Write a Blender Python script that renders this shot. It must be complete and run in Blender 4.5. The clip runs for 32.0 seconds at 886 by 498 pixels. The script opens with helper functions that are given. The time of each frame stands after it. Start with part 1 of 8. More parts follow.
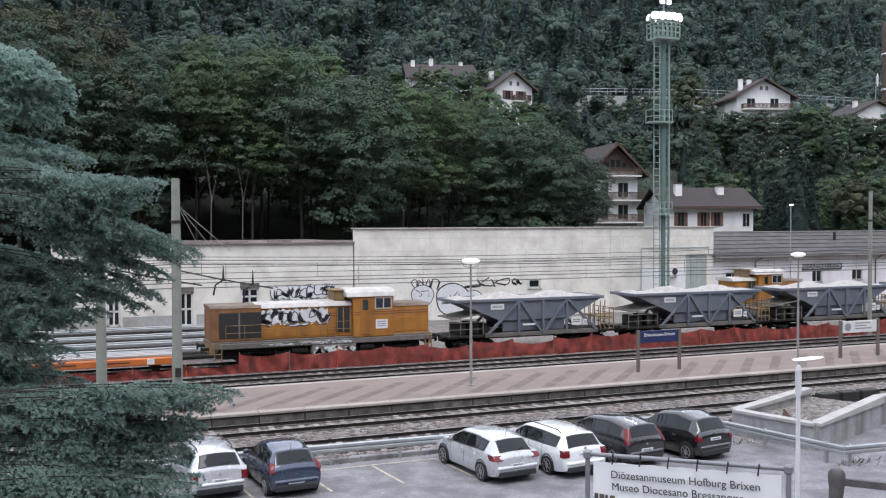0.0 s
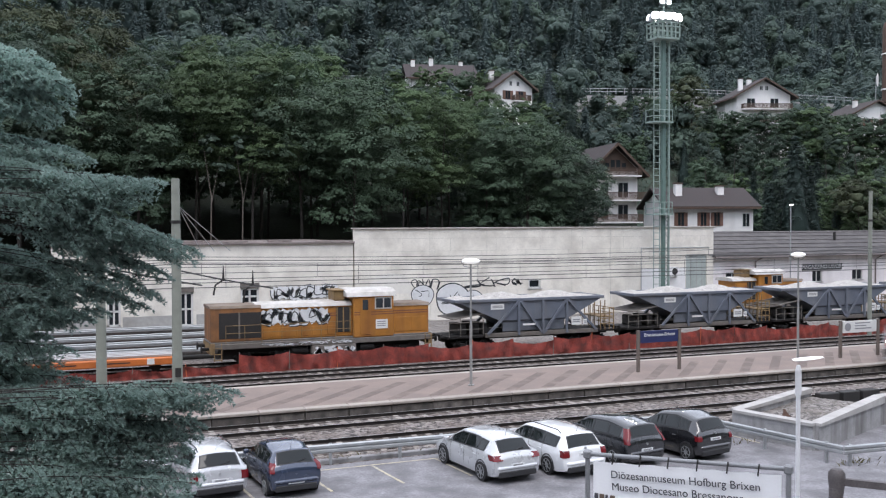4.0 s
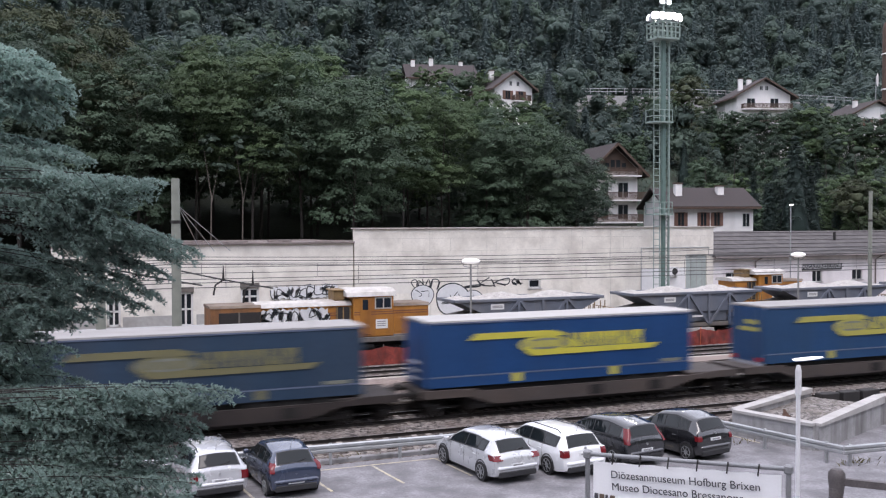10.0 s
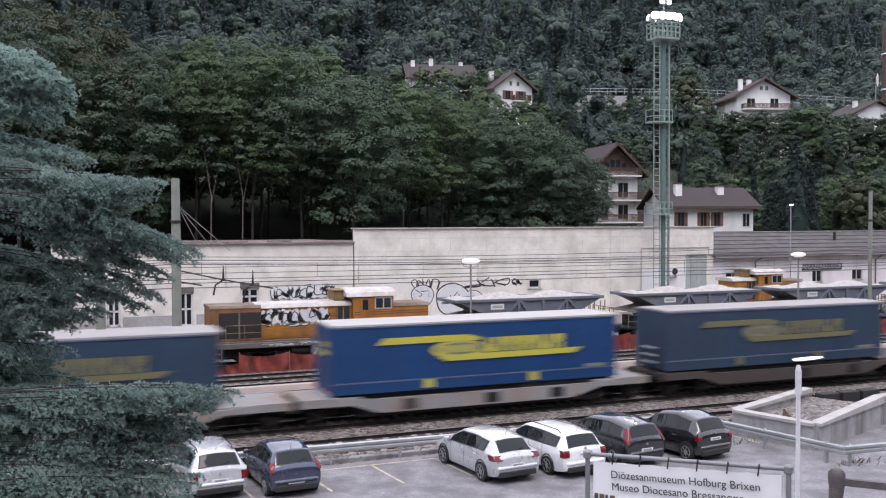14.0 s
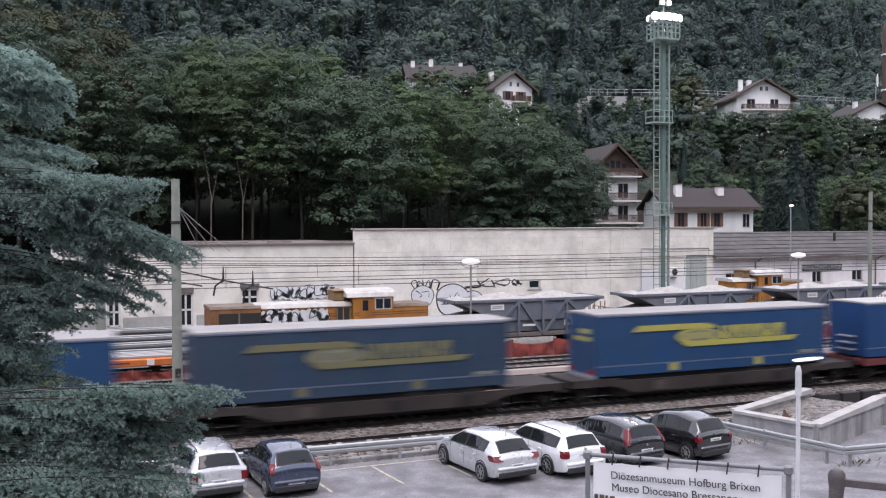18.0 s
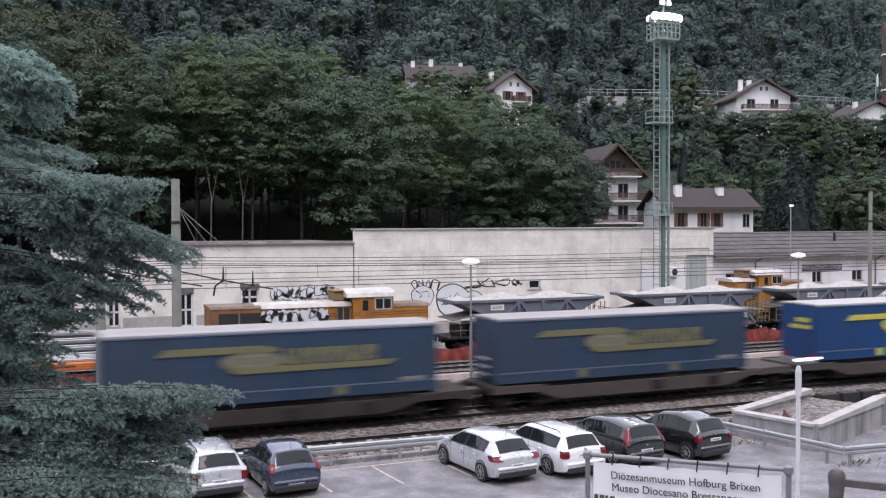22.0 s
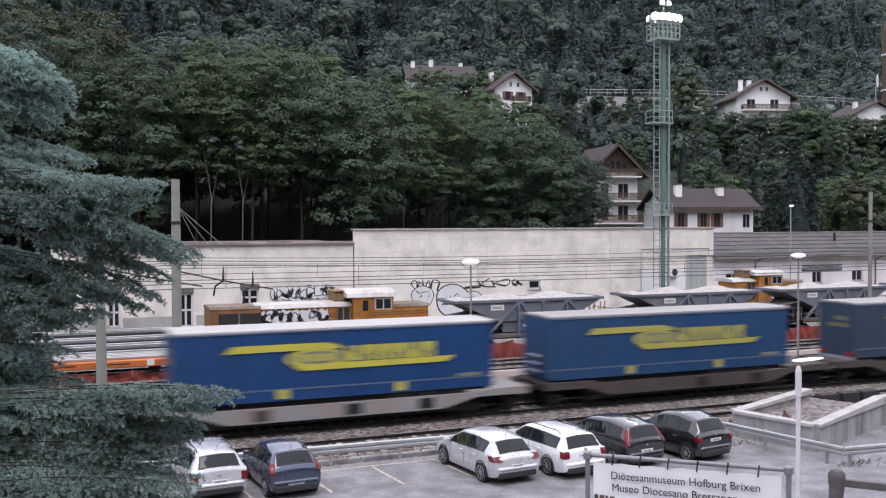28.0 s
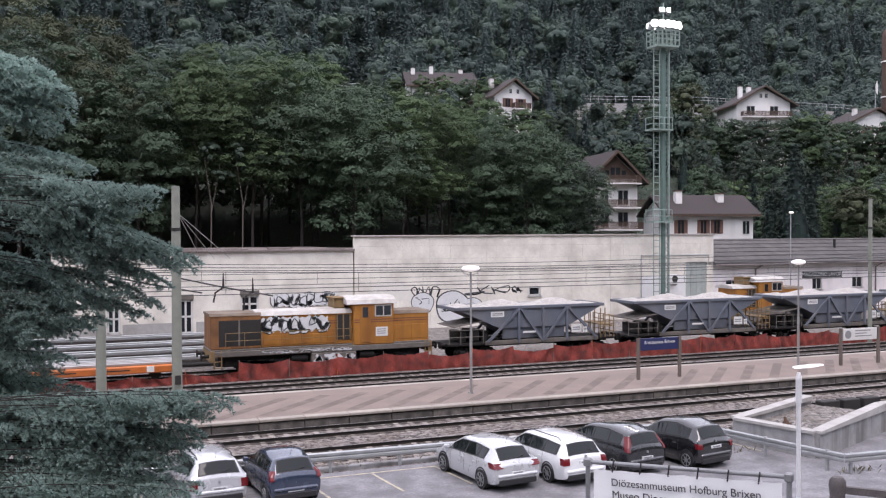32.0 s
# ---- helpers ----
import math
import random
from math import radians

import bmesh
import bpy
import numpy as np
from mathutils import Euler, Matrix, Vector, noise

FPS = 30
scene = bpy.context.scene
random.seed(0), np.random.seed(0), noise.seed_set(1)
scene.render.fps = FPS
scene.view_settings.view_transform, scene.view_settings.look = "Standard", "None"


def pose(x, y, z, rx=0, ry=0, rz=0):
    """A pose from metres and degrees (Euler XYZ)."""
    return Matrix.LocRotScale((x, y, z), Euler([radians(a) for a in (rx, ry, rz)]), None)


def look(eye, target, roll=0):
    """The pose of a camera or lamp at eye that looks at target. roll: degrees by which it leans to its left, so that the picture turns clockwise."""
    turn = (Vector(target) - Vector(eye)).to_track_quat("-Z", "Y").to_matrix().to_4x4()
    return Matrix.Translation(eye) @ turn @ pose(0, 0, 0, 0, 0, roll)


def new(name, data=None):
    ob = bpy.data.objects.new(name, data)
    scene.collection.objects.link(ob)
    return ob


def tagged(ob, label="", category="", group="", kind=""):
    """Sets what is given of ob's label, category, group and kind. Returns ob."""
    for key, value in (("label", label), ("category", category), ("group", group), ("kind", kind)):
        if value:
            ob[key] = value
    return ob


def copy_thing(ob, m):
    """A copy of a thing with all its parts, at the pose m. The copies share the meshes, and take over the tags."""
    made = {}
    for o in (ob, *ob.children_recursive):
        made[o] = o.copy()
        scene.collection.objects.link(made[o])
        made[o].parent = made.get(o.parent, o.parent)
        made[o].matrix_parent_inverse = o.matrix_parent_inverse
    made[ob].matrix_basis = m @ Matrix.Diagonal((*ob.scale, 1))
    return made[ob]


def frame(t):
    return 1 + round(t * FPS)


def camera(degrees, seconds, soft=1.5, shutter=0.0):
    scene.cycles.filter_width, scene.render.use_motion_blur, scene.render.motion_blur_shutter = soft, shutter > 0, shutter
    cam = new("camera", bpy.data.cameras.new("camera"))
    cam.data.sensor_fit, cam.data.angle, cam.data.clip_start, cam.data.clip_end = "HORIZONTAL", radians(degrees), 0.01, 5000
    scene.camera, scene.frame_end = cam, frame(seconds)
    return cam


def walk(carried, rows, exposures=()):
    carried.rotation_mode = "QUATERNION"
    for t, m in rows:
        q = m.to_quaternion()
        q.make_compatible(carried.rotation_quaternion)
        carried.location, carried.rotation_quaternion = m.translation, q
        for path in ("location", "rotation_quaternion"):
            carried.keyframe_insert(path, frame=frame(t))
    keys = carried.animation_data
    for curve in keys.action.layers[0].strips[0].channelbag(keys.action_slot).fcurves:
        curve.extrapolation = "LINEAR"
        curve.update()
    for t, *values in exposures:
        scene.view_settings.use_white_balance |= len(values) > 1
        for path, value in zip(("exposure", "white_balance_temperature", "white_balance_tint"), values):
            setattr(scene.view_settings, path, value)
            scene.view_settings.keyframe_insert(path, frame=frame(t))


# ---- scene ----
# World: x runs along the railway to the right, y across it away from the viewer, z up from the rail heads.
cam = camera(50.03, 32.0, soft=1.2, shutter=0.75)
EYE = Vector((0.0, 0.0, 8.313))
YAW = 0.3882


def aim(t, lift):
    """The view at t seconds, lifted by a small angle (radians) as the holder's arm sinks and rises."""
    pitch = -0.0265 + lift
    ahead = Vector((math.sin(YAW) * math.cos(pitch), math.cos(YAW) * math.cos(pitch), math.sin(pitch)))
    return (t, look(EYE, EYE + ahead * 50, -0.2))


walk(cam, [aim(0.0, 0.0), aim(10.0, 0.0), aim(11.0, 0.0006), aim(12.5, 0.0006), aim(14.0, 0.0), aim(16.5, 0.0006), aim(22.0, 0.0007),
           aim(27.5, 0.0009), aim(29.0, 0.0011), aim(30.0, 0.0018), aim(31.0, 0.0020), aim(31.5, 0.0030), aim(31.8, 0.0055), aim(32.0, 0.0079)],
     exposures=[(0.0, 1.02, 6350, 13), (7.0, 1.02, 6350, 13), (11.0, 1.05, 6500, 20), (28.0, 1.05, 6500, 20), (32.0, 1.05, 6600, 21)])

# ---- light: dull evening sky over a valley ----
world = bpy.data.worlds.new("evening_sky")
scene.world = world
world.use_nodes = True
wn = world.node_tree.nodes
sky = wn.new("ShaderNodeTexSky")
sky.sky_type = "NISHITA"
sky.sun_disc = False
sky.sun_elevation = radians(66)
sky.sun_rotation = radians(200)
sky.dust_density = 1.0
sky.air_density = 1.0
wn["Background"].inputs["Strength"].default_value = 0.14
# high cloud: a pale even veil over the sky
veil = wn.new("ShaderNodeMix")
veil.data_type = "RGBA"
veil.inputs["Factor"].default_value = 0.6
veil.inputs["B"].default_value = (7.6, 7.8, 8.1, 1)
world.node_tree.links.new(sky.outputs[0], veil.inputs["A"])
world.node_tree.links.new(veil.outputs["Result"], wn["Background"].inputs["Color"])
sun = new("sun", bpy.data.lights.new("sun", "SUN"))
sun.data.energy = 0.75
sun.data.angle = radians(32)
sun.data.color = (1.0, 0.97, 0.94)
sun.matrix_world = look((0, 0, 100), (10, 31, 28))

# ---- small mesh kit ----
class Kit:
    """Gathers boxes, tubes and prisms into one mesh."""

    def __init__(self):
        self.v, self.f, self.m = [], [], []

    def add(self, verts, faces, mat=0):
        n = len(self.v)
        self.v.extend([tuple(p) for p in verts])
        self.f.extend([tuple(n + i for i in q) for q in faces])
        self.m.extend([mat] * len(faces))
        return self

    def box(self, x0, x1, y0, y1, z0, z1, b=0.0, mat=0, m=None):
        if b <= 0:
            vs = [(x, y, z) for x in (x0, x1) for y in (y0, y1) for z in (z0, z1)]
            fs = [(0, 1, 3, 2), (4, 6, 7, 5), (0, 4, 5, 1), (2, 3, 7, 6), (0, 2, 6, 4), (1, 5, 7, 3)]
        else:
            b = min(b, 0.45 * min(x1 - x0, y1 - y0, z1 - z0))
            vs, ids = [], {}
            for i, x in enumerate((x0, x1)):
                for j, y in enumerate((y0, y1)):
                    for k, z in enumerate((z0, z1)):
                        sx, sy, sz = (b, -b)[i], (b, -b)[j], (b, -b)[k]
                        for a, p in enumerate(((x, y + sy, z + sz), (x + sx, y, z + sz), (x + sx, y + sy, z))):
                            ids[i, j, k, a] = len(vs)
                            vs.append(p)
            d, fs = ids, []
            for i in (0, 1):
                q = [d[i, 0, 0, 0], d[i, 0, 1, 0], d[i, 1, 1, 0], d[i, 1, 0, 0]]
                fs.append(q if i == 0 else q[::-1])
                q = [d[0, i, 0, 1], d[1, i, 0, 1], d[1, i, 1, 1], d[0, i, 1, 1]]
                fs.append(q if i == 0 else q[::-1])
                q = [d[0, 0, i, 2], d[0, 1, i, 2], d[1, 1, i, 2], d[1, 0, i, 2]]
                fs.append(q if i == 0 else q[::-1])
            for j in (0, 1):
                for k in (0, 1):
                    q = [d[0, j, k, 1], d[0, j, k, 2], d[1, j, k, 2], d[1, j, k, 1]]
                    fs.append(q if (j + k) % 2 == 0 else q[::-1])
                    q = [d[j, 0, k, 0], d[j, 1, k, 0], d[j, 1, k, 2], d[j, 0, k, 2]]
                    fs.append(q if (j + k) % 2 == 0 else q[::-1])
                    q = [d[j, k, 0, 0], d[j, k, 0, 1], d[j, k, 1, 1], d[j, k, 1, 0]]
                    fs.append(q if (j + k) % 2 == 0 else q[::-1])
            for i in (0, 1):
                for j in (0, 1):
                    for k in (0, 1):
                        q = [d[i, j, k, 0], d[i, j, k, 1], d[i, j, k, 2]]
                        fs.append(q if (i + j + k) % 2 == 0 else q[::-1])
        if m is not None:
            vs = [m @ Vector(p) for p in vs]
        return self.add(vs, fs, mat)

    def tube(self, p, q, r, r2=None, n=8, caps=True, mat=0):
        p, q = Vector(p), Vector(q)
        r2 = r if r2 is None else r2
        d = (q - p).normalized()
        a = d.cross((0, 0, 1) if abs(d.z) < 0.9 else (1, 0, 0)).normalized()
        c = d.cross(a)
        ring = [(math.cos(2 * math.pi * k / n), math.sin(2 * math.pi * k / n)) for k in range(n)]
        vs = [p + (a * u + c * w) * r for u, w in ring] + [q + (a * u + c * w) * r2 for u, w in ring]
        fs = [(k, (k + 1) % n, n + (k + 1) % n, n + k) for k in range(n)]
        if caps:
            fs += [tuple(range(n - 1, -1, -1)), tuple(range(n, 2 * n))]
        return self.add(vs, fs, mat)

    def path(self, pts, r, n=6, mat=0):
        """A round rod bent through points, in one piece."""
        pts = [Vector(p) for p in pts]
        rings, a = [], None
        for i, p in enumerate(pts):
            d = (pts[min(i + 1, len(pts) - 1)] - pts[max(i - 1, 0)]).normalized()
            if a is None:
                a = d.cross((0, 0, 1) if abs(d.z) < 0.9 else (1, 0, 0))
            a = (a - d * a.dot(d)).normalized()
            c = d.cross(a)
            rings.append([p + (a * math.cos(2 * math.pi * q / n) + c * math.sin(2 * math.pi * q / n)) * r for q in range(n)])
        return self.loft(rings, caps=True, mat=mat)

    def bar(self, p, q, w, h, mat=0):
        """A square bar from p to q, w wide and h high."""
        p, q = Vector(p), Vector(q)
        d = (q - p).normalized()
        side = d.cross((0, 0, 1) if abs(d.z) < 0.95 else (0, 1, 0)).normalized() * w / 2
        up = side.cross(d).normalized() * h / 2
        vs = [e + side * s + up * t for e in (p, q) for s, t in ((-1, -1), (1, -1), (1, 1), (-1, 1))]
        return self.add(vs, [(0, 1, 5, 4), (1, 2, 6, 5), (2, 3, 7, 6), (3, 0, 4, 7), (3, 2, 1, 0), (4, 5, 6, 7)], mat)

    def prism(self, poly, lo, hi, axis="y", mat=0):
        """A flat outline pushed out along an axis: outline in (x, z) for y, (y, z) for x, (x, y) for z."""
        def put(a, b, c):
            return {"y": (a, c, b), "x": (c, a, b), "z": (a, b, c)}[axis]
        n = len(poly)
        vs = [put(a, b, lo) for a, b in poly] + [put(a, b, hi) for a, b in poly]
        fs = [tuple(range(n)), tuple(range(2 * n - 1, n - 1, -1))] + [(k, n + k, n + (k + 1) % n, (k + 1) % n) for k in range(n)]
        return self.add(vs, fs, mat)

    def loft(self, rings, closed=True, caps=False, mat=0):
        n = len(rings[0])
        vs = [p for r in rings for p in r]
        fs = []
        for i in range(len(rings) - 1):
            for k in range(n if closed else n - 1):
                a, b = i * n + k, i * n + (k + 1) % n
                fs.append((a, b, b + n, a + n))
        if caps:
            fs += [tuple(range(n - 1, -1, -1)), tuple(range((len(rings) - 1) * n, len(rings) * n))]
        return self.add(vs, fs, mat)

    def mesh(self, name, mats, smooth=False, fix=True):
        me = bpy.data.meshes.new(name)
        me.from_pydata(self.v, [], self.f)
        for mm in mats if isinstance(mats, (list, tuple)) else [mats]:
            me.materials.append(mm)
        me.polygons.foreach_set("material_index", self.m)
        if fix:
            bm = bmesh.new()
            bm.from_mesh(me)
            bmesh.ops.recalc_face_normals(bm, faces=bm.faces)
            bm.to_mesh(me)
            bm.free()
        if smooth:
            me.polygons.foreach_set("use_smooth", [True] * len(me.polygons))
            me.set_sharp_from_angle(angle=radians(smooth if smooth is not True else 40))
        return me


def part(name, kit, mats, parent, label="", smooth=False, at=None, fix=True):
    me = kit if isinstance(kit, bpy.types.Mesh) else kit.mesh(name, mats, smooth, fix)
    ob = new(name, me)
    ob.parent = parent
    if at is not None:
        ob.matrix_basis = at
    if label:
        ob["label"] = label
    return ob


def thing(name, m, label="", category="", group="", kind=""):
    ob = new(name)
    ob.empty_display_size = 0.3
    ob.matrix_basis = m if isinstance(m, Matrix) else pose(*m)
    return tagged(ob, label, category, group, kind)


def solid(name, kit, mats, label="", category="", group="", kind="", m=None, smooth=False, fix=True):
    ob = new(name, kit.mesh(name, mats, smooth, fix))
    if m is not None:
        ob.matrix_basis = m
    return tagged(ob, label, category, group, kind)


# ---- materials ----
def mat(name, color, rough=0.7, metal=0.0, var=0.15, scale=3.0, fine=40.0, bump=0.15, dist=0.02, stain=None, stain_amt=0.35, stain_scale=0.6,
        streak=False, island=0.0, spec=0.5, coords="Object", fvar=None):
    """A worn surface: base colour with coarse and fine variation, stains, and a fine relief."""
    mt = bpy.data.materials.new(name)
    mt.use_nodes = True
    nt = mt.node_tree
    N, L = nt.nodes, nt.links
    b = N["Principled BSDF"]
    tc = N.new("ShaderNodeTexCoord")
    src = tc.outputs[coords]

    def noise_tex(sc, detail, vec=None):
        n = N.new("ShaderNodeTexNoise")
        n.inputs["Scale"].default_value = sc
        n.inputs["Detail"].default_value = detail
        L.new(vec or src, n.inputs["Vector"])
        return n

    def ramp(fac, lo, hi):
        r = N.new("ShaderNodeMapRange")
        r.inputs["From Min"].default_value, r.inputs["From Max"].default_value = 0.3, 0.7
        r.inputs["To Min"].default_value, r.inputs["To Max"].default_value = lo, hi
        L.new(fac, r.inputs["Value"])
        return r.outputs[0]

    c1, c2 = noise_tex(scale, 4), noise_tex(fine, 3)
    mul = N.new("ShaderNodeMath")
    mul.operation = "MULTIPLY"
    L.new(ramp(c1.outputs["Fac"], 1 - var, 1 + var), mul.inputs[0])
    fv = var * 0.7 if fvar is None else fvar
    L.new(ramp(c2.outputs["Fac"], 1 - fv, 1 + fv), mul.inputs[1])
    fac = mul.outputs[0]
    if island:
        g = N.new("ShaderNodeObjectInfo")
        m2 = N.new("ShaderNodeMath")
        m2.operation = "MULTIPLY"
        r = N.new("ShaderNodeMapRange")
        r.inputs["To Min"].default_value, r.inputs["To Max"].default_value = 1 - island, 1 + island
        L.new(g.outputs["Random"], r.inputs["Value"])
        L.new(fac, m2.inputs[0])
        L.new(r.outputs[0], m2.inputs[1])
        fac = m2.outputs[0]
    vm = N.new("ShaderNodeVectorMath")
    vm.operation = "SCALE"
    vm.inputs[0].default_value = color[:3]
    L.new(fac, vm.inputs["Scale"])
    out = vm.outputs[0]
    if stain:
        vec = None
        if streak:
            mp = N.new("ShaderNodeMapping")
            mp.inputs["Scale"].default_value = (1.0, 1.0, 0.12)
            L.new(src, mp.inputs["Vector"])
            vec = mp.outputs[0]
        s = noise_tex(stain_scale, 6, vec)
        r = N.new("ShaderNodeMapRange")
        r.inputs["From Min"].default_value, r.inputs["From Max"].default_value = 0.46, 0.72
        r.inputs["To Max"].default_value = stain_amt
        L.new(s.outputs["Fac"], r.inputs["Value"])
        mx = N.new("ShaderNodeMix")
        mx.data_type = "RGBA"
        mx.inputs["B"].default_value = (*stain[:3], 1)
        L.new(r.outputs[0], mx.inputs["Factor"])
        L.new(out, mx.inputs["A"])
        out = mx.outputs["Result"]
    L.new(out, b.inputs["Base Color"])
    b.inputs["Metallic"].default_value = metal
    b.inputs["Specular IOR Level"].default_value = spec
    L.new(ramp(c1.outputs["Fac"], max(0.02, rough - 0.08), min(1, rough + 0.08)), b.inputs["Roughness"])
    if bump:
        bp = N.new("ShaderNodeBump")
        bp.inputs["Strength"].default_value = bump
        bp.inputs["Distance"].default_value = dist
        L.new(c2.outputs["Fac"], bp.inputs["Height"])
        L.new(bp.outputs[0], b.inputs["Normal"])
    return mt


def glow(name, color, strength):
    mt = bpy.data.materials.new(name)
    mt.use_nodes = True
    b = mt.node_tree.nodes["Principled BSDF"]
    b.inputs["Base Color"].default_value = (0.8, 0.8, 0.8, 1)
    b.inputs["Emission Color"].default_value = (*color, 1)
    b.inputs["Emission Strength"].default_value = strength
    return mt


def gravel(name, a, c, size=14.0, dirt=(0.1, 0.08, 0.06), dirt_amt=0.5):
    """Loose stone: cells of two tones with deep relief."""
    mt = bpy.data.materials.new(name)
    mt.use_nodes = True
    N, L = mt.node_tree.nodes, mt.node_tree.links
    b = N["Principled BSDF"]
    tc = N.new("ShaderNodeTexCoord")
    vo = N.new("ShaderNodeTexVoronoi")
    vo.inputs["Scale"].default_value = size
    L.new(tc.outputs["Object"], vo.inputs["Vector"])
    bw = N.new("ShaderNodeSeparateColor")
    L.new(vo.outputs["Color"], bw.inputs[0])
    mx = N.new("ShaderNodeMix")
    mx.data_type = "RGBA"
    mx.inputs["A"].default_value, mx.inputs["B"].default_value = (*a, 1), (*c, 1)
    L.new(bw.outputs[0], mx.inputs["Factor"])
    n = N.new("ShaderNodeTexNoise")
    n.inputs["Scale"].default_value, n.inputs["Detail"].default_value = 0.8, 5
    L.new(tc.outputs["Object"], n.inputs["Vector"])
    r = N.new("ShaderNodeMapRange")
    r.inputs["From Min"].default_value, r.inputs["From Max"].default_value, r.inputs["To Max"].default_value = 0.42, 0.7, dirt_amt
    L.new(n.outputs["Fac"], r.inputs["Value"])
    m2 = N.new("ShaderNodeMix")
    m2.data_type = "RGBA"
    m2.inputs["B"].default_value = (*dirt, 1)
    L.new(r.outputs[0], m2.inputs["Factor"])
    L.new(mx.outputs["Result"], m2.inputs["A"])
    L.new(m2.outputs["Result"], b.inputs["Base Color"])
    b.inputs["Roughness"].default_value = 0.95
    bp = N.new("ShaderNodeBump")
    bp.inputs["Strength"].default_value, bp.inputs["Distance"].default_value = 1.0, 0.06
    L.new(vo.outputs["Distance"], bp.inputs["Height"])
    bp.invert = True
    L.new(bp.outputs[0], b.inputs["Normal"])
    return mt


def glass(name, color=(0.02, 0.025, 0.03), rough=0.05, spec=0.6):
    mt = bpy.data.materials.new(name)
    mt.use_nodes = True
    b = mt.node_tree.nodes["Principled BSDF"]
    b.inputs["Base Color"].default_value = (*color, 1)
    b.inputs["Roughness"].default_value = rough
    b.inputs["Specular IOR Level"].default_value = spec
    return mt


def foliage(name, dark, light, trans=0.25, relief=1.0, spread=0.29):
    """Leaves: tone varies from clump to clump, a little light passes through."""
    mt = bpy.data.materials.new(name)
    mt.use_nodes = True
    N, L = mt.node_tree.nodes, mt.node_tree.links
    b = N["Principled BSDF"]
    geo = N.new("ShaderNodeNewGeometry")
    tc = N.new("ShaderNodeTexCoord")
    n = N.new("ShaderNodeTexNoise")
    n.inputs["Scale"].default_value, n.inputs["Detail"].default_value = 0.22, 4
    L.new(tc.outputs["Object"], n.inputs["Vector"])
    mix = N.new("ShaderNodeMath")
    mix.operation = "MULTIPLY_ADD"
    mix.inputs[1].default_value = 0.12
    L.new(geo.outputs["Random Per Island"], mix.inputs[0])
    r = N.new("ShaderNodeMapRange")
    r.inputs["From Min"].default_value, r.inputs["From Max"].default_value = 0.3, 0.7
    r.inputs["To Max"].default_value = 0.6
    L.new(n.outputs["Fac"], r.inputs["Value"])
    L.new(r.outputs[0], mix.inputs[2])
    mx = N.new("ShaderNodeMix")
    mx.data_type = "RGBA"
    mx.inputs["A"].default_value, mx.inputs["B"].default_value = (*dark, 1), (*light, 1)
    L.new(mix.outputs[0], mx.inputs["Factor"])
    oi = N.new("ShaderNodeObjectInfo")
    hs = N.new("ShaderNodeHueSaturation")
    r2 = N.new("ShaderNodeMapRange")
    r2.inputs["To Min"].default_value, r2.inputs["To Max"].default_value = 1 - spread, 1 + spread
    L.new(oi.outputs["Random"], r2.inputs["Value"])
    L.new(r2.outputs[0], hs.inputs["Value"])
    L.new(mx.outputs["Result"], hs.inputs["Color"])
    L.new(hs.outputs[0], b.inputs["Base Color"])
    b.inputs["Roughness"].default_value = 0.6
    b.inputs["Specular IOR Level"].default_value = 0.3
    n2 = N.new("ShaderNodeTexNoise")
    n2.inputs["Scale"].default_value, n2.inputs["Detail"].default_value = 1.1, 4
    L.new(tc.outputs["Object"], n2.inputs["Vector"])
    bp = N.new("ShaderNodeBump")
    bp.inputs["Strength"].default_value, bp.inputs["Distance"].default_value = relief, 0.9
    L.new(n2.outputs["Fac"], bp.inputs["Height"])
    L.new(bp.outputs[0], b.inputs["Normal"])
    tr = N.new("ShaderNodeBsdfTranslucent")
    L.new(hs.outputs[0], tr.inputs["Color"])
    ms = N.new("ShaderNodeMixShader")
    ms.inputs[0].default_value = trans
    L.new(b.outputs[0], ms.inputs[1])
    L.new(tr.outputs[0], ms.inputs[2])
    L.new(ms.outputs[0], N["Material Output"].inputs["Surface"])
    return mt


M_BALLAST = gravel("ballast_stone", (0.018, 0.015, 0.014), (0.30, 0.265, 0.245), 7.5, (0.09, 0.062, 0.048), 0.55)
M_YARD = gravel("yard_gravel", (0.06, 0.054, 0.05), (0.30, 0.275, 0.255), 8, (0.13, 0.11, 0.09), 0.6)
M_SOIL = mat("hill_soil", (0.028, 0.036, 0.022), 0.95, var=0.35, scale=0.2, fine=3, bump=0.6, dist=0.2)
M_RAIL = mat("rail_rust", (0.016, 0.012, 0.010), 0.8, 0.0, var=0.2, scale=2)
M_RAILTOP = mat("rail_head", (0.45, 0.44, 0.43), 0.32, 0.9, var=0.1)
M_SLEEPER = mat("sleeper_concrete", (0.27, 0.245, 0.22), 0.9, var=0.2, island=0.3, stain=(0.10, 0.07, 0.055), stain_amt=0.85)
M_ASPHALT = mat("lot_asphalt", (0.205, 0.20, 0.21), 0.9, var=0.25, scale=1.3, fine=14, fvar=0.2, bump=0.6, stain=(0.115, 0.112, 0.118), stain_amt=0.95, stain_scale=0.9)
M_PAINT = mat("road_paint", (0.46, 0.41, 0.30), 0.8, var=0.3, stain=(0.25, 0.245, 0.245), stain_amt=1.0, stain_scale=2.6)
M_CONC = mat("grey_concrete", (0.32, 0.315, 0.315), 0.9, var=0.14, stain=(0.11, 0.105, 0.10), stain_amt=0.85, streak=True, stain_scale=1.6, bump=0.35)
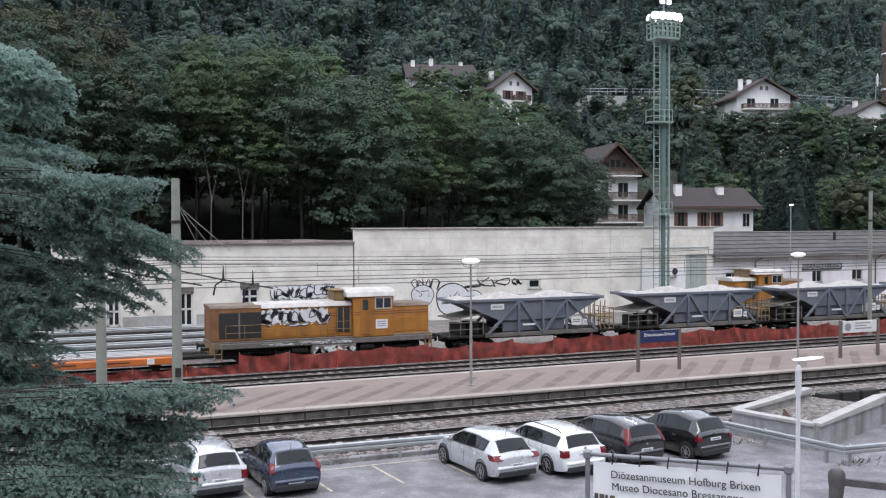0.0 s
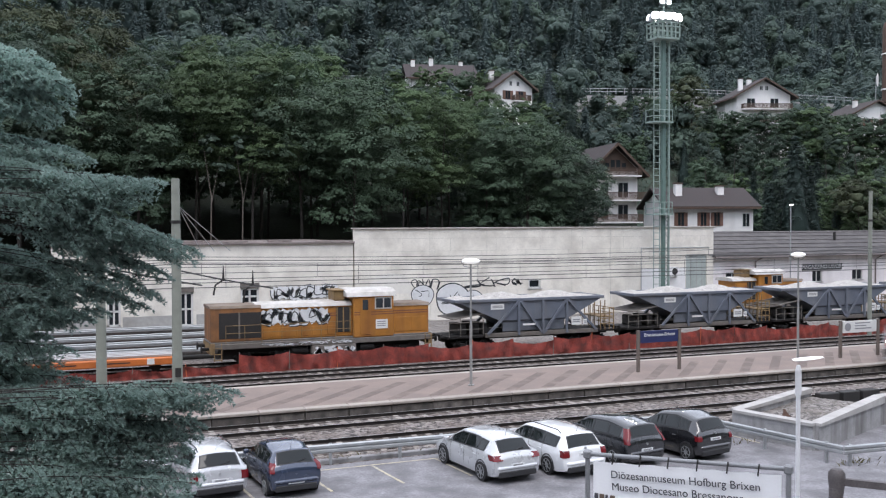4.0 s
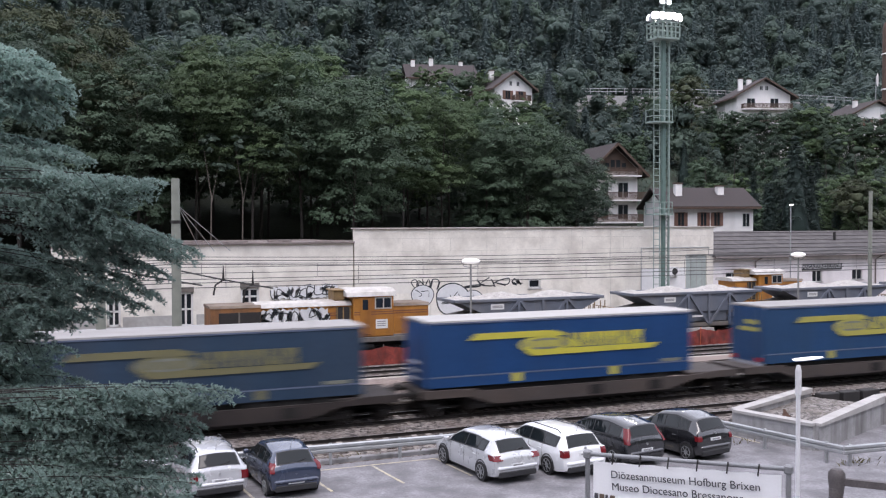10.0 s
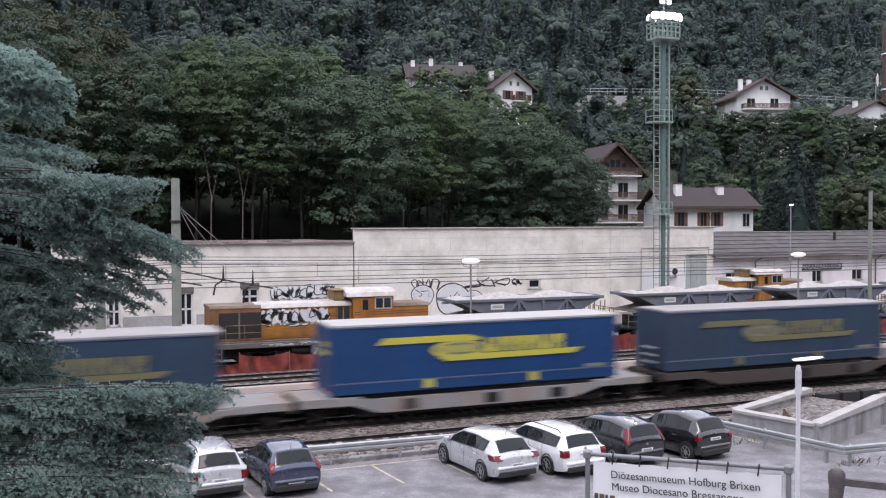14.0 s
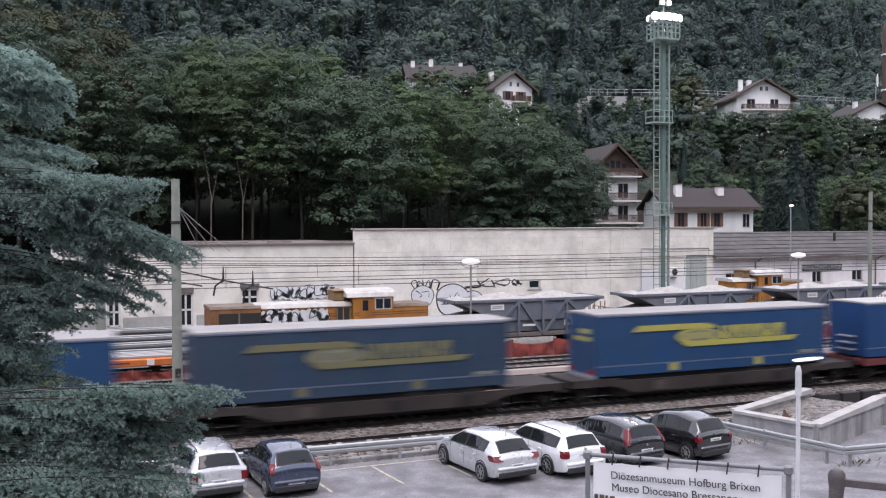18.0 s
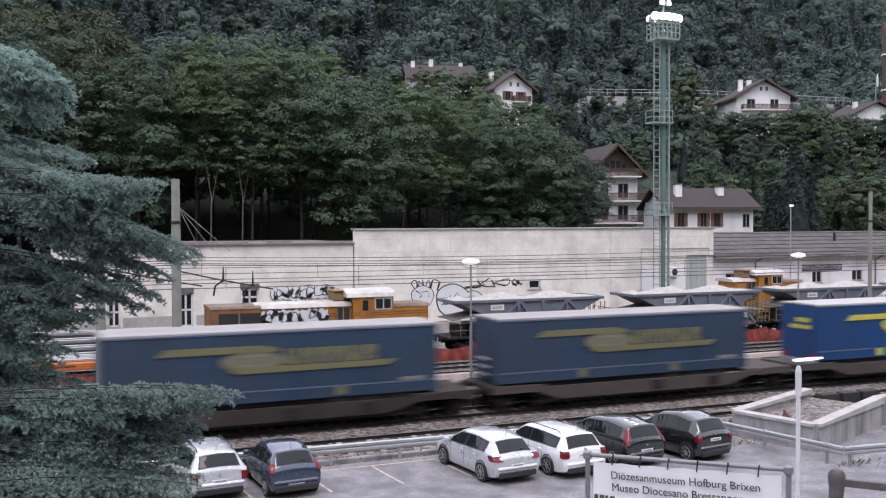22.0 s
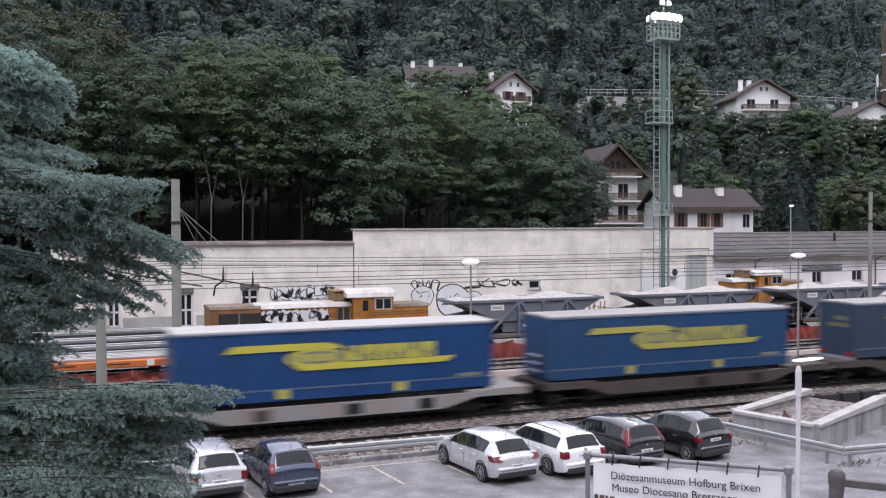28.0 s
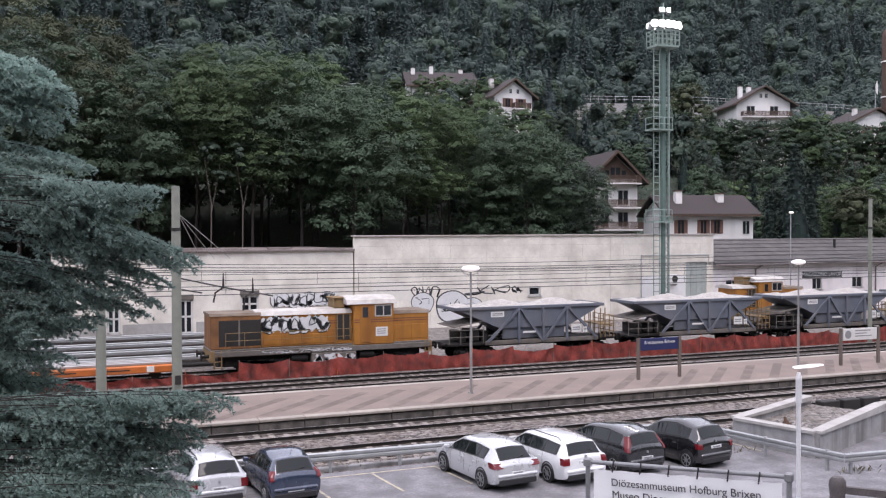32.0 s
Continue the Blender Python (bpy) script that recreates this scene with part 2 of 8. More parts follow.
M_CONCPALE = mat("pale_concrete", (0.42, 0.405, 0.39), 0.9, var=0.12, stain=(0.22, 0.2, 0.18), stain_amt=0.5, stain_scale=1.5, bump=0.25)
M_POLE = mat("pole_concrete", (0.235, 0.25, 0.215), 0.9, var=0.1, stain=(0.18, 0.19, 0.15), stain_amt=0.5, streak=True)
M_WALL = mat("stained_plaster", (0.77, 0.735, 0.665), 0.92, var=0.09, scale=0.7, fine=8, bump=0.25, stain=(0.49, 0.455, 0.40), stain_amt=0.75, stain_scale=0.45)
M_WALL2 = mat("white_pink_plaster", (0.80, 0.76, 0.76), 0.92, var=0.06, scale=0.6, fine=8, bump=0.2, stain=(0.5, 0.46, 0.45), stain_amt=0.5, streak=True)
M_PLINTH = mat("grey_plinth", (0.38, 0.375, 0.36), 0.92, var=0.1, stain=(0.25, 0.24, 0.22), stain_amt=0.5)
M_ROOFDARK = mat("weathered_dark_roofing", (0.075, 0.068, 0.068), 0.85, var=0.3, scale=1.5, stain=(0.16, 0.15, 0.14), stain_amt=0.5, stain_scale=0.8)
M_STEEL = mat("galvanised_steel", (0.42, 0.435, 0.445), 0.45, 0.6, var=0.1, stain=(0.3, 0.29, 0.28), stain_amt=0.4)
M_BLACK = mat("dirty_black_iron", (0.025, 0.023, 0.022), 0.8, var=0.3)

# ---- ground: one sheet, rising to a wooded slope behind the yard, plus added unseen slopes ----
HILL = [(-400, 0), (84, 0), (92, 2.5), (112, 6.0), (140, 15), (180, 29), (235, 44), (300, 80), (350, 98), (430, 118), (600, 126), (1500, 130), (4000, 130)]


def hill(y):
    for (a, za), (c, zc) in zip(HILL, HILL[1:]):
        if y <= c:
            return za + (zc - za) * max(0.0, (y - a)) / (c - a)
    return HILL[-1][1]


def ground_z(x, y):
    z = hill(y) + 0.11 * max(0.0, x - 140) * min(1.0, max(0.0, y - 300) / 100)
    if y > 86:
        z += 1.2 * noise.noise((x * 0.03, y * 0.03, 0)) * min(1, (y - 86) / 30)
    # unseen slopes added behind and to the sides, darkening reflections in the cars
    side = max(min(1.0, max(0.0, -22 - y) / 170), min(1.0, max(0.0, -160 - x) / 400), min(1.0, max(0.0, x - 620) / 500))
    if side > 0:
        z = max(z, 135 * side ** 0.8 + 6 * noise.noise((x * 0.008, y * 0.008, 3)) * side)
    return z - 0.34


gk = Kit()
xs = [-3000, -1200, -600, -500, -400, -300, -220] + list(range(-150, 301, 10)) + [400, 600, 800, 1100, 3000]
ys = [-3000, -1000, -500, -300, -200, -140, -100, -70, -45, -22, 0, 10, 20, 30, 33, 60, 84] + list(range(88, 240, 6)) + list(range(250, 500, 20)) + [550, 620, 700, 1000, 1500, 2500, 4000]
nx = len(xs)
gk.add([(x, y, ground_z(x, y)) for y in ys for x in xs],
       [(j * nx + i, j * nx + i + 1, (j + 1) * nx + i + 1, (j + 1) * nx + i) for j in range(len(ys) - 1) for i in range(nx - 1)])
for fi, f in enumerate(gk.f):
    cx, cy = sum(gk.v[i][0] for i in f) / 4, sum(gk.v[i][1] for i in f) / 4
    if cy > 84 or cy < -24 or cx < -200 or cx > 600:
        gk.m[fi] = 1
solid("ground", gk, [M_YARD, M_SOIL], "grey gravel yard rising into a wooded hillside", "ground", kind="structure", smooth=True)

# car park in front of the railway
k = Kit()
k.box(-60, 120, -24, 32.6, -0.33, -0.25)
solid("road", k, M_ASPHALT, "worn grey asphalt of the car park", "car park", kind="structure")

TRACKS = {"track_1": 34.75, "track_2": 38.73, "track_3": 48.62, "track_4": 51.85, "track_5": 57.2}
BED = [("ballast_1", 33.0, 40.2), ("ballast_2", 47.0, 60.5)]
for nm, y0, y1 in BED:
    k = Kit()
    w = y1 - y0
    X = [-700, -100, -40] + [-20 + 1.2 * i for i in range(84)] + [140, 300, 800]
    prof = [(y0 - 0.5, -0.33), (y0, -0.17)] + [(y0 + w * i / 24, -0.165) for i in range(1, 24)] + [(y1, -0.17), (y1 + 0.5, -0.33)]
    k.loft([[(x, y, z + (0.035 * noise.noise((x * 2.1, y * 2.3, 4)) if -20 < x < 81 and z > -0.3 else 0)) for y, z in prof] for x in X], closed=False)
    solid(nm, k, M_BALLAST, "brown-grey crushed stone ballast under the tracks", "ballast", kind="structure", smooth=60)


def rail_mesh(x0, x1):
    k = Kit()
    head = [(-0.036, -0.03), (-0.036, -0.008), (-0.028, 0.0), (0.028, 0.0), (0.036, -0.008), (0.036, -0.03), (0.01, -0.045), (0.01, -0.13), (0.075, -0.148),
            (0.075, -0.16), (-0.075, -0.16), (-0.075, -0.148), (-0.01, -0.13), (-0.01, -0.045)]
    k.loft([[(x, y, z) for y, z in head] for x in (x0, x1)], caps=True)
    for i in (2,):
        k.m[i] = 1
    return k.mesh("rail", [M_RAIL, M_RAILTOP])


# ballast by the rails: oil, and the rail's shadow put into the colour
M_OILSHADE = gravel("oily_shaded_ballast", (0.025, 0.02, 0.017), (0.15, 0.125, 0.108), 10, (0.028, 0.022, 0.018), 0.65)
RAIL = rail_mesh(-700, 800)
k = Kit()
k.box(-0.13, 0.13, -1.25, 1.25, -0.24, -0.146, 0.02)
k.box(-0.12, 0.12, -0.95, -0.55, -0.16, -0.135, 0.01)
k.box(-0.12, 0.12, 0.55, 0.95, -0.16, -0.135, 0.01)
SLEEPER = k.mesh("sleeper", M_SLEEPER)
for name, yc in TRACKS.items():
    tr = thing(name, (0, yc, 0), "railway track with rusty rails on concrete sleepers", "railway track", kind="structure")
    for s in (-0.7525, 0.7525):
        part("rail", RAIL, None, tr, at=pose(0, s, 0))
    for s in (-0.7525, 0.7525):
        k = Kit()
        k.box(-120, 160, s - 0.3, s + 0.3, -0.2, -0.140)
        part("track_bed", k, M_OILSHADE, tr, "oily ballast along the rail, darkened for the rail's shadow")
    n = 120 if yc < 50 else 60
    for i in range(n):
        part("sleeper", SLEEPER, None, tr, at=pose(-6 + i * 0.62 + random.uniform(-0.03, 0.03), random.uniform(-0.03, 0.03), random.uniform(-0.012, 0.006), 0, 0, random.uniform(-1, 1)))

# ---- island platform ----
M_PLAT = mat("platform_asphalt", (0.215, 0.168, 0.145), 0.9, var=0.14, scale=0.8, fine=14, stain=(0.18, 0.145, 0.13), stain_amt=0.6, stain_scale=0.5)
k = Kit()
k.box(-160, 260, 40.75, 46.55, -0.34, 0.30)
platform = thing("platform", (0, 0, 0), "island platform of brownish asphalt with stone kerbs", "platform", kind="structure")
part("surface", k, M_PLAT, platform, "brownish asphalt with diagonal darker bands")
k = Kit()
k.box(0, 1.985, -0.25, 0.25, -0.045, 0.075, 0.02)
COPING = k.mesh("coping", mat("coping_stone", (0.32, 0.285, 0.25), 0.85, var=0.12, island=0.12, stain=(0.28, 0.25, 0.22), stain_amt=0.5))
k = Kit()
k.box(0, 1.96, -0.08, 0.08, -0.3, 0.3, 0.02)
KERB = k.mesh("kerb_block", mat("kerb_side", (0.135, 0.12, 0.108), 0.95, var=0.3, island=0.3, stain=(0.06, 0.055, 0.05), stain_amt=0.9, stain_scale=2, bump=0.4))
M_STRIP = mat("dark_diagonal_strip", (0.135, 0.105, 0.092), 0.9, var=0.12, scale=2, stain=(0.21, 0.165, 0.14), stain_amt=0.9, stain_scale=1.2)
for i in range(-12, 50):
    part("coping_stone", COPING, None, platform, at=pose(i * 2.0, 40.5, 0.228))
    part("coping_stone", COPING, None, platform, at=pose(i * 2.0, 46.8, 0.228))
    # darker diagonal band across the platform top, one every two metres
    band = Kit().prism([(i * 2.0, 41.1), (i * 2.0 + 0.6, 41.0), (i * 2.0 + 4.4, 45.0), (i * 2.0 + 4.0, 45.3)], 0.3, 0.3035, "z")
    part("repair_strip", band, M_STRIP, platform)
    part("kerb_block", KERB, None, platform, at=pose(i * 2.0, 40.42, -0.17))

# ---- the passing freight train ----
V = 22.59          # speed, metres a second
TRAIN_Y = TRACKS["track_2"]
# the run is not quite even: (seconds, metres behind the mean speed)
RUN = ((0.0, 1.62), (3.5, 1.06), (7.0, 0.48), (8.0, 0.33), (10.0, -0.05), (12.0, -0.40), (14.0, -0.63), (18.0, -0.90), (20.0, -0.80), (22.0, -0.66), (25.0, -0.28), (28.0, -0.04), (32.0, 0.15))
movers = []        # (thing, x at 0 s)
M_WHITE = mat("locomotive_white", (0.42, 0.44, 0.475), 0.35, var=0.07, stain=(0.27, 0.26, 0.26), stain_amt=0.5, stain_scale=0.9, streak=True)
M_LGREY = mat("locomotive_grey", (0.27, 0.28, 0.31), 0.45, var=0.1, stain=(0.2, 0.19, 0.18), stain_amt=0.5)
M_PINK = mat("faded_red_film", (0.215, 0.135, 0.15), 0.45, var=0.15, stain=(0.28, 0.22, 0.235), stain_amt=0.5, stain_scale=1.5)
M_DKRED = mat("dark_red_film", (0.115, 0.032, 0.042), 0.45, var=0.15)
M_PALEFILM = mat("pale_film", (0.30, 0.285, 0.305), 0.45, var=0.1)
M_ANTH = mat("anthracite_panel", (0.035, 0.033, 0.038), 0.45, var=0.15)
M_RED = mat("signal_red", (0.40, 0.04, 0.03), 0.4, var=0.1)
M_UNDER = mat("underframe_grime", (0.011, 0.0095, 0.009), 0.85, var=0.3, scale=2)
M_ROOFGEAR = mat("roof_gear_grey", (0.10, 0.10, 0.105), 0.7, var=0.2)
M_WINDOW = glass("dark_window_glass")
M_LAMPW = glow("head_lamp_glass", (1.0, 0.95, 0.85), 3.0)
M_LAMPR = mat("tail_lamp_red", (0.30, 0.012, 0.01), 0.2, var=0.05, bump=0)
BOGIE = {}


def bogie(parent, x, wheels=(-1.3, 1.3), r=0.5, half=1.45):
    """Two wheelsets in a heavy frame, under its wagon."""
    key = (wheels, r, half)
    if key not in BOGIE:
        k = Kit()
        a, b = wheels[0] - 0.6, wheels[-1] + 0.6
        for s in (-1, 1):
            k.prism([(a, 0.55), (a + 0.3, 0.72), (-0.45, 0.72), (-0.25, 0.42), (0.25, 0.42), (0.45, 0.72), (b - 0.3, 0.72), (b, 0.55), (b, 0.48), (a, 0.48)], s * 1.0 - 0.07, s * 1.0 + 0.07)
            for w in wheels:
                k.box(w - 0.18, w + 0.18, s * 1.08 - 0.1, s * 1.08 + 0.1, r - 0.18, r + 0.16, 0.04)
                k.tube((w - 0.3, s * 1.05, 0.5), (w - 0.3, s * 1.05, 0.75), 0.09)
                k.tube((w + 0.3, s * 1.05, 0.5), (w + 0.3, s * 1.05, 0.75), 0.09)
        k.box(-0.3, 0.3, -1.0, 1.0, 0.45, 0.7, 0.03)
        w = Kit()
        for s in (-1, 1):
            w.tube((0, s * 0.68, 0), (0, s * 0.81, 0), r, n=20)
            w.tube((0, s * 0.81, 0), (0, s * 0.84, 0), r * 0.5, n=16)
        w.tube((0, -0.7, 0), (0, 0.7, 0), 0.09)
        BOGIE[key] = (k.mesh("bogie", M_UNDER), w.mesh("wheelset", M_RAIL, smooth=30))
    fr, wh = BOGIE[key]
    b = part("bogie", fr, None, parent, at=pose(x, 0, 0))
    for w in wheels:
        part("wheelset", wh, None, b, at=pose(w, 0, r))
    return b


def electric_locomotive():
    L = thing("electric_locomotive", pose(0, TRAIN_Y, 0), "white electric locomotive with faded red zebra stripes", "locomotive", "double-headed locomotives")
    half, x0, x1 = 1.47, 0.45, 18.45

    def ring(x, z0, zs, zt, w):
        return [(x, -w, z0), (x, -w, zs), (x, -w * 0.88, zt - 0.1), (x, -w * 0.7, zt), (x, w * 0.7, zt), (x, w * 0.88, zt - 0.1), (x, w, zs), (x, w, z0)]
    st = [(x0, 0.9, 1.15, 1.25, half * 0.93), (x0 + 0.05, 0.86, 2.0, 2.08, half * 0.97), (x0 + 0.75, 0.9, 3.2, 3.72, half * 0.98), (x0 + 1.2, 0.95, 3.36, 3.9, half), (x0 + 2.55, 1.0, 3.36, 3.9, half)]
    k = Kit()
    k.loft([ring(*s) for s in st], caps=True)
    k.box(x0 + 0.05, x0 + 1.15, -half + 0.02, half - 0.02, 0.55, 0.95, 0.05)
    k2 = Kit()
    k2.loft([ring(x1 - (s[0] - x0), *s[1:]) for s in st], caps=True)
    k2.box(x1 - 1.15, x1 - 0.05, -half + 0.02, half - 0.02, 0.55, 0.95, 0.05)
    for kk, fx, d in ((k, x0, 1), (k2, x1, -1)):
        c = part("cab", kk, M_WHITE, L, smooth=35)
        w = Kit()
        w.add([(fx + d * 0.10, -1.2, 2.15), (fx + d * 0.10, 1.2, 2.15), (fx + d * 0.72, 1.12, 3.22), (fx + d * 0.72, -1.12, 3.22)], [(0, 1, 2, 3)])
        w.add([(p[0] - d * 0.05, p[1], p[2] + 0.02) for p in w.v[:4]], [(0, 1, 2, 3)])
        part("windscreen", w, M_WINDOW, c)
        for s in (-1, 1):
            w = Kit()
            w.box(min(fx + d * 0.95, fx + d * 1.5), max(fx + d * 0.95, fx + d * 1.5), s * half - 0.02, s * half + 0.006, 2.55, 3.2, 0.005)
            part("side_window", w, M_WINDOW, c)
            w = Kit()
            w.box(min(fx + d * 1.85, fx + d * 1.9), max(fx + d * 1.85, fx + d * 1.9), s * half - 0.02, s * half + 0.02, 1.3, 3.0)
            w.box(min(fx + d * 1.65, fx + d * 2.1), max(fx + d * 1.65, fx + d * 2.1), s * half - 0.02, s * half + 0.007, 1.1, 1.24)
            part("door_step", w, M_ANTH, c)
            w = Kit()
            w.box(min(fx + d * 0.55, fx + d * 0.85), max(fx + d * 0.55, fx + d * 0.85), s * half - 0.04, s * half + 0.006, 0.98, 1.12)
            part("hatch", w, M_LGREY, c)
            w = Kit()
            w.tube((fx + d * 0.02, s * 0.95, 1.62), (fx - d * 0.06, s * 0.95, 1.6), 0.13, n=14)
            part("head_lamp", w, M_LAMPW if (d > 0) else M_LAMPR, c)
            w = Kit()
            w.tube((fx + d * 0.1, s * 0.88, 1.02), (fx - d * 0.33, s * 0.88, 1.02), 0.1, n=12)
            w.tube((fx - d * 0.33, s * 0.88, 1.02), (fx - d * 0.4, s * 0.88, 1.02), 0.24, n=18)
            part("buffer", w, M_ANTH, c)
        w = Kit()
        w.box(min(fx - d * 0.012, fx + d * 0.2), max(fx - d * 0.012, fx + d * 0.2), -1.2, 1.2, 1.25, 1.95, 0.01)
        part("front_panel", w, M_RED, c, "red front panel")
    k = Kit()
    k.box(x0 + 2.55, x1 - 2.55, -half, half, 1.0, 3.36, 0.02)
    part("body_side", k, M_LGREY, L)
    k = Kit()
    k.loft([[(x, -half, 3.36), (x, -half + 0.14, 3.72), (x, -half + 0.5, 3.86), (x, half - 0.5, 3.86), (x, half - 0.14, 3.72), (x, half, 3.36)] for x in (x0 + 2.55, x1 - 2.55)], caps=True)
    part("roof", k, M_WHITE, L, smooth=30)
    for a, b in ((3.6, 5.4), (12.3, 15.0)):
        for s in (-1, 1):
            k = Kit()
            k.box(a, b, s * (half - 0.02) - 0.03, s * (half - 0.02) + 0.03, 3.44, 3.62, 0.01)
            part("roof_grille", k, M_LGREY, L)
    for s in (-1, 1):
        # film graphics on the flank: dark bay, faded field, slanted stripes, pale skirt
        k = Kit()
        k.box(3.05, 4.65, s * half - 0.004, s * half + 0.004, 1.0, 3.3)
        bay = part("machine_bay", k, M_ANTH, L, "dark grille bay")
        for z, t in ((3.12, 0.07), (2.9, 0.05), (2.45, 0.05), (1.45, 0.06)):
            k = Kit()
            k.box(3.2, 4.45, s * half - 0.004, s * half + 0.02, z, z + t)
            part("grille_bar", k, M_LGREY, bay)
        k = Kit()
        k.prism([(4.65, 1.38), (12.6, 1.38), (12.75, 1.9), (13.0, 2.5), (13.5, 3.28), (4.65, 3.28)], s * half - 0.003, s * half + 0.003)
        part("faded_field", k, M_PINK, L)
        rnd = random.Random(5)
        for i in range(19):
            x = 4.7 + i * 0.41 + rnd.uniform(-0.1, 0.1)
            lean, w = rnd.uniform(0.25, 0.7), rnd.uniform(0.07, 0.2)
            z0, z1 = 1.4 + rnd.choice((0, 0, 0.25, 0.6)), 3.26 - rnd.choice((0, 0, 0.2, 0.5))
            k = Kit()
            k.prism([(x, z0), (x + w * 0.5, z0), (x + lean * 0.6 + w, (z0 + z1) / 2), (x + lean + w * 1.2, z1), (x + lean, z1), (x + lean * 0.4, (z0 + z1) / 2)], s * half - 0.006, s * half + s * (0.006 + 0.0008 * i))
            part("stripe", k, M_DKRED if i % 2 else M_PALEFILM, L)
        for i, (ax, az, bx, bz, wd) in enumerate(((12.3, 2.0, 13.9, 3.05, 0.09), (12.5, 1.62, 14.5, 2.78, 0.12), (12.8, 1.5, 15.5, 2.42, 0.17), (13.4, 1.43, 16.1, 2.06, 0.2))):
            arc = [(ax + (bx - ax) * u, az + (bz - az) * (0.45 * u + 0.55 * math.sin(u * math.pi / 2)), wd * (0.35 + 0.65 * math.sin(math.pi * (0.15 + 0.75 * u)))) for u in np.linspace(0, 1, 9)]
            k = Kit()
            k.prism([(a, b + w) for a, b, w in arc] + [(a + 0.02, b - w) for a, b, w in reversed(arc)], s * half - 0.007 * s, s * half + s * (0.024 + 0.001 * i))
            part("stripe", k, M_DKRED, L)
        k = Kit()
        k.box(4.65, x1 - 2.5, s * half - 0.004, s * half + 0.005, 1.0, 1.36)
        part("skirt", k, M_WHITE, L)
        for x in (5.3, 6.4, 9.5, 11.2, 14.2):
            k = Kit()
            k.box(x, x + 0.42, s * half - 0.004, s * half + 0.009, 1.12, 1.26)
            part("step_hole", k, M_ANTH, L)
    k = Kit()
    k.box(2.6, 16.3, -1.3, 1.3, 0.55, 1.02)
    k.box(7.3, 11.5, -1.35, 1.35, 0.22, 0.95, 0.05)
    for s in (-1, 1):
        k.box(7.5, 8.6, s * 1.36 - 0.02, s * 1.36 + 0.02, 0.3, 0.36)
    part("underframe", k, M_UNDER, L)
    bogie(L, 4.2, (-1.3, 1.3), 0.6)
    bogie(L, 14.7, (-1.3, 1.3), 0.6)
    k = Kit()
    for x in (5.6, 7.0, 10.8, 12.2):
        k.box(x, x + 0.9, -0.5, 0.5, 3.86, 4.05, 0.04)
    for x in np.arange(4.4, 14.8, 0.9):
        k.tube((x, -0.75, 3.86), (x, -0.75, 4.1), 0.05)
    k.tube((4.4, -0.75, 4.1), (14.5, -0.75, 4.1), 0.025)
    part("roof_equipment", k, M_ROOFGEAR, L)
    for x, up in ((3.4, 0), (6.3, 0), (12.6, 0), (15.5, 0)):
        k = Kit()
        k.box(x - 0.7, x + 0.7, -0.6, 0.6, 3.9, 3.98)
        k.path([(x - 0.7, 0, 4.0), (x + 0.8, 0, 4.18), (x - 0.6, 0, 4.28)], 0.035)
        k.path([(x - 0.6, -0.8, 4.22), (x - 0.6, -0.5, 4.3), (x - 0.6, 0.5, 4.3), (x - 0.6, 0.8, 4.22)], 0.03)
        part("pantograph", k, M_ROOFGEAR, L)
    return L


L1 = electric_locomotive()
movers.append((L1, 15.84 + 116.45))
L2 = copy_thing(L1, pose(0, TRAIN_Y, 0))
movers.append((L2, 15.84 + 135.35))

# pocket wagons, each of two halves on three bogies
WAG = {"brown": mat("brown_wagon_paint", (0.022, 0.016, 0.0145), 0.75, var=0.25, scale=1.2, stain=(0.05, 0.04, 0.035), stain_amt=0.6),
       "grey": mat("pale_grey_wagon_paint", (0.25, 0.25, 0.245), 0.65, var=0.12, scale=1.0, stain=(0.23, 0.13, 0.08), stain_amt=0.75, stain_scale=0.5),
       "red": mat("red_wagon_paint", (0.14, 0.022, 0.021), 0.65, var=0.2, stain=(0.06, 0.03, 0.03), stain_amt=0.6),
       "taupe": mat("taupe_wagon_paint", (0.055, 0.045, 0.041), 0.75, var=0.2, stain=(0.07, 0.05, 0.04), stain_amt=0.6)}
WORD = {"brown": "rusty brown", "grey": "pale grey", "red": "dull red", "taupe": "taupe grey"}


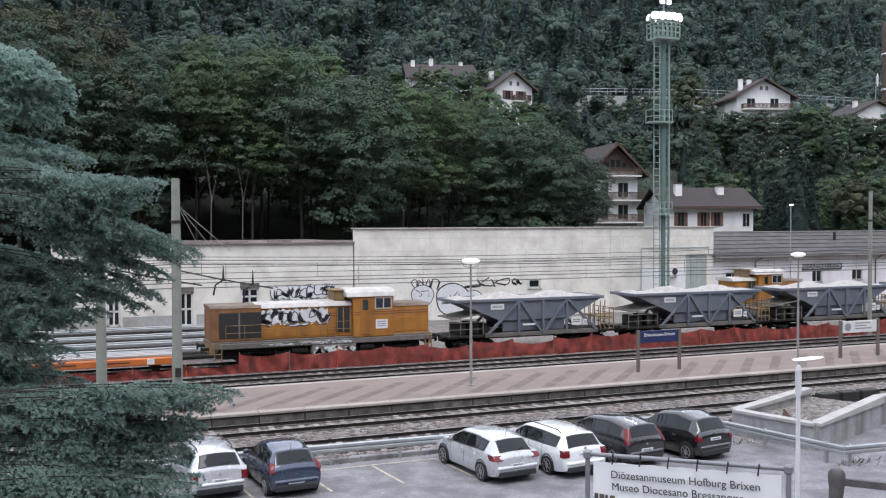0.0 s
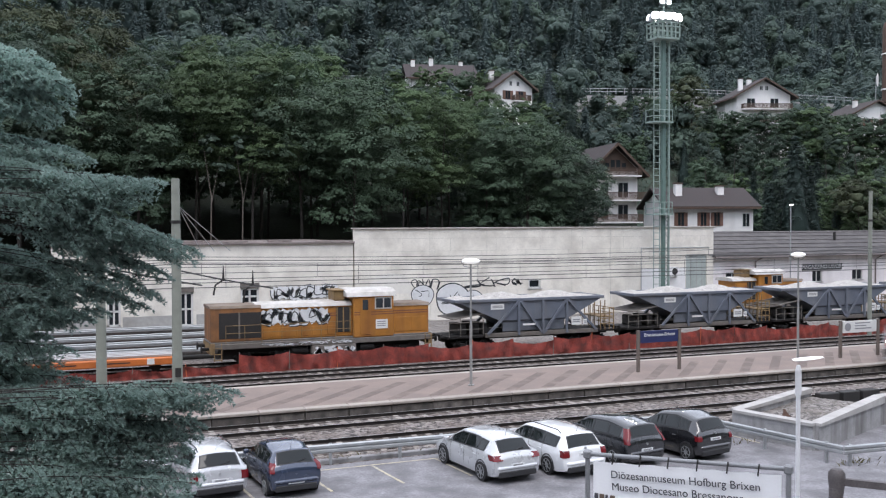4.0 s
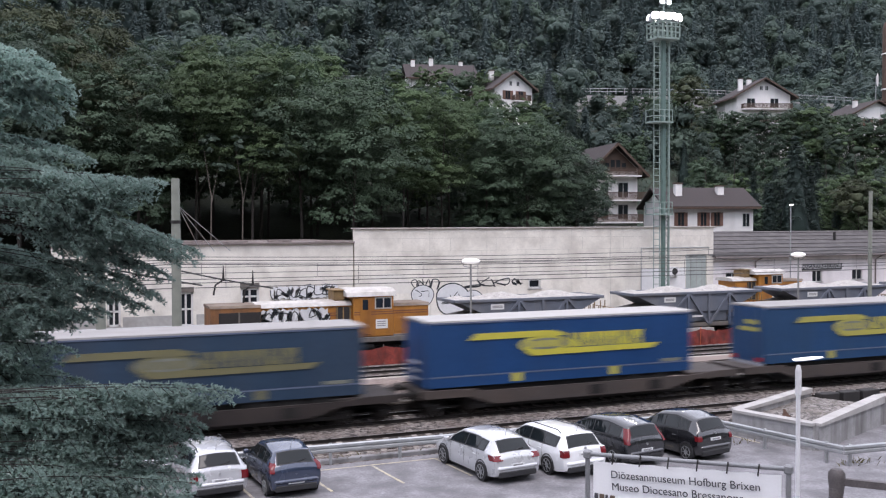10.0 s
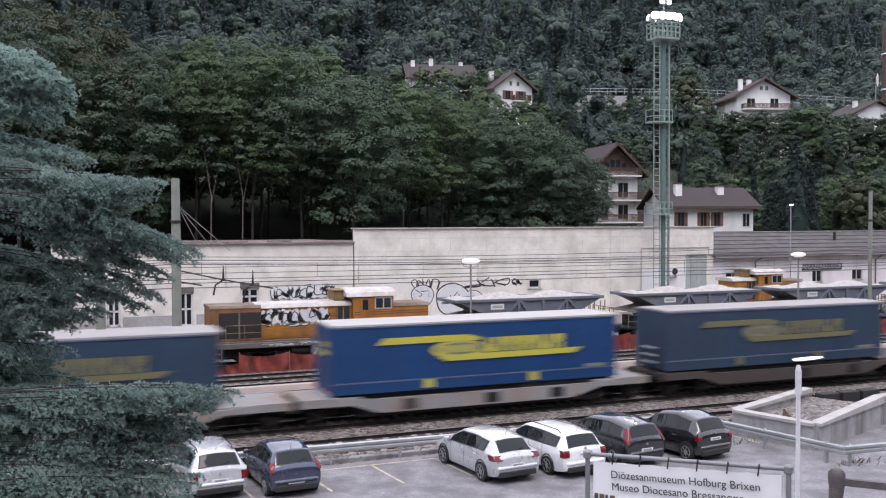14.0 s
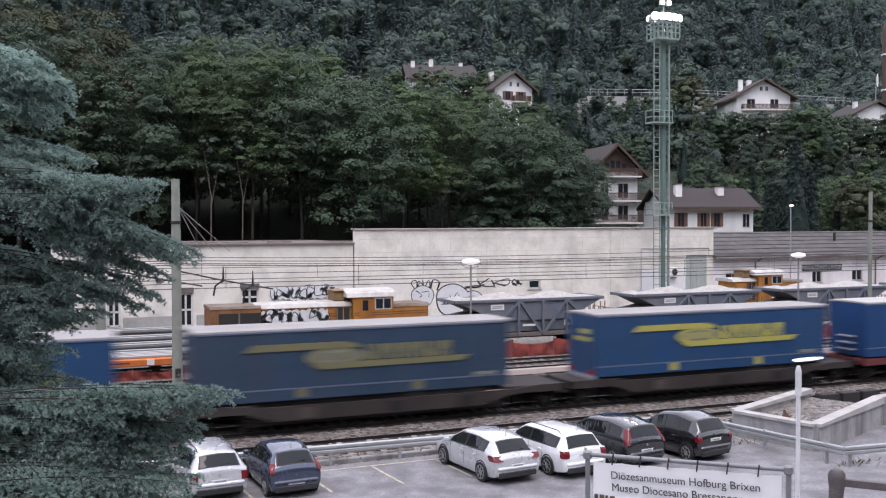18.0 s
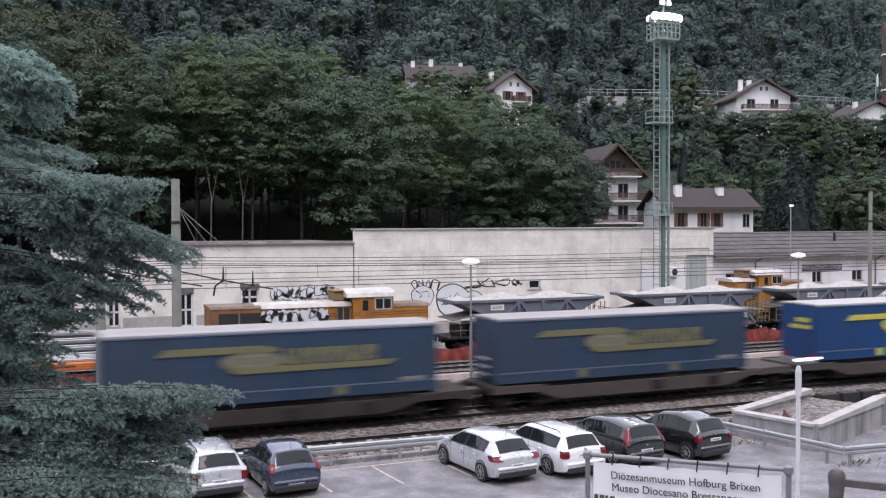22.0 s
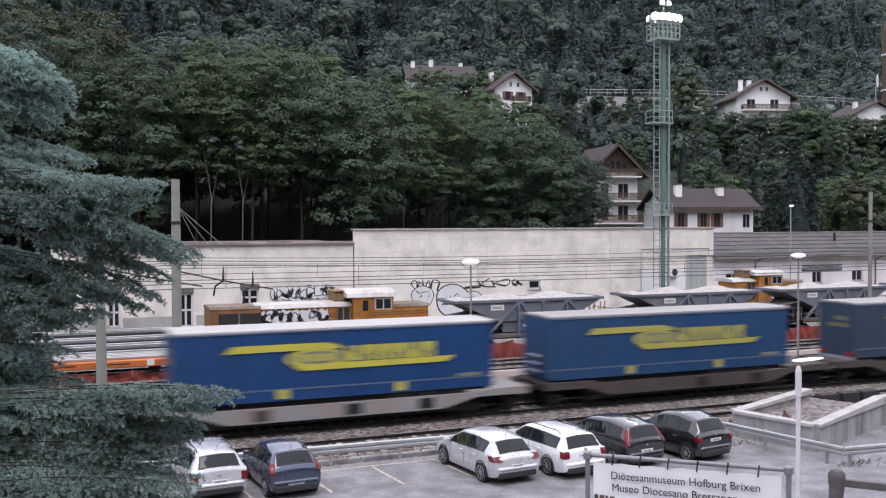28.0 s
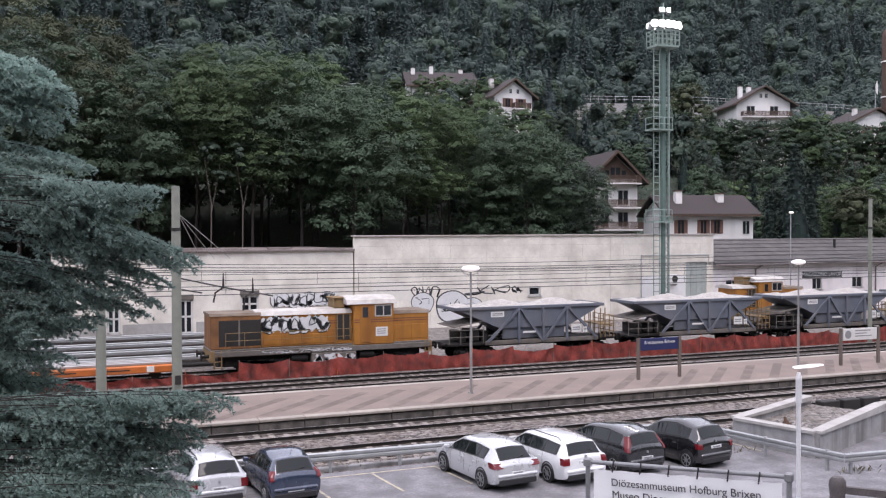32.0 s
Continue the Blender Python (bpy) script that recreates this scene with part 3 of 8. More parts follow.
def pocket_wagon(col):
    W = thing("pocket_wagon", pose(0, TRAIN_Y, 0), WORD[col] + " articulated pocket wagon carrying two semi-trailers", "railway wagon", "pocket wagons of the train")
    m = WAG[col]
    for o in (0.35, 17.3):
        half = part("half_frame", Kit().box(o, o + 0.1, -1.3, 1.3, 0.9, 1.18), m, W)
        for s in (-1, 1):
            k = Kit()
            z = 1.06
            k.prism([(o, 0.86), (o + 2.2, 0.86), (o + 3.4, 0.47), (o + 12.6, 0.47), (o + 14.0, 0.86), (o + 16.6, 0.86), (o + 16.6, z + 0.12), (o + 15.2, z + 0.12), (o + 14.0, z), (o + 3.0, z), (o + 1.9, z + 0.14), (o, z + 0.14)],
                    s * 1.36 - 0.06, s * 1.36 + 0.06)
            part("side_sill", k, m, half)
            for x in (4.4, 8.2, 11.4):
                k = Kit()
                k.box(o + x, o + x + 0.7, s * 1.425 - 0.012, s * 1.425 + 0.012, 0.55, 0.98)
                part("marking_panel", k, M_UNDER if x > 5 else WAG["taupe"], half)
        for a, b in ((0, 2.6), (13.7, 16.6)):
            part("deck", Kit().box(o + a, o + b, -1.3, 1.3, 0.98, 1.16, 0.02), m, half)
        k = Kit()
        k.box(o + 2.6, o + 13.7, -1.2, 1.2, 0.3, 0.45)
        part("pocket_floor", k, M_UNDER, half)
    for x in (2.0, 17.15, 32.3):
        bogie(W, x, (-0.9, 0.9), 0.44)
    for fx, d in ((0.35, 1), (33.95, -1)):
        for s in (-1, 1):
            k = Kit()
            k.tube((fx, s * 0.88, 1.02), (fx - d * 0.28, s * 0.88, 1.02), 0.09, n=10)
            k.tube((fx - d * 0.28, s * 0.88, 1.02), (fx - d * 0.34, s * 0.88, 1.02), 0.22, n=16)
            part("buffer", k, M_UNDER, W)
        for s in (-1, 1):
            k = Kit()
            k.path([(fx + d * 0.3, s * 1.25, 1.15), (fx + d * 0.3, s * 1.25, 1.95), (fx + d * 0.3, s * 0.8, 1.95), (fx + d * 0.3, s * 0.8, 1.15)], 0.02)
            part("hand_rail", k, m, W)
    return W


YEL = [mat("yellow_print_" + n, c, 0.55, var=0.06, stain=st, stain_amt=0.4, stain_scale=1.5) for n, c, st in
       (("bright", (0.50, 0.455, 0.055), (0.34, 0.32, 0.08)), ("worn", (0.38, 0.35, 0.075), (0.24, 0.23, 0.09)), ("faded", (0.155, 0.145, 0.07), (0.08, 0.088, 0.08)))]
BLU = [mat("blue_curtain_" + n, c, 0.55, spec=0.25, var=0.1, scale=0.5, fine=6, bump=0.3, dist=0.03, stain=st, stain_amt=0.45, stain_scale=0.5, streak=True) for n, c, st in
       (("bright", (0.010, 0.050, 0.150), (0.02, 0.052, 0.125)), ("worn", (0.015, 0.056, 0.138), (0.03, 0.062, 0.11)), ("faded", (0.026, 0.050, 0.086), (0.05, 0.06, 0.078)))]
M_TARP = [mat("roof_tarp", (0.41, 0.40, 0.385), 0.7, var=0.08, stain=(0.35, 0.33, 0.3), stain_amt=0.5), mat("roof_tarp_grey", (0.31, 0.30, 0.29), 0.7, var=0.1, stain=(0.22, 0.21, 0.2), stain_amt=0.6)]
M_TRIM = mat("trailer_trim", (0.085, 0.11, 0.17), 0.5, var=0.1)
M_PRINTGREY = mat("grey_blue_print", (0.16, 0.17, 0.14), 0.6, var=0.2)
SHADE_WORD = ("bright blue curtain-sided", "worn blue curtain-sided", "faded grey-blue curtain-sided")


def semi_trailer(shade, rear):
    T = thing("semi_trailer", pose(0, TRAIN_Y, 0), SHADE_WORD[shade] + " semi-trailer with yellow print, standing on a pocket wagon", "semi-trailer", "semi-trailers on the train")
    b, y = BLU[shade], YEL[shade]
    Lt, h = 13.6, 1.27
    k = Kit()
    n = 46
    for s in (-1, 1):
        vs, fs = [], []
        for i in range(n + 1):
            x = 0.06 + (Lt - 0.12) * i / n
            w = s * (h - 0.02 + 0.012 * math.sin(i * 2.1) + 0.008 * math.sin(i * 0.7))
            vs += [(x, w, 1.72), (x, w + s * 0.008, 2.9), (x, w, 4.06)]
        for i in range(n):
            for j in (0, 1):
                fs.append((3 * i + j, 3 * i + 3 + j, 3 * i + 4 + j, 3 * i + 1 + j))
        c = Kit()
        c.add(vs, fs)
        part("curtain", c, b, T, smooth=True)
    k = Kit()
    k.box(0.03, Lt - 0.03, -h + 0.05, h - 0.05, 1.3, 4.06)
    part("box", k, b, T)
    k = Kit()
    k.loft([[(x, -h, 4.05), (x, -h, 4.14), (x, -h + 0.05, 4.165), (x, 0, 4.19), (x, h - 0.05, 4.165), (x, h, 4.14), (x, h, 4.05)] for x in (0, Lt)], caps=True)
    part("roof", k, M_TARP[0 if shade == 0 else 1], T, smooth=25)
    for s in (-1, 1):
        k = Kit()
        k.box(0, Lt, s * h - 0.01, s * h + 0.012, 4.0, 4.07, 0.004)
        part("top_rail", k, M_TRIM, T)
        k = Kit()
        k.box(0.02, Lt - 0.02, s * (h - 0.012) - 0.01, s * (h - 0.012) + 0.01, 1.28, 1.70)
        sk = part("side_skirt", k, b, T)
        k = Kit()
        k.box(0.02, Lt - 0.02, s * h - 0.01, s * h + 0.014, 1.70, 1.76, 0.004)
        part("bottom_rail", k, M_TRIM, T)
        for x in (4.1, 9.1):
            k = Kit()
            k.box(x, x + 0.42, s * h - 0.012, s * h + 0.008, 1.36, 1.72)
            part("lifting_mark", k, y, sk, "yellow square")
        k = Kit()
        k.box(11.9, 13.0, s * h - 0.012, s * h + 0.03, 1.78, 1.92)
        part("side_print", k, M_PRINTGREY, T)
        e = s * (h + 0.004)
        for poly in ([(2.0, 3.26), (2.35, 3.54), (6.1, 3.54), (6.65, 3.42), (6.75, 3.28), (2.05, 3.26)],
                     [(4.75, 2.60), (5.1, 2.44), (11.35, 2.48), (11.75, 2.72), (5.6, 2.70), (4.85, 2.72)]):
            k = Kit()
            k.prism(poly, e - 0.03, e + 0.03)
            part("print_swoosh", k, y, T)
        k = Kit()
        k.prism([(4.55 + 1.15 + 1.25 * math.cos(a) * (abs(math.cos(a)) ** -0.25), 2.93 + 0.36 * math.sin(a)) for a in np.linspace(0.02, 2 * math.pi + 0.02, 25)[:-1]], e - 0.024, e + 0.024)
        part("print_ring", k, y, T)
        k = Kit()
        k.prism([(4.6 + 1.15 + 1.08 * math.cos(a), 2.95 + 0.26 * math.sin(a)) for a in np.linspace(0, 2 * math.pi, 18)[:-1]], e - 0.028, e + 0.028)
        oval = part("print_oval", k, M_PRINTGREY, T)
        for i in range(3):
            k = Kit()
            k.box(4.95 + i * 0.56, 5.3 + i * 0.56, e - 0.032, e + 0.032, 2.8, 3.1)
            part("print_bar", k, y, oval)
        rr = random.Random(8)
        for i in range(6):
            k = Kit()
            x = 7.0 + i * 0.66
            k.box(x, x + 0.5 + 0.06 * rr.random(), e - 0.026, e + 0.026, 2.74, 3.36)
            blk = part("print_block", k, y, T)
            k = Kit()
            lo_ = rr.random() < 0.5
            k.box(x + 0.17, x + 0.3, e - 0.03, e + 0.03, 2.72 if lo_ else 3.08, 2.99 if lo_ else 3.38)
            part("print_bar", k, b, blk)
            k = Kit()
            k.box(x + 0.36, x + 0.43, e - 0.03, e + 0.03, 2.9 + 0.1 * rr.random(), 3.12)
            part("print_bar", k, b, blk)
    # ends
    k = Kit()
    k.box(0.0, 0.05, -h, h, 1.3, 4.1, 0.01)
    front = part("front_wall" if not rear else "rear_door", k, b, T)
    if rear:
        for z0, z1, a, c in ((3.2, 3.42, -0.75, 0.15), (2.85, 3.05, -0.85, 0.6)):
            k = Kit()
            k.box(-0.012, 0.02, a, c, z0, z1)
            part("end_print", k, y, front)
        for s in (-0.9, -0.3, 0.3, 0.9):
            k = Kit()
            k.tube((-0.03, s, 1.4), (-0.03, s, 4.0), 0.018, n=6)
            part("lock_rod", k, M_TRIM, front)
        k = Kit()
        k.box(-0.06, 0.0, -1.25, 1.25, 1.15, 1.3, 0.01)
        part("bumper", k, M_LGREY, T)
        for s in (-1, 1):
            k = Kit()
            k.box(-0.08, -0.05, s * 0.95 - 0.22, s * 0.95 + 0.22, 1.36, 1.56, 0.01)
            part("tail_lamp", k, M_LAMPR, T)
    else:
        for z in (1.6, 1.95, 2.3):
            k = Kit()
            k.tube((-0.1, -0.6, z), (-0.1, 0.6, z), 0.05, n=6)
            part("hose_bracket", k, M_LGREY, front)
    k = Kit()
    k.box(0.3, Lt - 0.3, -1.1, 1.1, 1.05, 1.3)
    k.box(9.0, 12.6, -1.0, 1.0, 0.75, 1.1)
    part("chassis", k, M_UNDER, T)
    for x in (9.3, 10.6, 11.9):
        for s in (-1, 1):
            part("tyre", Kit().tube((x, s * 0.72, 0.96), (x, s * 1.16, 0.96), 0.5, n=16), M_BLACK, T)
    return T


SHADES = "120201002021012102022001010012"
WCOL = ["brown", "brown", "taupe", "brown", "grey", "taupe", "brown", "brown", "red", "brown", "taupe", "brown", "taupe", "grey", "taupe"]
made = {}
for n in range(30):
    i, j = n // 2, n % 2
    if j == 0:
        c = WCOL[i]
        made[c] = copy_thing(made[c], pose(0, TRAIN_Y, 0)) if c in made else pocket_wagon(c)
        movers.append((made[c], 15.84 + 155.25 + 34.377 * i))
    key = (int(SHADES[n]), j)
    made[key] = copy_thing(made[key], pose(0, TRAIN_Y, 0)) if key in made else semi_trailer(*key)
    movers.append((made[key], 15.84 + 155.88 + 34.377 * i + 18.015 * j))

# ---- yard behind the platform: yellow works locomotive, ballast hoppers, fence, stacked rails ----
M_YELLOW = mat("weathered_yellow_paint", (0.39, 0.165, 0.028), 0.55, var=0.16, scale=1.5, stain=(0.20, 0.075, 0.025), stain_amt=0.75, stain_scale=0.9, streak=True)
M_OCHRE = mat("ochre_rail_paint", (0.23, 0.15, 0.065), 0.7, var=0.2, stain=(0.16, 0.1, 0.06), stain_amt=0.6)
M_LOCOROOF = mat("pale_worn_roof", (0.50, 0.48, 0.45), 0.75, var=0.15, stain=(0.25, 0.2, 0.16), stain_amt=0.6)
M_GRIMEROOF = mat("grimy_brown_roof", (0.16, 0.12, 0.09), 0.85, var=0.25, stain=(0.32, 0.28, 0.24), stain_amt=0.5)
M_BROWN = mat("brown_red_band", (0.19, 0.075, 0.045), 0.7, var=0.15)
M_FRAME = mat("dusty_frame", (0.15, 0.135, 0.12), 0.85, var=0.2, stain=(0.1, 0.08, 0.07), stain_amt=0.5)
M_GRAFW = mat("graffiti_white", (0.66, 0.67, 0.68), 0.7, var=0.06)
M_GRAFB = mat("graffiti_black", (0.03, 0.035, 0.04), 0.7, var=0.1)
M_PAPER = mat("white_notice", (0.70, 0.70, 0.68), 0.7, var=0.05)
M_BAR = mat("faint_writing", (0.25, 0.25, 0.26), 0.7, var=0.05)


def stroke(pts, w, y0, y1):
    """A sprayed line: a flat ribbon of one width with rounded turns."""
    k = Kit()
    fine = []
    for p, q in zip(pts, pts[1:]):
        fine += [(p[0] + (q[0] - p[0]) * t, p[1] + (q[1] - p[1]) * t) for t in (0.0, 0.34, 0.67)]
    fine.append(pts[-1])
    sm = [fine[0]] + [((a[0] + b[0] * 2 + c[0]) / 4, (a[1] + b[1] * 2 + c[1]) / 4) for a, b, c in zip(fine, fine[1:], fine[2:])] + [fine[-1]]
    L_, R_ = [], []
    for i, p in enumerate(sm):
        a, b = sm[max(0, i - 1)], sm[min(len(sm) - 1, i + 1)]
        d = math.hypot(b[0] - a[0], b[1] - a[1]) or 1
        nx_, nz_ = -(b[1] - a[1]) / d * w / 2, (b[0] - a[0]) / d * w / 2
        L_.append((p[0] + nx_, p[1] + nz_))
        R_.append((p[0] - nx_, p[1] - nz_))
    rings = [[(l[0], y1, l[1]), (l[0], y0, l[1]), (r[0], y0, r[1]), (r[0], y1, r[1])] for l, r in zip(L_, R_)]
    return k.loft(rings, caps=True)


def blob_writing(parent, x, z, w, h, y, n, seed, face=-1, rim=0.36, core=0.2, line=0.0, back=False):
    """Spray-painted looping shapes in a row: dark outlines, pale filling over them, thin dark lines on top."""
    rnd = random.Random(seed)
    if back:
        xs_ = np.linspace(x - 0.02 * w, x + 1.02 * w, 4 * n + 1)
        top = [(p, z + h * (0.40 + 0.07 * math.sin(2.3 * q + seed) + 0.04 * math.sin(5.1 * q))) for q, p in enumerate(xs_)]
        low = [(p, z - h * (0.38 + 0.08 * math.sin(1.9 * q + 2 * seed) + 0.05 * math.sin(4.3 * q))) for q, p in enumerate(xs_)]
        k = Kit()
        for q in range(4 * n):
            k.add([(low[q][0], y + face * 0.011, low[q][1]), (low[q + 1][0], y + face * 0.011, low[q + 1][1]), (top[q + 1][0], y + face * 0.011, top[q + 1][1]), (top[q][0], y + face * 0.011, top[q][1])], [(0, 1, 2, 3)])
        part("spray_ground", k, M_GRAFW, parent)
    for i in range(n):
        f, a = [], rnd.uniform(0, 6.28)
        for q in range(rnd.choice((5, 6, 7))):
            a += rnd.choice((-1, 1, 1)) * rnd.uniform(1.3, 2.6)
            f.append((max(-0.5, min(0.5, 0.62 * math.cos(a))), max(-0.48, min(0.48, 0.6 * math.sin(a)))))
        cw = w / n * rnd.uniform(1.2, 1.6)
        tilt, cz, hh = rnd.uniform(-0.25, 0.35), z + rnd.uniform(-0.07, 0.07) * h, h * rnd.uniform(0.7, 0.95)
        pts = [(x + w * (i + 0.5) / n + cw * u + tilt * v * hh * 0.4, cz + v * hh) for u, v in f]
        if rim:
            part("spray_outline", stroke(pts, rim * h, y + face * (0.004 + 0.0004 * i), y + 0.02), M_GRAFB, parent)
        if core:
            part("spray_stroke", stroke(pts, core * h, y + face * (0.014 + 0.0004 * i), y + 0.02), M_GRAFW, parent)
        if line:
            part("spray_line", stroke([(p + 0.04 * h, q + 0.03 * h) for p, q in pts[:-1]], line * h, y + face * (0.024 + 0.0004 * i), y + 0.02), M_GRAFB, parent)


M_RUSTHOOD = mat("rust_stained_yellow", (0.26, 0.115, 0.04), 0.75, var=0.25, scale=2, stain=(0.09, 0.05, 0.03), stain_amt=0.8, stain_scale=1.5, streak=True)


def works_locomotive(m, group, short=False):
    """Hood-type diesel: long hood, cab with chimney box, short hood, on a heavy frame."""
    D = thing("diesel_locomotive", m, "weathered yellow diesel works locomotive with graffiti" if not short else "yellow diesel works locomotive half hidden behind wagons", "locomotive", group)
    k = Kit()
    k.box(0.35 if not short else 6.0, 13.8, -1.42, 1.42, 1.02, 1.34, 0.03)
    k.box(0.1 if not short else 5.9, 13.9, -1.3, 1.3, 1.34, 1.45, 0.02)
    fr = part("frame", k, M_FRAME, D)
    k = Kit()
    k.box(6.1, 8.9, -1.44, 1.44, 0.36, 1.02, 0.06)
    tank = part("fuel_tank", k, M_FRAME, D)
    if not short:
        blob_writing(tank, 6.2, 0.7, 2.5, 0.5, -1.44, 7, 31, rim=0, core=0.34)
        blob_writing(fr, 3.2, 1.18, 5.4, 0.2, -1.42, 13, 3, rim=0, core=0.24)
    if not short:
        # radiator hood with a dark grille
        k = Kit()
        k.box(0.15, 3.1, -1.25, 1.25, 1.45, 3.42, 0.05)
        part("radiator_hood", k, M_RUSTHOOD, D, "rusty brown radiator hood")
        k = Kit()
        k.loft([[(x, -1.28, 3.40), (x, -1.15, 3.55), (x, 1.15, 3.55), (x, 1.28, 3.40)] for x in (0.1, 3.1)], caps=True)
        part("hood_roof", k, M_GRIMEROOF, D)
        k = Kit()
        k.box(0.62, 3.08, -1.27, -1.2, 1.62, 3.14, 0.01)
        gr = part("radiator_grille", k, M_BLACK, D, "dark radiator grille")
        k = Kit()
        k.box(1.75, 1.85, -1.285, -1.25, 1.62, 3.14)
        part("grille_post", k, M_FRAME, gr)
    # engine hood
    k = Kit()
    h0 = 6.4 if short else 3.1
    k.box(h0, 8.75, -1.12, 1.12, 1.45, 3.36, 0.05)
    hood = part("engine_hood", k, M_YELLOW, D)
    k = Kit()
    k.loft([[(x, -1.2, 3.33), (x, -1.0, 3.56), (x, 0, 3.66), (x, 1.0, 3.56), (x, 1.2, 3.33)] for x in (h0 - 0.3, 8.7)], caps=True)
    part("hood_roof", k, M_LOCOROOF, D)
    for x in np.arange(h0 + 0.15, 7.4, 0.98):
        k = Kit()
        k.box(x, x + 0.92, -1.145, -1.1, 1.6, 2.15 if not short else 3.2, 0.01)
        part("hood_door", k, M_YELLOW, hood)
    k = Kit()
    k.box(7.7, 8.65, -1.15, -1.1, 1.7, 3.25)
    vent = part("air_intake", k, M_BLACK, hood)
    for x in (7.72, 8.12, 8.55):
        k = Kit()
        k.box(x, x + 0.08, -1.17, -1.12, 1.7, 3.25)
        part("post", k, M_OCHRE, vent)
    k = Kit()
    k.box(7.7, 8.4, -0.7, 0.7, 3.6, 4.2, 0.06)
    k.box(7.6, 8.5, -0.8, 0.8, 4.2, 4.28, 0.02)
    part("chimney_box", k, M_OCHRE, D)
    # cab
    k = Kit()
    k.box(8.75, 11.35, -1.4, 1.4, 1.34, 3.9, 0.06)
    cab = part("cab", k, M_YELLOW, D)
    k = Kit()
    k.loft([[(x, -1.5, 3.86), (x, -1.35, 4.12), (x, -0.6, 4.32), (x, 0.6, 4.32), (x, 1.35, 4.12), (x, 1.5, 3.86)] for x in (8.3, 8.35, 11.5)], caps=True)
    part("cab_roof", k, M_LOCOROOF, D, smooth=20)
    k = Kit()
    k.box(9.15, 9.85, -1.425, -1.36, 1.5, 3.75, 0.02)
    dr = part("cab_door", k, M_YELLOW, cab)
    k = Kit()
    k.box(9.3, 9.68, -1.435, -1.36, 3.02, 3.68, 0.02)
    part("door_window", k, M_WINDOW, dr)
    k = Kit()
    k.box(10.1, 11.2, -1.43, -1.36, 3.05, 3.8, 0.02)
    fw = part("window_frame", k, M_LOCOROOF, cab)
    for x in (10.18, 10.7):
        k = Kit()
        k.box(x, x + 0.44, -1.44, -1.38, 3.14, 3.72, 0.01)
        part("pane", k, M_WINDOW, fw)
    k = Kit()
    k.box(11.34, 11.37, -1.1, -0.2, 3.3, 3.78)
    k.box(11.34, 11.37, 0.2, 1.1, 3.3, 3.78)
    part("end_window", k, M_WINDOW, cab)
    k = Kit()
    k.box(10.16, 10.93, -1.43, -1.39, 1.85, 2.42)
    nt = part("notice", k, M_PAPER, cab, "white notice board")
    for z in (2.0, 2.13, 2.26):
        k = Kit()
        k.box(10.25, 10.8, -1.437, -1.42, z, z + 0.05)
        part("writing_bar", k, M_BAR, nt)
    # short hood
    k = Kit()
    k.box(11.35, 13.75, -1.2, 1.2, 1.38, 3.2, 0.06)
    sh = part("short_hood", k, M_YELLOW, D)
    k = Kit()
    k.loft([[(x, -1.24, 3.18), (x, -1.05, 3.36), (x, 1.05, 3.36), (x, 1.24, 3.18)] for x in (11.35, 13.8)], caps=True)
    part("hood_roof", k, M_GRIMEROOF, D)
    for x in (11.5, 12.6):
        k = Kit()
        k.box(x, x + 1.0, -1.225, -1.19, 1.6, 2.5, 0.01)
        part("hood_door", k, M_YELLOW, sh)
    for a, b, y in ((h0, 8.7, 1.125), (8.78, 11.32, 1.405), (11.4, 13.7, 1.205)):
        k = Kit()
        for z in (2.72, 2.86):
            k.box(a, b, -y - 0.004, -y + 0.02, z, z + 0.06)
        part("painted_band", k, M_BROWN, D)
    # dark box added below the frame to keep the space between bogies dark
    part("undertray", Kit().box(0.9 if not short else 6.4, 13.2, -0.95, 0.95, 0.38, 1.02), M_UNDER, D)
    for x, w in ((4.9, 1.0), (9.2, 0.9)):
        if not short:
            part("air_tank", Kit().tube((x, -1.1, 0.75), (x + w, -1.1, 0.75), 0.22, n=12), M_UNDER, D)
    # hand rails, steps, bogies, buffers
    k = Kit()
    for z in (1.95, 2.4):
        k.tube((1.0 if not short else 6.7, -1.38, z), (8.7, -1.38, z), 0.018, n=6)
    for x in (1.0, 2.1, 3.1, 4.3, 5.5, 6.7, 7.6, 8.7)[5 if short else 0:]:
        k.tube((x, -1.38, 1.34), (x, -1.38, 2.4), 0.018, n=6)
    part("hand_rail", k, M_OCHRE, D)
    for x in (0.3 if not short else 6.1, 13.4):
        k = Kit()
        k.box(x, x + 0.06, -1.42, -1.36, 0.35, 1.4)
        k.box(x + 0.42, x + 0.48, -1.42, -1.36, 0.35, 1.4)
        for z in (0.4, 0.75, 1.1):
            k.box(x, x + 0.48, -1.44, -1.2, z, z + 0.03)
        part("steps", k, M_OCHRE, D)
    bogie(D, 3.2 if not short else 7.6, (-1.1, 1.1), 0.48)
    bogie(D, 11.0, (-1.1, 1.1), 0.48)
    for fx, d in ((0.1 if not short else 5.9, 1), (13.9, -1)):
        k = Kit()
        k.box(min(fx, fx + d * 0.25), max(fx, fx + d * 0.25), -1.4, 1.4, 0.75, 1.4, 0.02)
        part("buffer_beam", k, M_OCHRE, D)
        for s in (-1, 1):
            k = Kit()
            k.tube((fx, s * 0.88, 1.05), (fx - d * 0.4, s * 0.88, 1.05), 0.1, n=10)
            k.tube((fx - d * 0.4, s * 0.88, 1.05), (fx - d * 0.46, s * 0.88, 1.05), 0.23, n=16)
            part("buffer", k, M_UNDER, D)
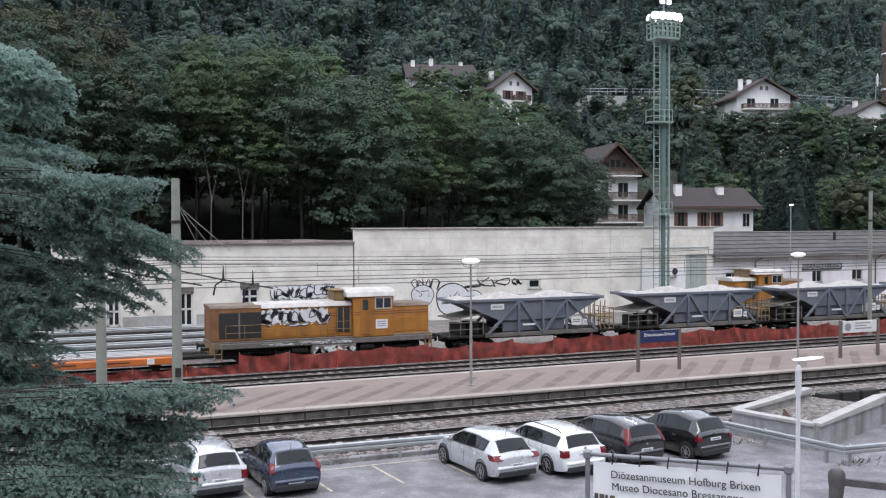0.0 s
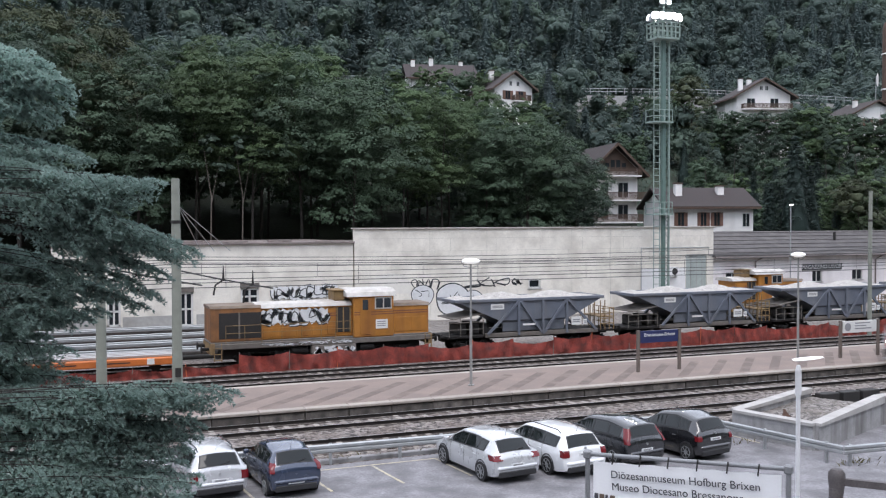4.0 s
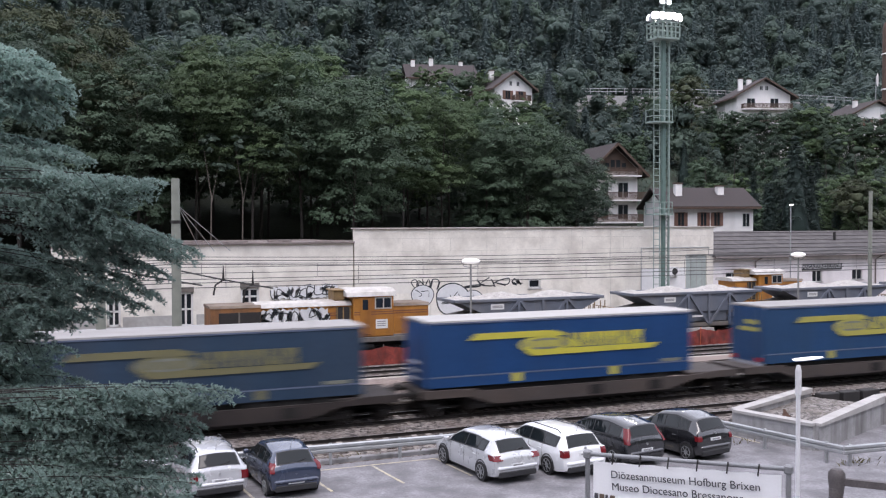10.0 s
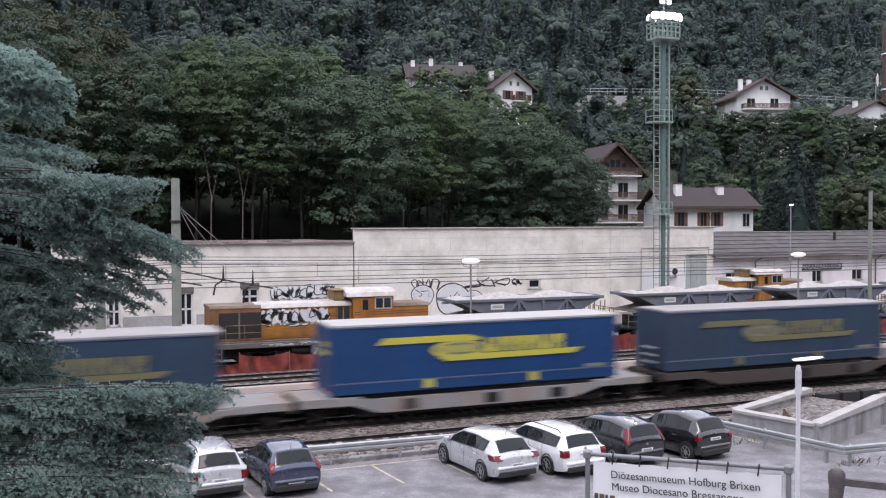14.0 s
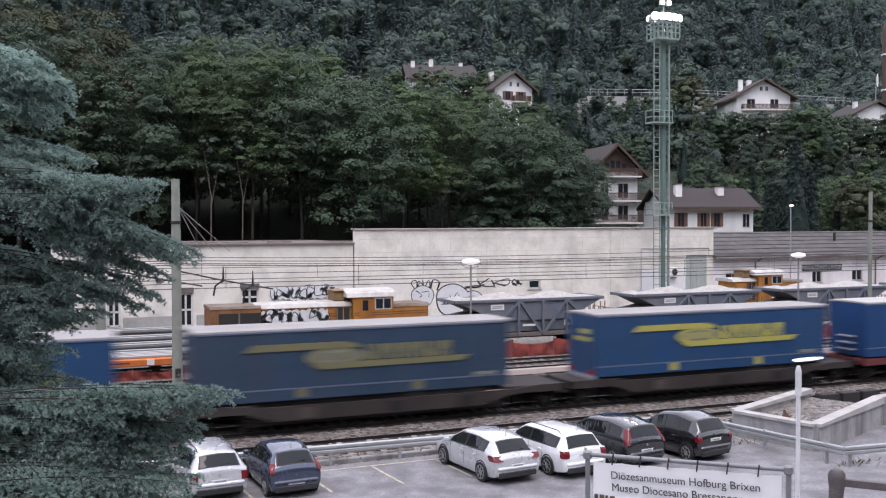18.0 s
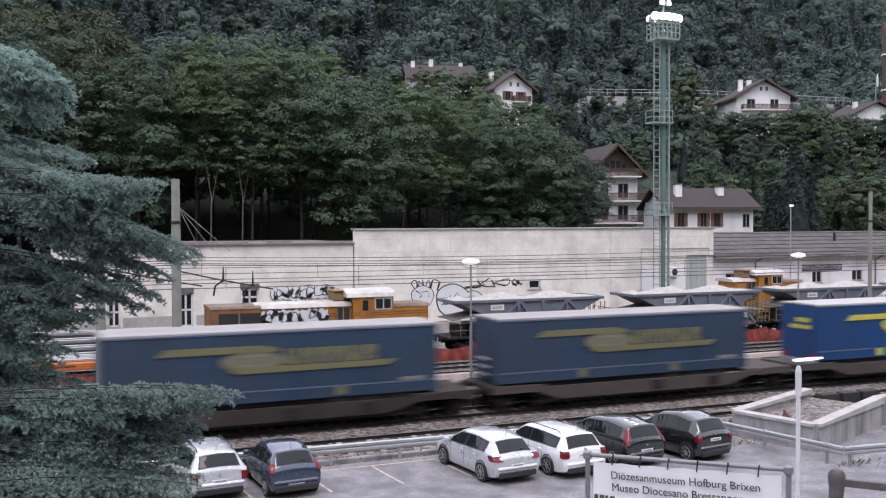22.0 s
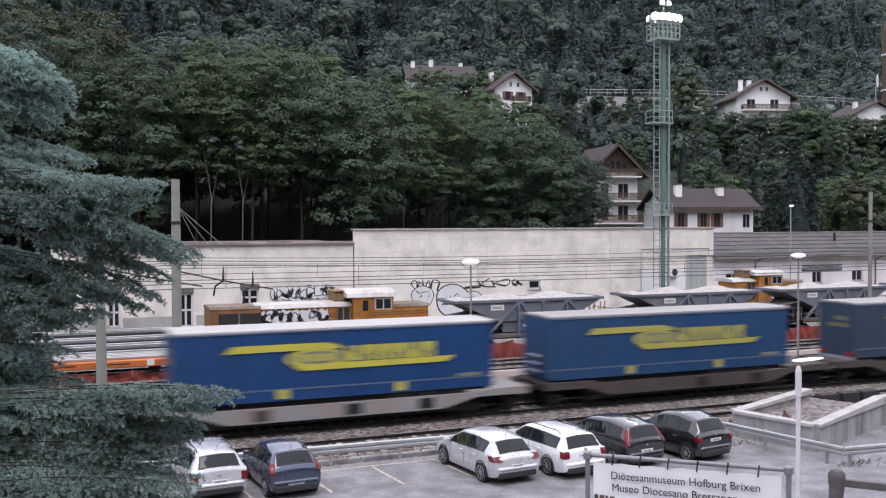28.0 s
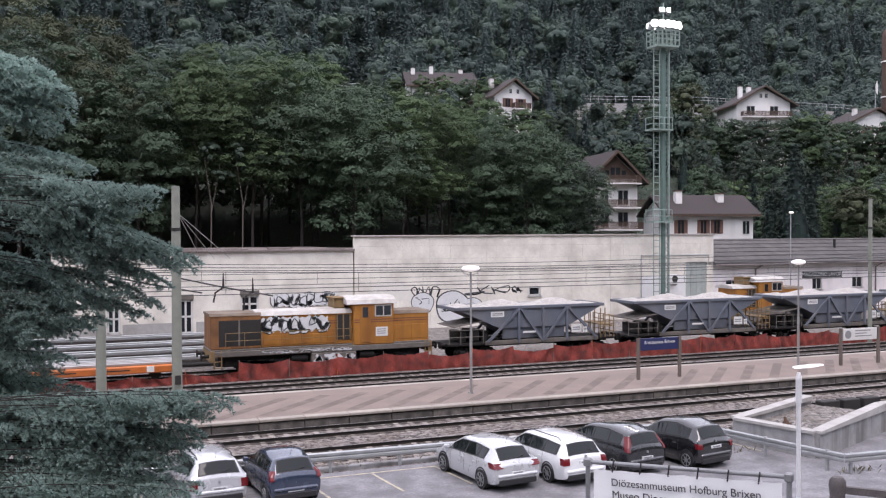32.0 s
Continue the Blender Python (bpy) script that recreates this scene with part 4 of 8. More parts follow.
    if not short:
        blob_writing(hood, 3.2, 2.78, 3.9, 1.05, -1.14, 7, 12, rim=0.40, core=0.29, line=0.055, back=True)
    return D


works_locomotive(pose(8.15, 57.2, 0), "works locomotives")
works_locomotive(pose(47.2, 66.5, 0), "works locomotives", True)
k = Kit()
M_HOP = mat("dusty_blue_grey_steel", (0.125, 0.142, 0.175), 0.65, var=0.12, scale=1.2, stain=(0.21, 0.205, 0.205), stain_amt=0.55, stain_scale=0.8, streak=True)
# darker copy of the hopper steel; shade on the flaps is in its colour
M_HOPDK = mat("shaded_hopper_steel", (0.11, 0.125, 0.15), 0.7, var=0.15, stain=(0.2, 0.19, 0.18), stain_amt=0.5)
M_DUST = gravel("pale_ballast_load", (0.33, 0.31, 0.29), (0.52, 0.50, 0.47), 9, (0.36, 0.33, 0.3), 0.4)


def hopper(m):
    """Ballast hopper: a long V-bottomed bin in a raking frame with end platforms."""
    Hh = thing("hopper_wagon", m, "blue-grey ballast hopper wagon heaped with pale stone", "hopper wagon", "ballast hoppers")
    # bin: rim at the top, ends sloping inwards
    k = Kit()
    top, bot = 3.28, 1.55
    y0, y1 = 1.42, 1.0
    k.add([(0.2, -y0, top), (11.0, -y0, top), (11.0, y0, top), (0.2, y0, top), (3.9, -y1, bot), (7.3, -y1, bot), (7.3, y1, bot), (3.9, y1, bot), (3.2, -y0, 2.0), (8.4, -y0, 2.0), (8.4, y0, 2.0), (3.2, y0, 2.0)],
          [(8, 9, 1, 0), (11, 3, 2, 10), (0, 3, 11, 8), (1, 9, 10, 2), (8, 4, 5, 9), (10, 6, 7, 11), (11, 7, 4, 8), (9, 5, 6, 10), (4, 7, 6, 5)])
    bn = part("bin", k, M_HOP, Hh)
    k = Kit()
    for s in (-1, 1):
        k.box(0.0, 11.1, s * 1.47 - 0.06, s * 1.47 + 0.06, 3.22, 3.42, 0.02)
    k.box(0.0, 0.12, -1.5, 1.5, 3.22, 3.42, 0.02)
    k.box(10.98, 11.1, -1.5, 1.5, 3.22, 3.42, 0.02)
    part("rim", k, M_HOP, Hh)
    # heaped load
    k = Kit()
    nx_, ny_ = 40, 12
    rnd = random.Random(int(m.translation.x))
    ph = rnd.uniform(0, 9)
    k.add([(0.15 + 10.8 * i / nx_, -1.4 + 2.8 * j / ny_,
            3.36 + (0.42 * (0.6 + 0.4 * math.sin(i * 0.42 + ph)) * (1 - abs(2 * j / ny_ - 1) ** 1.6) + 0.06 * noise.noise((i * 0.9, j * 0.9, ph))) * min(1, i / 3, (nx_ - i) / 3)) for j in range(ny_ + 1) for i in range(nx_ + 1)],
          [(j * (nx_ + 1) + i, j * (nx_ + 1) + i + 1, (j + 1) * (nx_ + 1) + i + 1, (j + 1) * (nx_ + 1) + i) for j in range(ny_) for i in range(nx_)])
    part("stone_load", k, M_DUST, Hh, "heap of pale crushed stone", smooth=True)
    # raking frame on both flanks
    for s in (-1, 1):
        for a, b in (((2.35, 1.12), (4.6, 3.22)), ((4.75, 3.22), (6.3, 1.12)), ((6.5, 1.12), (8.15, 3.22)), ((8.3, 3.22), (10.45, 1.12))):
            k = Kit()
            k.bar((a[0], s * 1.5, a[1]), (b[0], s * 1.5, b[1]), 0.12, 0.16)
            part("rake", k, M_HOP, Hh)
        for x in (4.6, 6.4, 8.2):
            k = Kit()
            k.box(x - 0.08, x + 0.08, s * 1.49 - 0.07, s * 1.49 + 0.07, 1.0, 3.24, 0.01)
            part("post", k, M_HOP, Hh)
        k = Kit()
        k.box(2.2, 10.6, s * 1.44 - 0.06, s * 1.44 + 0.06, 0.92, 1.2, 0.02)
        part("sill", k, M_FRAME, Hh)
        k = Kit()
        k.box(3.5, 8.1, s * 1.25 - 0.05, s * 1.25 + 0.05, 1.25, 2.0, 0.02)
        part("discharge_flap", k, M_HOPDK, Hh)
        for x, z, w, h in ((2.6, 2.72, 0.95, 0.36), (8.5, 1.5, 0.75, 0.55), (9.4, 1.5, 0.28, 0.36), (4.85, 1.62, 0.95, 0.12)):
            k = Kit()
            yy = s * 1.435 if z > 2 else s * 1.58
            k.box(x, x + w, yy - 0.012, yy + 0.012, z, z + h)
            pl = part("plate", k, M_PAPER, Hh, "white lettered plate")
            if h > 0.2:
                for zz in (0.3, 0.55):
                    k = Kit()
                    k.box(x + w * 0.12, x + w * 0.88, yy - 0.016, yy + 0.016, z + h * zz, z + h * (zz + 0.14))
                    part("writing_bar", k, M_BAR, pl)
    # end platforms with chutes' canopy, rails and steps
    k = Kit()
    k.box(-0.4, 12.0, -1.3, 1.3, 0.92, 1.08, 0.02)
    k.box(-0.4, 12.0, -0.3, 0.3, 0.7, 0.95)
    part("underframe", k, M_UNDER, Hh)
    k = Kit()
    k.add([(0.0, -1.4, 2.2), (2.3, -1.4, 2.55), (2.3, 1.4, 2.55), (0.0, 1.4, 2.2), (0.0, -1.4, 2.14), (2.3, -1.4, 2.49), (2.3, 1.4, 2.49), (0.0, 1.4, 2.14)], [(0, 1, 2, 3), (7, 6, 5, 4), (0, 4, 5, 1), (1, 5, 6, 2), (2, 6, 7, 3), (3, 7, 4, 0)])
    part("canopy", k, M_FRAME, Hh, "dusty sheet-metal canopy")
    k = Kit()
    for z in (1.5, 1.95):
        k.tube((-0.3, -1.35, z), (2.1, -1.35, z), 0.025, n=6)
    for x in (-0.3, 0.5, 1.3, 2.1):
        k.tube((x, -1.35, 1.05), (x, -1.35, 2.1 if x > 0 else 1.95), 0.025, n=6)
    part("hand_rail", k, M_FRAME, Hh)
    k = Kit()
    for x in (10.9, 11.25, 11.6, 11.95):
        for y in (-1.35, 0.0, 1.35):
            k.tube((x, y, 1.05), (x, y, 3.05 - (0.5 if x > 11.5 else 0)), 0.035, n=6)
    for z in (1.45, 1.8, 2.15, 2.5):
        k.tube((10.9, -1.35, z), (11.95, -1.35, z), 0.028, n=6)
        k.tube((11.95, -1.35, z), (11.95, 1.35, z), 0.028, n=6)
    k.box(10.9, 12.0, -1.3, 1.3, 1.9, 1.95)
    part("access_frame", k, M_OCHRE, Hh, "ochre ladder frame")
    for x, z in ((0.6, 1.1), (1.5, 1.15), (2.2, 1.1)):
        part("air_tank", Kit().box(x, x + 0.5, -0.9, 0.9, z, z + 0.7, 0.05), M_BLACK, Hh)
    bogie(Hh, 1.6, (-0.9, 0.9), 0.44)
    bogie(Hh, 10.0, (-0.9, 0.9), 0.44)
    for fx, d in ((-0.4, 1), (12.0, -1)):
        for s in (-1, 1):
            k = Kit()
            k.tube((fx, s * 0.88, 1.0), (fx - d * 0.35, s * 0.88, 1.0), 0.1, n=10)
            k.tube((fx - d * 0.35, s * 0.88, 1.0), (fx - d * 0.4, s * 0.88, 1.0), 0.22, n=16)
            part("buffer", k, M_UNDER, Hh)
    return Hh


H1 = hopper(pose(23.55, 57.2, 0))
for x in (37.0, 49.9, 62.8, 75.7):
    copy_thing(H1, pose(x, 57.2, 0))

# orange-red mesh fence on thin stakes
M_NET = mat("red_safety_net", (0.24, 0.042, 0.030), 0.8, var=0.4, scale=1.2, fine=22, bump=0.8, dist=0.05, fvar=0.35, stain=(0.07, 0.028, 0.025), stain_amt=0.8, stain_scale=1.8)
M_STAKE = mat("orange_stake", (0.55, 0.12, 0.04), 0.6, var=0.1)
fence = thing("safety_fence", (0, 54.2, 0), "sagging red plastic safety netting on stakes beside the track", "fence")
rnd = random.Random(3)
for i in range(24):
    x0, x1 = -2 + i * 2.9, -2 + (i + 1) * 2.9
    k = Kit()
    n, hgt = 30, rnd.uniform(0.74, 1.02) if i > 3 else 0.42
    vs = []
    for a in range(n + 1):
        u = a / n
        sag = 0.2 * math.sin(math.pi * u) * rnd.uniform(0.7, 1.1)
        for b in range(5):
            w = b / 4
            vs.append((x0 + 2.9 * u, 0.13 * noise.noise((x0 + 2.9 * u * 2.4, w * 1.3, i % 2 * 0.0)) + 0.05 * math.sin(a * 0.9 + w * 3) * (1 - w), -0.2 + (hgt + 0.2 - sag) * w))
    fs = [(a * 5 + b, (a + 1) * 5 + b, (a + 1) * 5 + b + 1, a * 5 + b + 1) for a in range(n) for b in range(4)]
    k.add(vs, fs)
    part("net_panel", k, M_NET, fence, smooth=True, fix=False)
    k = Kit()
    k.tube((x0, 0.03, -0.3), (x0 + rnd.uniform(-0.05, 0.05), 0.02, hgt + 0.12), 0.025, n=6)
    part("stake", k, M_STAKE if i % 3 == 0 else M_FRAME, fence)

# rails stacked in the yard, orange rail trolley
M_OLDRAIL = mat("stacked_rail", (0.055, 0.05, 0.047), 0.6, 0.3, var=0.3, stain=(0.07, 0.05, 0.04), stain_amt=0.7, stain_scale=0.6)
M_ORANGE = mat("orange_paint", (0.55, 0.15, 0.03), 0.55, var=0.12, stain=(0.3, 0.1, 0.04), stain_amt=0.5)
for row, (yy, zz, cnt) in enumerate(((76.0, 0.45, 5), (71.0, 0.35, 5), (66.5, 0.2, 4), (62.5, 0.1, 4))):
    st = thing("rail_stack", (-10, yy, -0.34), "stack of old rails on timber bearers in the yard", "rail stack", "stacks of rails")
    for i in range(cnt):
        k = Kit()
        k.box(rnd.uniform(0, 1.5), 21.5 + rnd.uniform(-2, 1.5), -0.11, 0.11, 0, 0.19, 0.02)
        # dark rails stand for the shaded gaps, bright ones for the tops
        part("rail", k, M_OLDRAIL if i % 2 == 0 else M_STEEL, st, at=pose(0, (i - cnt / 2) * 0.55, 0.45 + 0.14 * (i % 2)))
    for x in np.arange(1.5, 21, 3.0):
        k = Kit()
        k.box(x, x + 0.22, -1.7, 1.6, 0, 0.45, 0.02)
        part("bearer", k, M_RAIL, st)
# dark sheets under the stacks; the shade between rails is in their colour
for yy in (74.0, 69.0, 64.6):
    k = Kit()
    k.box(-14, 11, yy - 2.2, yy + 2.2, -0.34, -0.15, 0.05)
    solid("cinder_bed", k, M_BLACK, "dark bed between stacked rails, coloured for the shade in the gaps", "cinder bed", kind="structure")
tw = thing("rail_trolley", (-2.0, 56.6, 0), "orange flat rail trolley parked on the siding", "rail trolley")
k = Kit()
k.box(0, 8.6, -1.2, 1.2, 0.42, 0.82, 0.04)
part("deck", k, M_ORANGE, tw)
for x in (1.6, 4.4):
    k = Kit()
    k.box(x, x + 1.4, -1.21, -1.15, 0.6, 0.66)
    part("slot", k, M_BLACK, tw)
k = Kit()
k.box(6.7, 7.1, -1.215, -1.15, 0.48, 0.8)
part("notice", k, M_PAPER, tw)
k = Kit()
for x in (1.2, 7.2):
    for s in (-0.7, 0.7):
        k.tube((x, s - 0.06, 0.3), (x, s + 0.06, 0.3), 0.3, n=16)
part("wheels", k, M_RAIL, tw)
k = Kit()
for i in range(3):
    k.box(0.2, 8.3, -0.8 + i * 0.6, -0.55 + i * 0.6, 0.83, 0.98, 0.02)
part("rail_load", k, M_STEEL, tw)

# ---- sheds along the yard ----
M_FRAMEW = mat("white_window_frame", (0.60, 0.60, 0.58), 0.6, var=0.06)
M_GREENDOOR = mat("pale_green_grey_door", (0.38, 0.43, 0.41), 0.6, var=0.08, stain=(0.25, 0.28, 0.27), stain_amt=0.4, streak=True)
M_WHITEPATCH = mat("fresh_white_paint", (0.76, 0.76, 0.76), 0.85, var=0.04)
M_COPING = mat("roof_edge_sheet", (0.20, 0.17, 0.16), 0.6, var=0.2)


def walls_with_holes(k, x0, x1, z0, z1, y0, y1, holes):
    """A wall along x from y0 to y1, left open at holes (xa, xb, za, zb)."""
    xs_ = sorted({x0, x1, *(h[0] for h in holes), *(h[1] for h in holes)})
    for a, b in zip(xs_, xs_[1:]):
        col = sorted((h[2], h[3]) for h in holes if h[0] <= a + 1e-6 and h[1] >= b - 1e-6)
        z = z0
        for za, zb in col:
            if za > z:
                k.box(a, b, y0, y1, z, za)
            z = zb
        if z < z1:
            k.box(a, b, y0, y1, z, z1)
    return k


def shed_window(parent, x0, x1, z0, z1, y, bars=1, rows=2, name="window", fw=0.15):
    w = part(name, Kit().box(x0 + 0.06, x1 - 0.06, y + 0.20, y + 0.22, z0 + 0.06, z1 - 0.06), M_WINDOW, parent)
    k = Kit()
    for a, b, c, d in ((x0, x1, z0, z0 + fw), (x0, x1, z1 - fw, z1), (x0, x0 + fw, z0, z1), (x1 - fw, x1, z0, z1)):
        k.box(a, b, y + 0.08, y + 0.26, c, d)
    for i in range(1, bars + 1):
        x = x0 + (x1 - x0) * i / (bars + 1)
        k.box(x - fw / 2, x + fw / 2, y + 0.09, y + 0.25, z0, z1)
    for i in range(1, rows):
        z = z0 + (z1 - z0) * i / rows
        k.box(x0, x1, y + 0.09, y + 0.25, z - fw / 2, z + fw / 2)
    part("window_frame", k, M_FRAMEW, w)
    k = Kit()
    k.box(x0 - 0.12, x1 + 0.12, y - 0.08, y + 0.12, z0 - 0.1, z0, 0.015)
    part("sill", k, M_PLINTH, w)


shed = thing("goods_shed", (0, 79, -0.34), "long cream rendered railway shed with stained blank walls", "building", kind="structure")
holes = [(3.75, 4.75, 0.62, 2.98), (9.2, 10.35, 0.42, 3.18), (14.2, 15.7, 1.95, 3.38)]
k = walls_with_holes(Kit(), -0.3, 23.9, 0.0, 7.0, 0, 0.4, holes)
k.box(-0.3, 0.1, 0.4, 14, 0, 7.0)
k.box(23.9, 24.3, 0.4, 14, 0, 6.9)
low = part("low_wall", k, M_WALL, shed)
holes2 = [(26.3, 28.0, 2.9, 3.5), (40.9, 42.2, 2.58, 3.48), (58.6, 61.2, 0.0, 5.5)]
k = walls_with_holes(Kit(), 24.0, 62.0, 0.0, 8.2, -0.06, 0.4, holes2)
k.box(61.6, 62.0, 0.4, 14, 0, 8.2)
part("tall_wall", k, M_WALL, shed)
for x0, x1, z0, z1 in holes:
    shed_window(shed, x0, x1, z0, z1, 0)
    k = Kit()
    k.box(x0 - 0.05, x1 + 0.05, -0.06, 0.1, z1, z1 + 0.42, 0.01)
    part("shutter_box", k, M_FRAME, shed, "dark roller-shutter box")
shed_window(shed, *holes2[1], -0.06, 0, 1)
k = Kit()
for i in range(5):
    k.box(26.3, 28.0, -0.02, 0.1, 2.94 + i * 0.12, 3.0 + i * 0.12)
k.box(26.3, 28.0, 0.12, 0.2, 2.9, 3.5)
part("louvre", k, M_BLACK, shed)
k = Kit()
k.prism([(25.4, 2.5), (29.2, 2.5), (29.2, 3.4), (28.6, 4.1), (27.3, 4.35), (26.0, 4.1), (25.4, 3.4)], -0.064, -0.05)
part("render_patch", k, mat("pale_render_patch", (0.74, 0.715, 0.66), 0.9, var=0.05), shed)
k = Kit()
k.box(58.6, 61.2, 0.1, 0.16, 0.0, 5.5)
dr = part("shed_door", k, M_GREENDOOR, shed, "pale green-grey metal sliding door")
for x in (59.3, 60.0, 60.7):
    part("door_seam", Kit().box(x, x + 0.04, 0.07, 0.12, 0, 5.5), M_PLINTH, dr)
k = Kit()
k.box(53.3, 58.55, -0.067, -0.05, 0.0, 4.2)
part("white_patch", k, M_WHITEPATCH, shed, "freshly white-painted patch")
part("plinth", Kit().box(4.9, 9.0, -0.05, 0, 0, 1.35).box(10.6, 13.9, -0.05, 0, 0, 1.35).box(-0.3, 3.6, -0.05, 0, 0, 1.35), M_PLINTH, shed, "grey plinth")
k = Kit()
k.box(-0.4, 24.0, -0.22, 14, 7.0, 7.16, 0.02)
part("roof_low", k, M_COPING, shed)
part("roof_slab", Kit().box(24.02, 62.0, 0.42, 14, 6.9, 7.06), M_COPING, shed)
k = Kit()
k.box(23.85, 62.15, -0.2, 0.55, 8.2, 8.32, 0.02)
part("roof_tall", k, mat("tall_roof_edge", (0.42, 0.39, 0.36), 0.7, var=0.15), shed)
k = Kit()
rnd = random.Random(4)
for i in range(26):
    x = rnd.uniform(2, 23)
    k.box(x, x + rnd.uniform(0.3, 2.2), rnd.uniform(0, 0.6), rnd.uniform(0.7, 1.2), 7.16, 7.16 + rnd.uniform(0.04, 0.2), 0.01)
part("roof_litter", k, M_COPING, shed)
# pilaster joints and a cable duct on the wall
k = Kit()
for x in (31.0, 36.6, 45.5, 49.8):
    k.box(x, x + 0.04, -0.07, -0.05, 0.3, 8.0)
for z in (3.9, 5.05, 6.2, 7.35):
    k.box(24.3, 61.8, -0.066, -0.05, z, z + 0.025)
for i in range(24):
    z = (3.9, 5.05, 6.2)[i % 3]
    k.box(25.4 + 1.52 * i, 25.43 + 1.52 * i, -0.066, -0.05, z + 0.025, z + 1.15)
part("render_joint", k, mat("render_joint_grey", (0.55, 0.53, 0.48), 0.9), shed)
k = Kit()
k.path([(53.3, -0.1, 0.4), (53.3, -0.1, 6.2), (61.4, -0.1, 6.2), (61.4, -0.1, 5.4), (62.5, -0.1, 5.4)], 0.05)
part("cable_duct", k, M_STEEL, shed)
ac = thing("air_conditioner", (56.9, 78.86, 3.0), "white air-conditioner box on the shed wall", "air conditioner")
part("casing", Kit().box(-0.5, 0.5, -0.3, 0.07, 0, 0.95, 0.03), M_WHITEPATCH, ac)
part("fan", Kit().tube((0.12, -0.3, 0.5), (0.12, -0.33, 0.5), 0.33, n=20), M_BLACK, ac)
part("bracket", Kit().box(-0.4, -0.35, -0.3, 0.08, -0.1, 0).box(0.35, 0.4, -0.3, 0.08, -0.1, 0), M_STEEL, ac)

# spray paint on the shed wall
gw = thing("wall_graffiti", (0, 78.93, 0), "black and white spray-painted bubble shapes on the shed wall", "graffiti")
blob_writing(gw, 17.0, 2.55, 5.4, 1.3, -0.0, 8, 7, rim=0.38, core=0.28, line=0.06, back=True)
blob_writing(gw, 29.2, 2.9, 2.6, 1.3, -0.0, 4, 9, rim=0.07, core=0)
for i, (x, z, a, b) in enumerate(((30.3, 1.9, 1.1, 1.0), (33.2, 1.5, 1.7, 1.5), (35.2, 1.2, 1.2, 1.1))):
    for nm, g, m_, o in (("spray_outline", 1.0, M_GRAFB, 0.004), ("spray_fill", 0.93, M_GRAFW, 0.008)):
        k = Kit()
        k.prism([(x + a * g * math.cos(t) * (1 + 0.06 * math.sin(3 * t + i)), z + b * g * math.sin(t)) for t in np.linspace(0, 2 * math.pi, 33)[:-1]], -o - 0.001 * i, 0.02)
        part(nm, k, m_, gw)
    blob_writing(gw, x - a * 0.6, z + 0.2, a * 1.1, b * 0.9, -0.012, 2, 15 + i, rim=0.05, core=0)
blob_writing(gw, 34.4, 3.0, 4.6, 1.1, -0.0, 3, 16, rim=0.09, core=0)
blob_writing(gw, 39.2, 2.9, 1.1, 0.8, -0.0, 2, 21, rim=0.14, core=0)

store = thing("works_store", (62.0, 79, -0.34), "low whitewashed works store with a dark sheet roof", "building", kind="structure")
holes3 = [(1.8, 3.5, 2.45, 3.55), (13.2, 14.55, 2.3, 3.5), (18.8, 20.3, 2.4, 3.5), (26.5, 27.9, 2.4, 3.5), (33, 34.4, 2.4, 3.5)]
k = walls_with_holes(Kit(), 0, 60, 0, 5.2, 0.2, 0.6, holes3)
k.box(59.6, 60, 0.6, 9, 0, 5.2)
part("wall", k, M_WALL2, store)
for h in holes3:
    shed_window(store, *h, 0.2, 1, 1, fw=0.05)
k = Kit()
k.add([(-0.1, -0.5, 5.1), (60.3, -0.5, 5.1), (60.3, 7.5, 7.5), (-0.1, 7.5, 7.5), (-0.1, -0.5, 5.35), (60.3, -0.5, 5.35), (60.3, 7.5, 7.7), (-0.1, 7.5, 7.7)],
      [(3, 2, 1, 0), (4, 5, 6, 7), (0, 1, 5, 4), (1, 2, 6, 5), (2, 3, 7, 6), (3, 0, 4, 7)])
rf = part("roof", k, M_ROOFDARK, store)
for i in range(6):
    k = Kit()
    u = (i + 0.5) / 6
    k.box(-0.1, 60.3, -0.5 + 8 * u - 0.03, -0.5 + 8 * u + 0.03, 5.35 + 2.35 * u, 5.41 + 2.35 * u)
    part("roof_seam", k, M_ROOFDARK, rf)
k = Kit()
k.tube((-0.1, -0.55, 5.12), (60.3, -0.55, 5.12), 0.1)
part("gutter", k, M_COPING, store)
for x in (6.0, 22.6, 24.6):
    k = Kit()
    k.path([(x, -0.5, 5.1), (x - 0.5, 0.1, 4.6), (x - 0.5, 0.1, 0.0)], 0.09)
    part("downpipe", k, M_COPING, store)
for x in (1.5, 20.0):
    part("vent_pipe", Kit().tube((x, 4, 6.3), (x, 4, 7.6), 0.15), M_BLACK, store)


def lettering(words, size, m, parent, at, name="lettering", depth=0.004):
    cu = bpy.data.curves.new(name, "FONT")
    cu.body = words
    cu.size = size
    cu.align_x, cu.align_y = "CENTER", "CENTER"
    cu.extrude = depth
    ob = bpy.data.objects.new(name, cu)
    scene.collection.objects.link(ob)
    bpy.context.view_layer.update()
    me = bpy.data.meshes.new_from_object(ob.evaluated_get(bpy.context.evaluated_depsgraph_get()))
    bpy.data.objects.remove(ob)
    me.materials.clear()
    me.materials.append(m)
    return part(name, me, None, parent, at=at)


M_SIGNBLK = mat("black_sign_board", (0.04, 0.042, 0.045), 0.7, var=0.15, stain=(0.15, 0.15, 0.15), stain_amt=0.4)
M_LETTER = mat("white_letter_paint", (0.70, 0.70, 0.70), 0.7, var=0.08)
sb = thing("name_board", (76.5, 79.14, 3.55), "black name board with white capitals on the store wall", "sign")
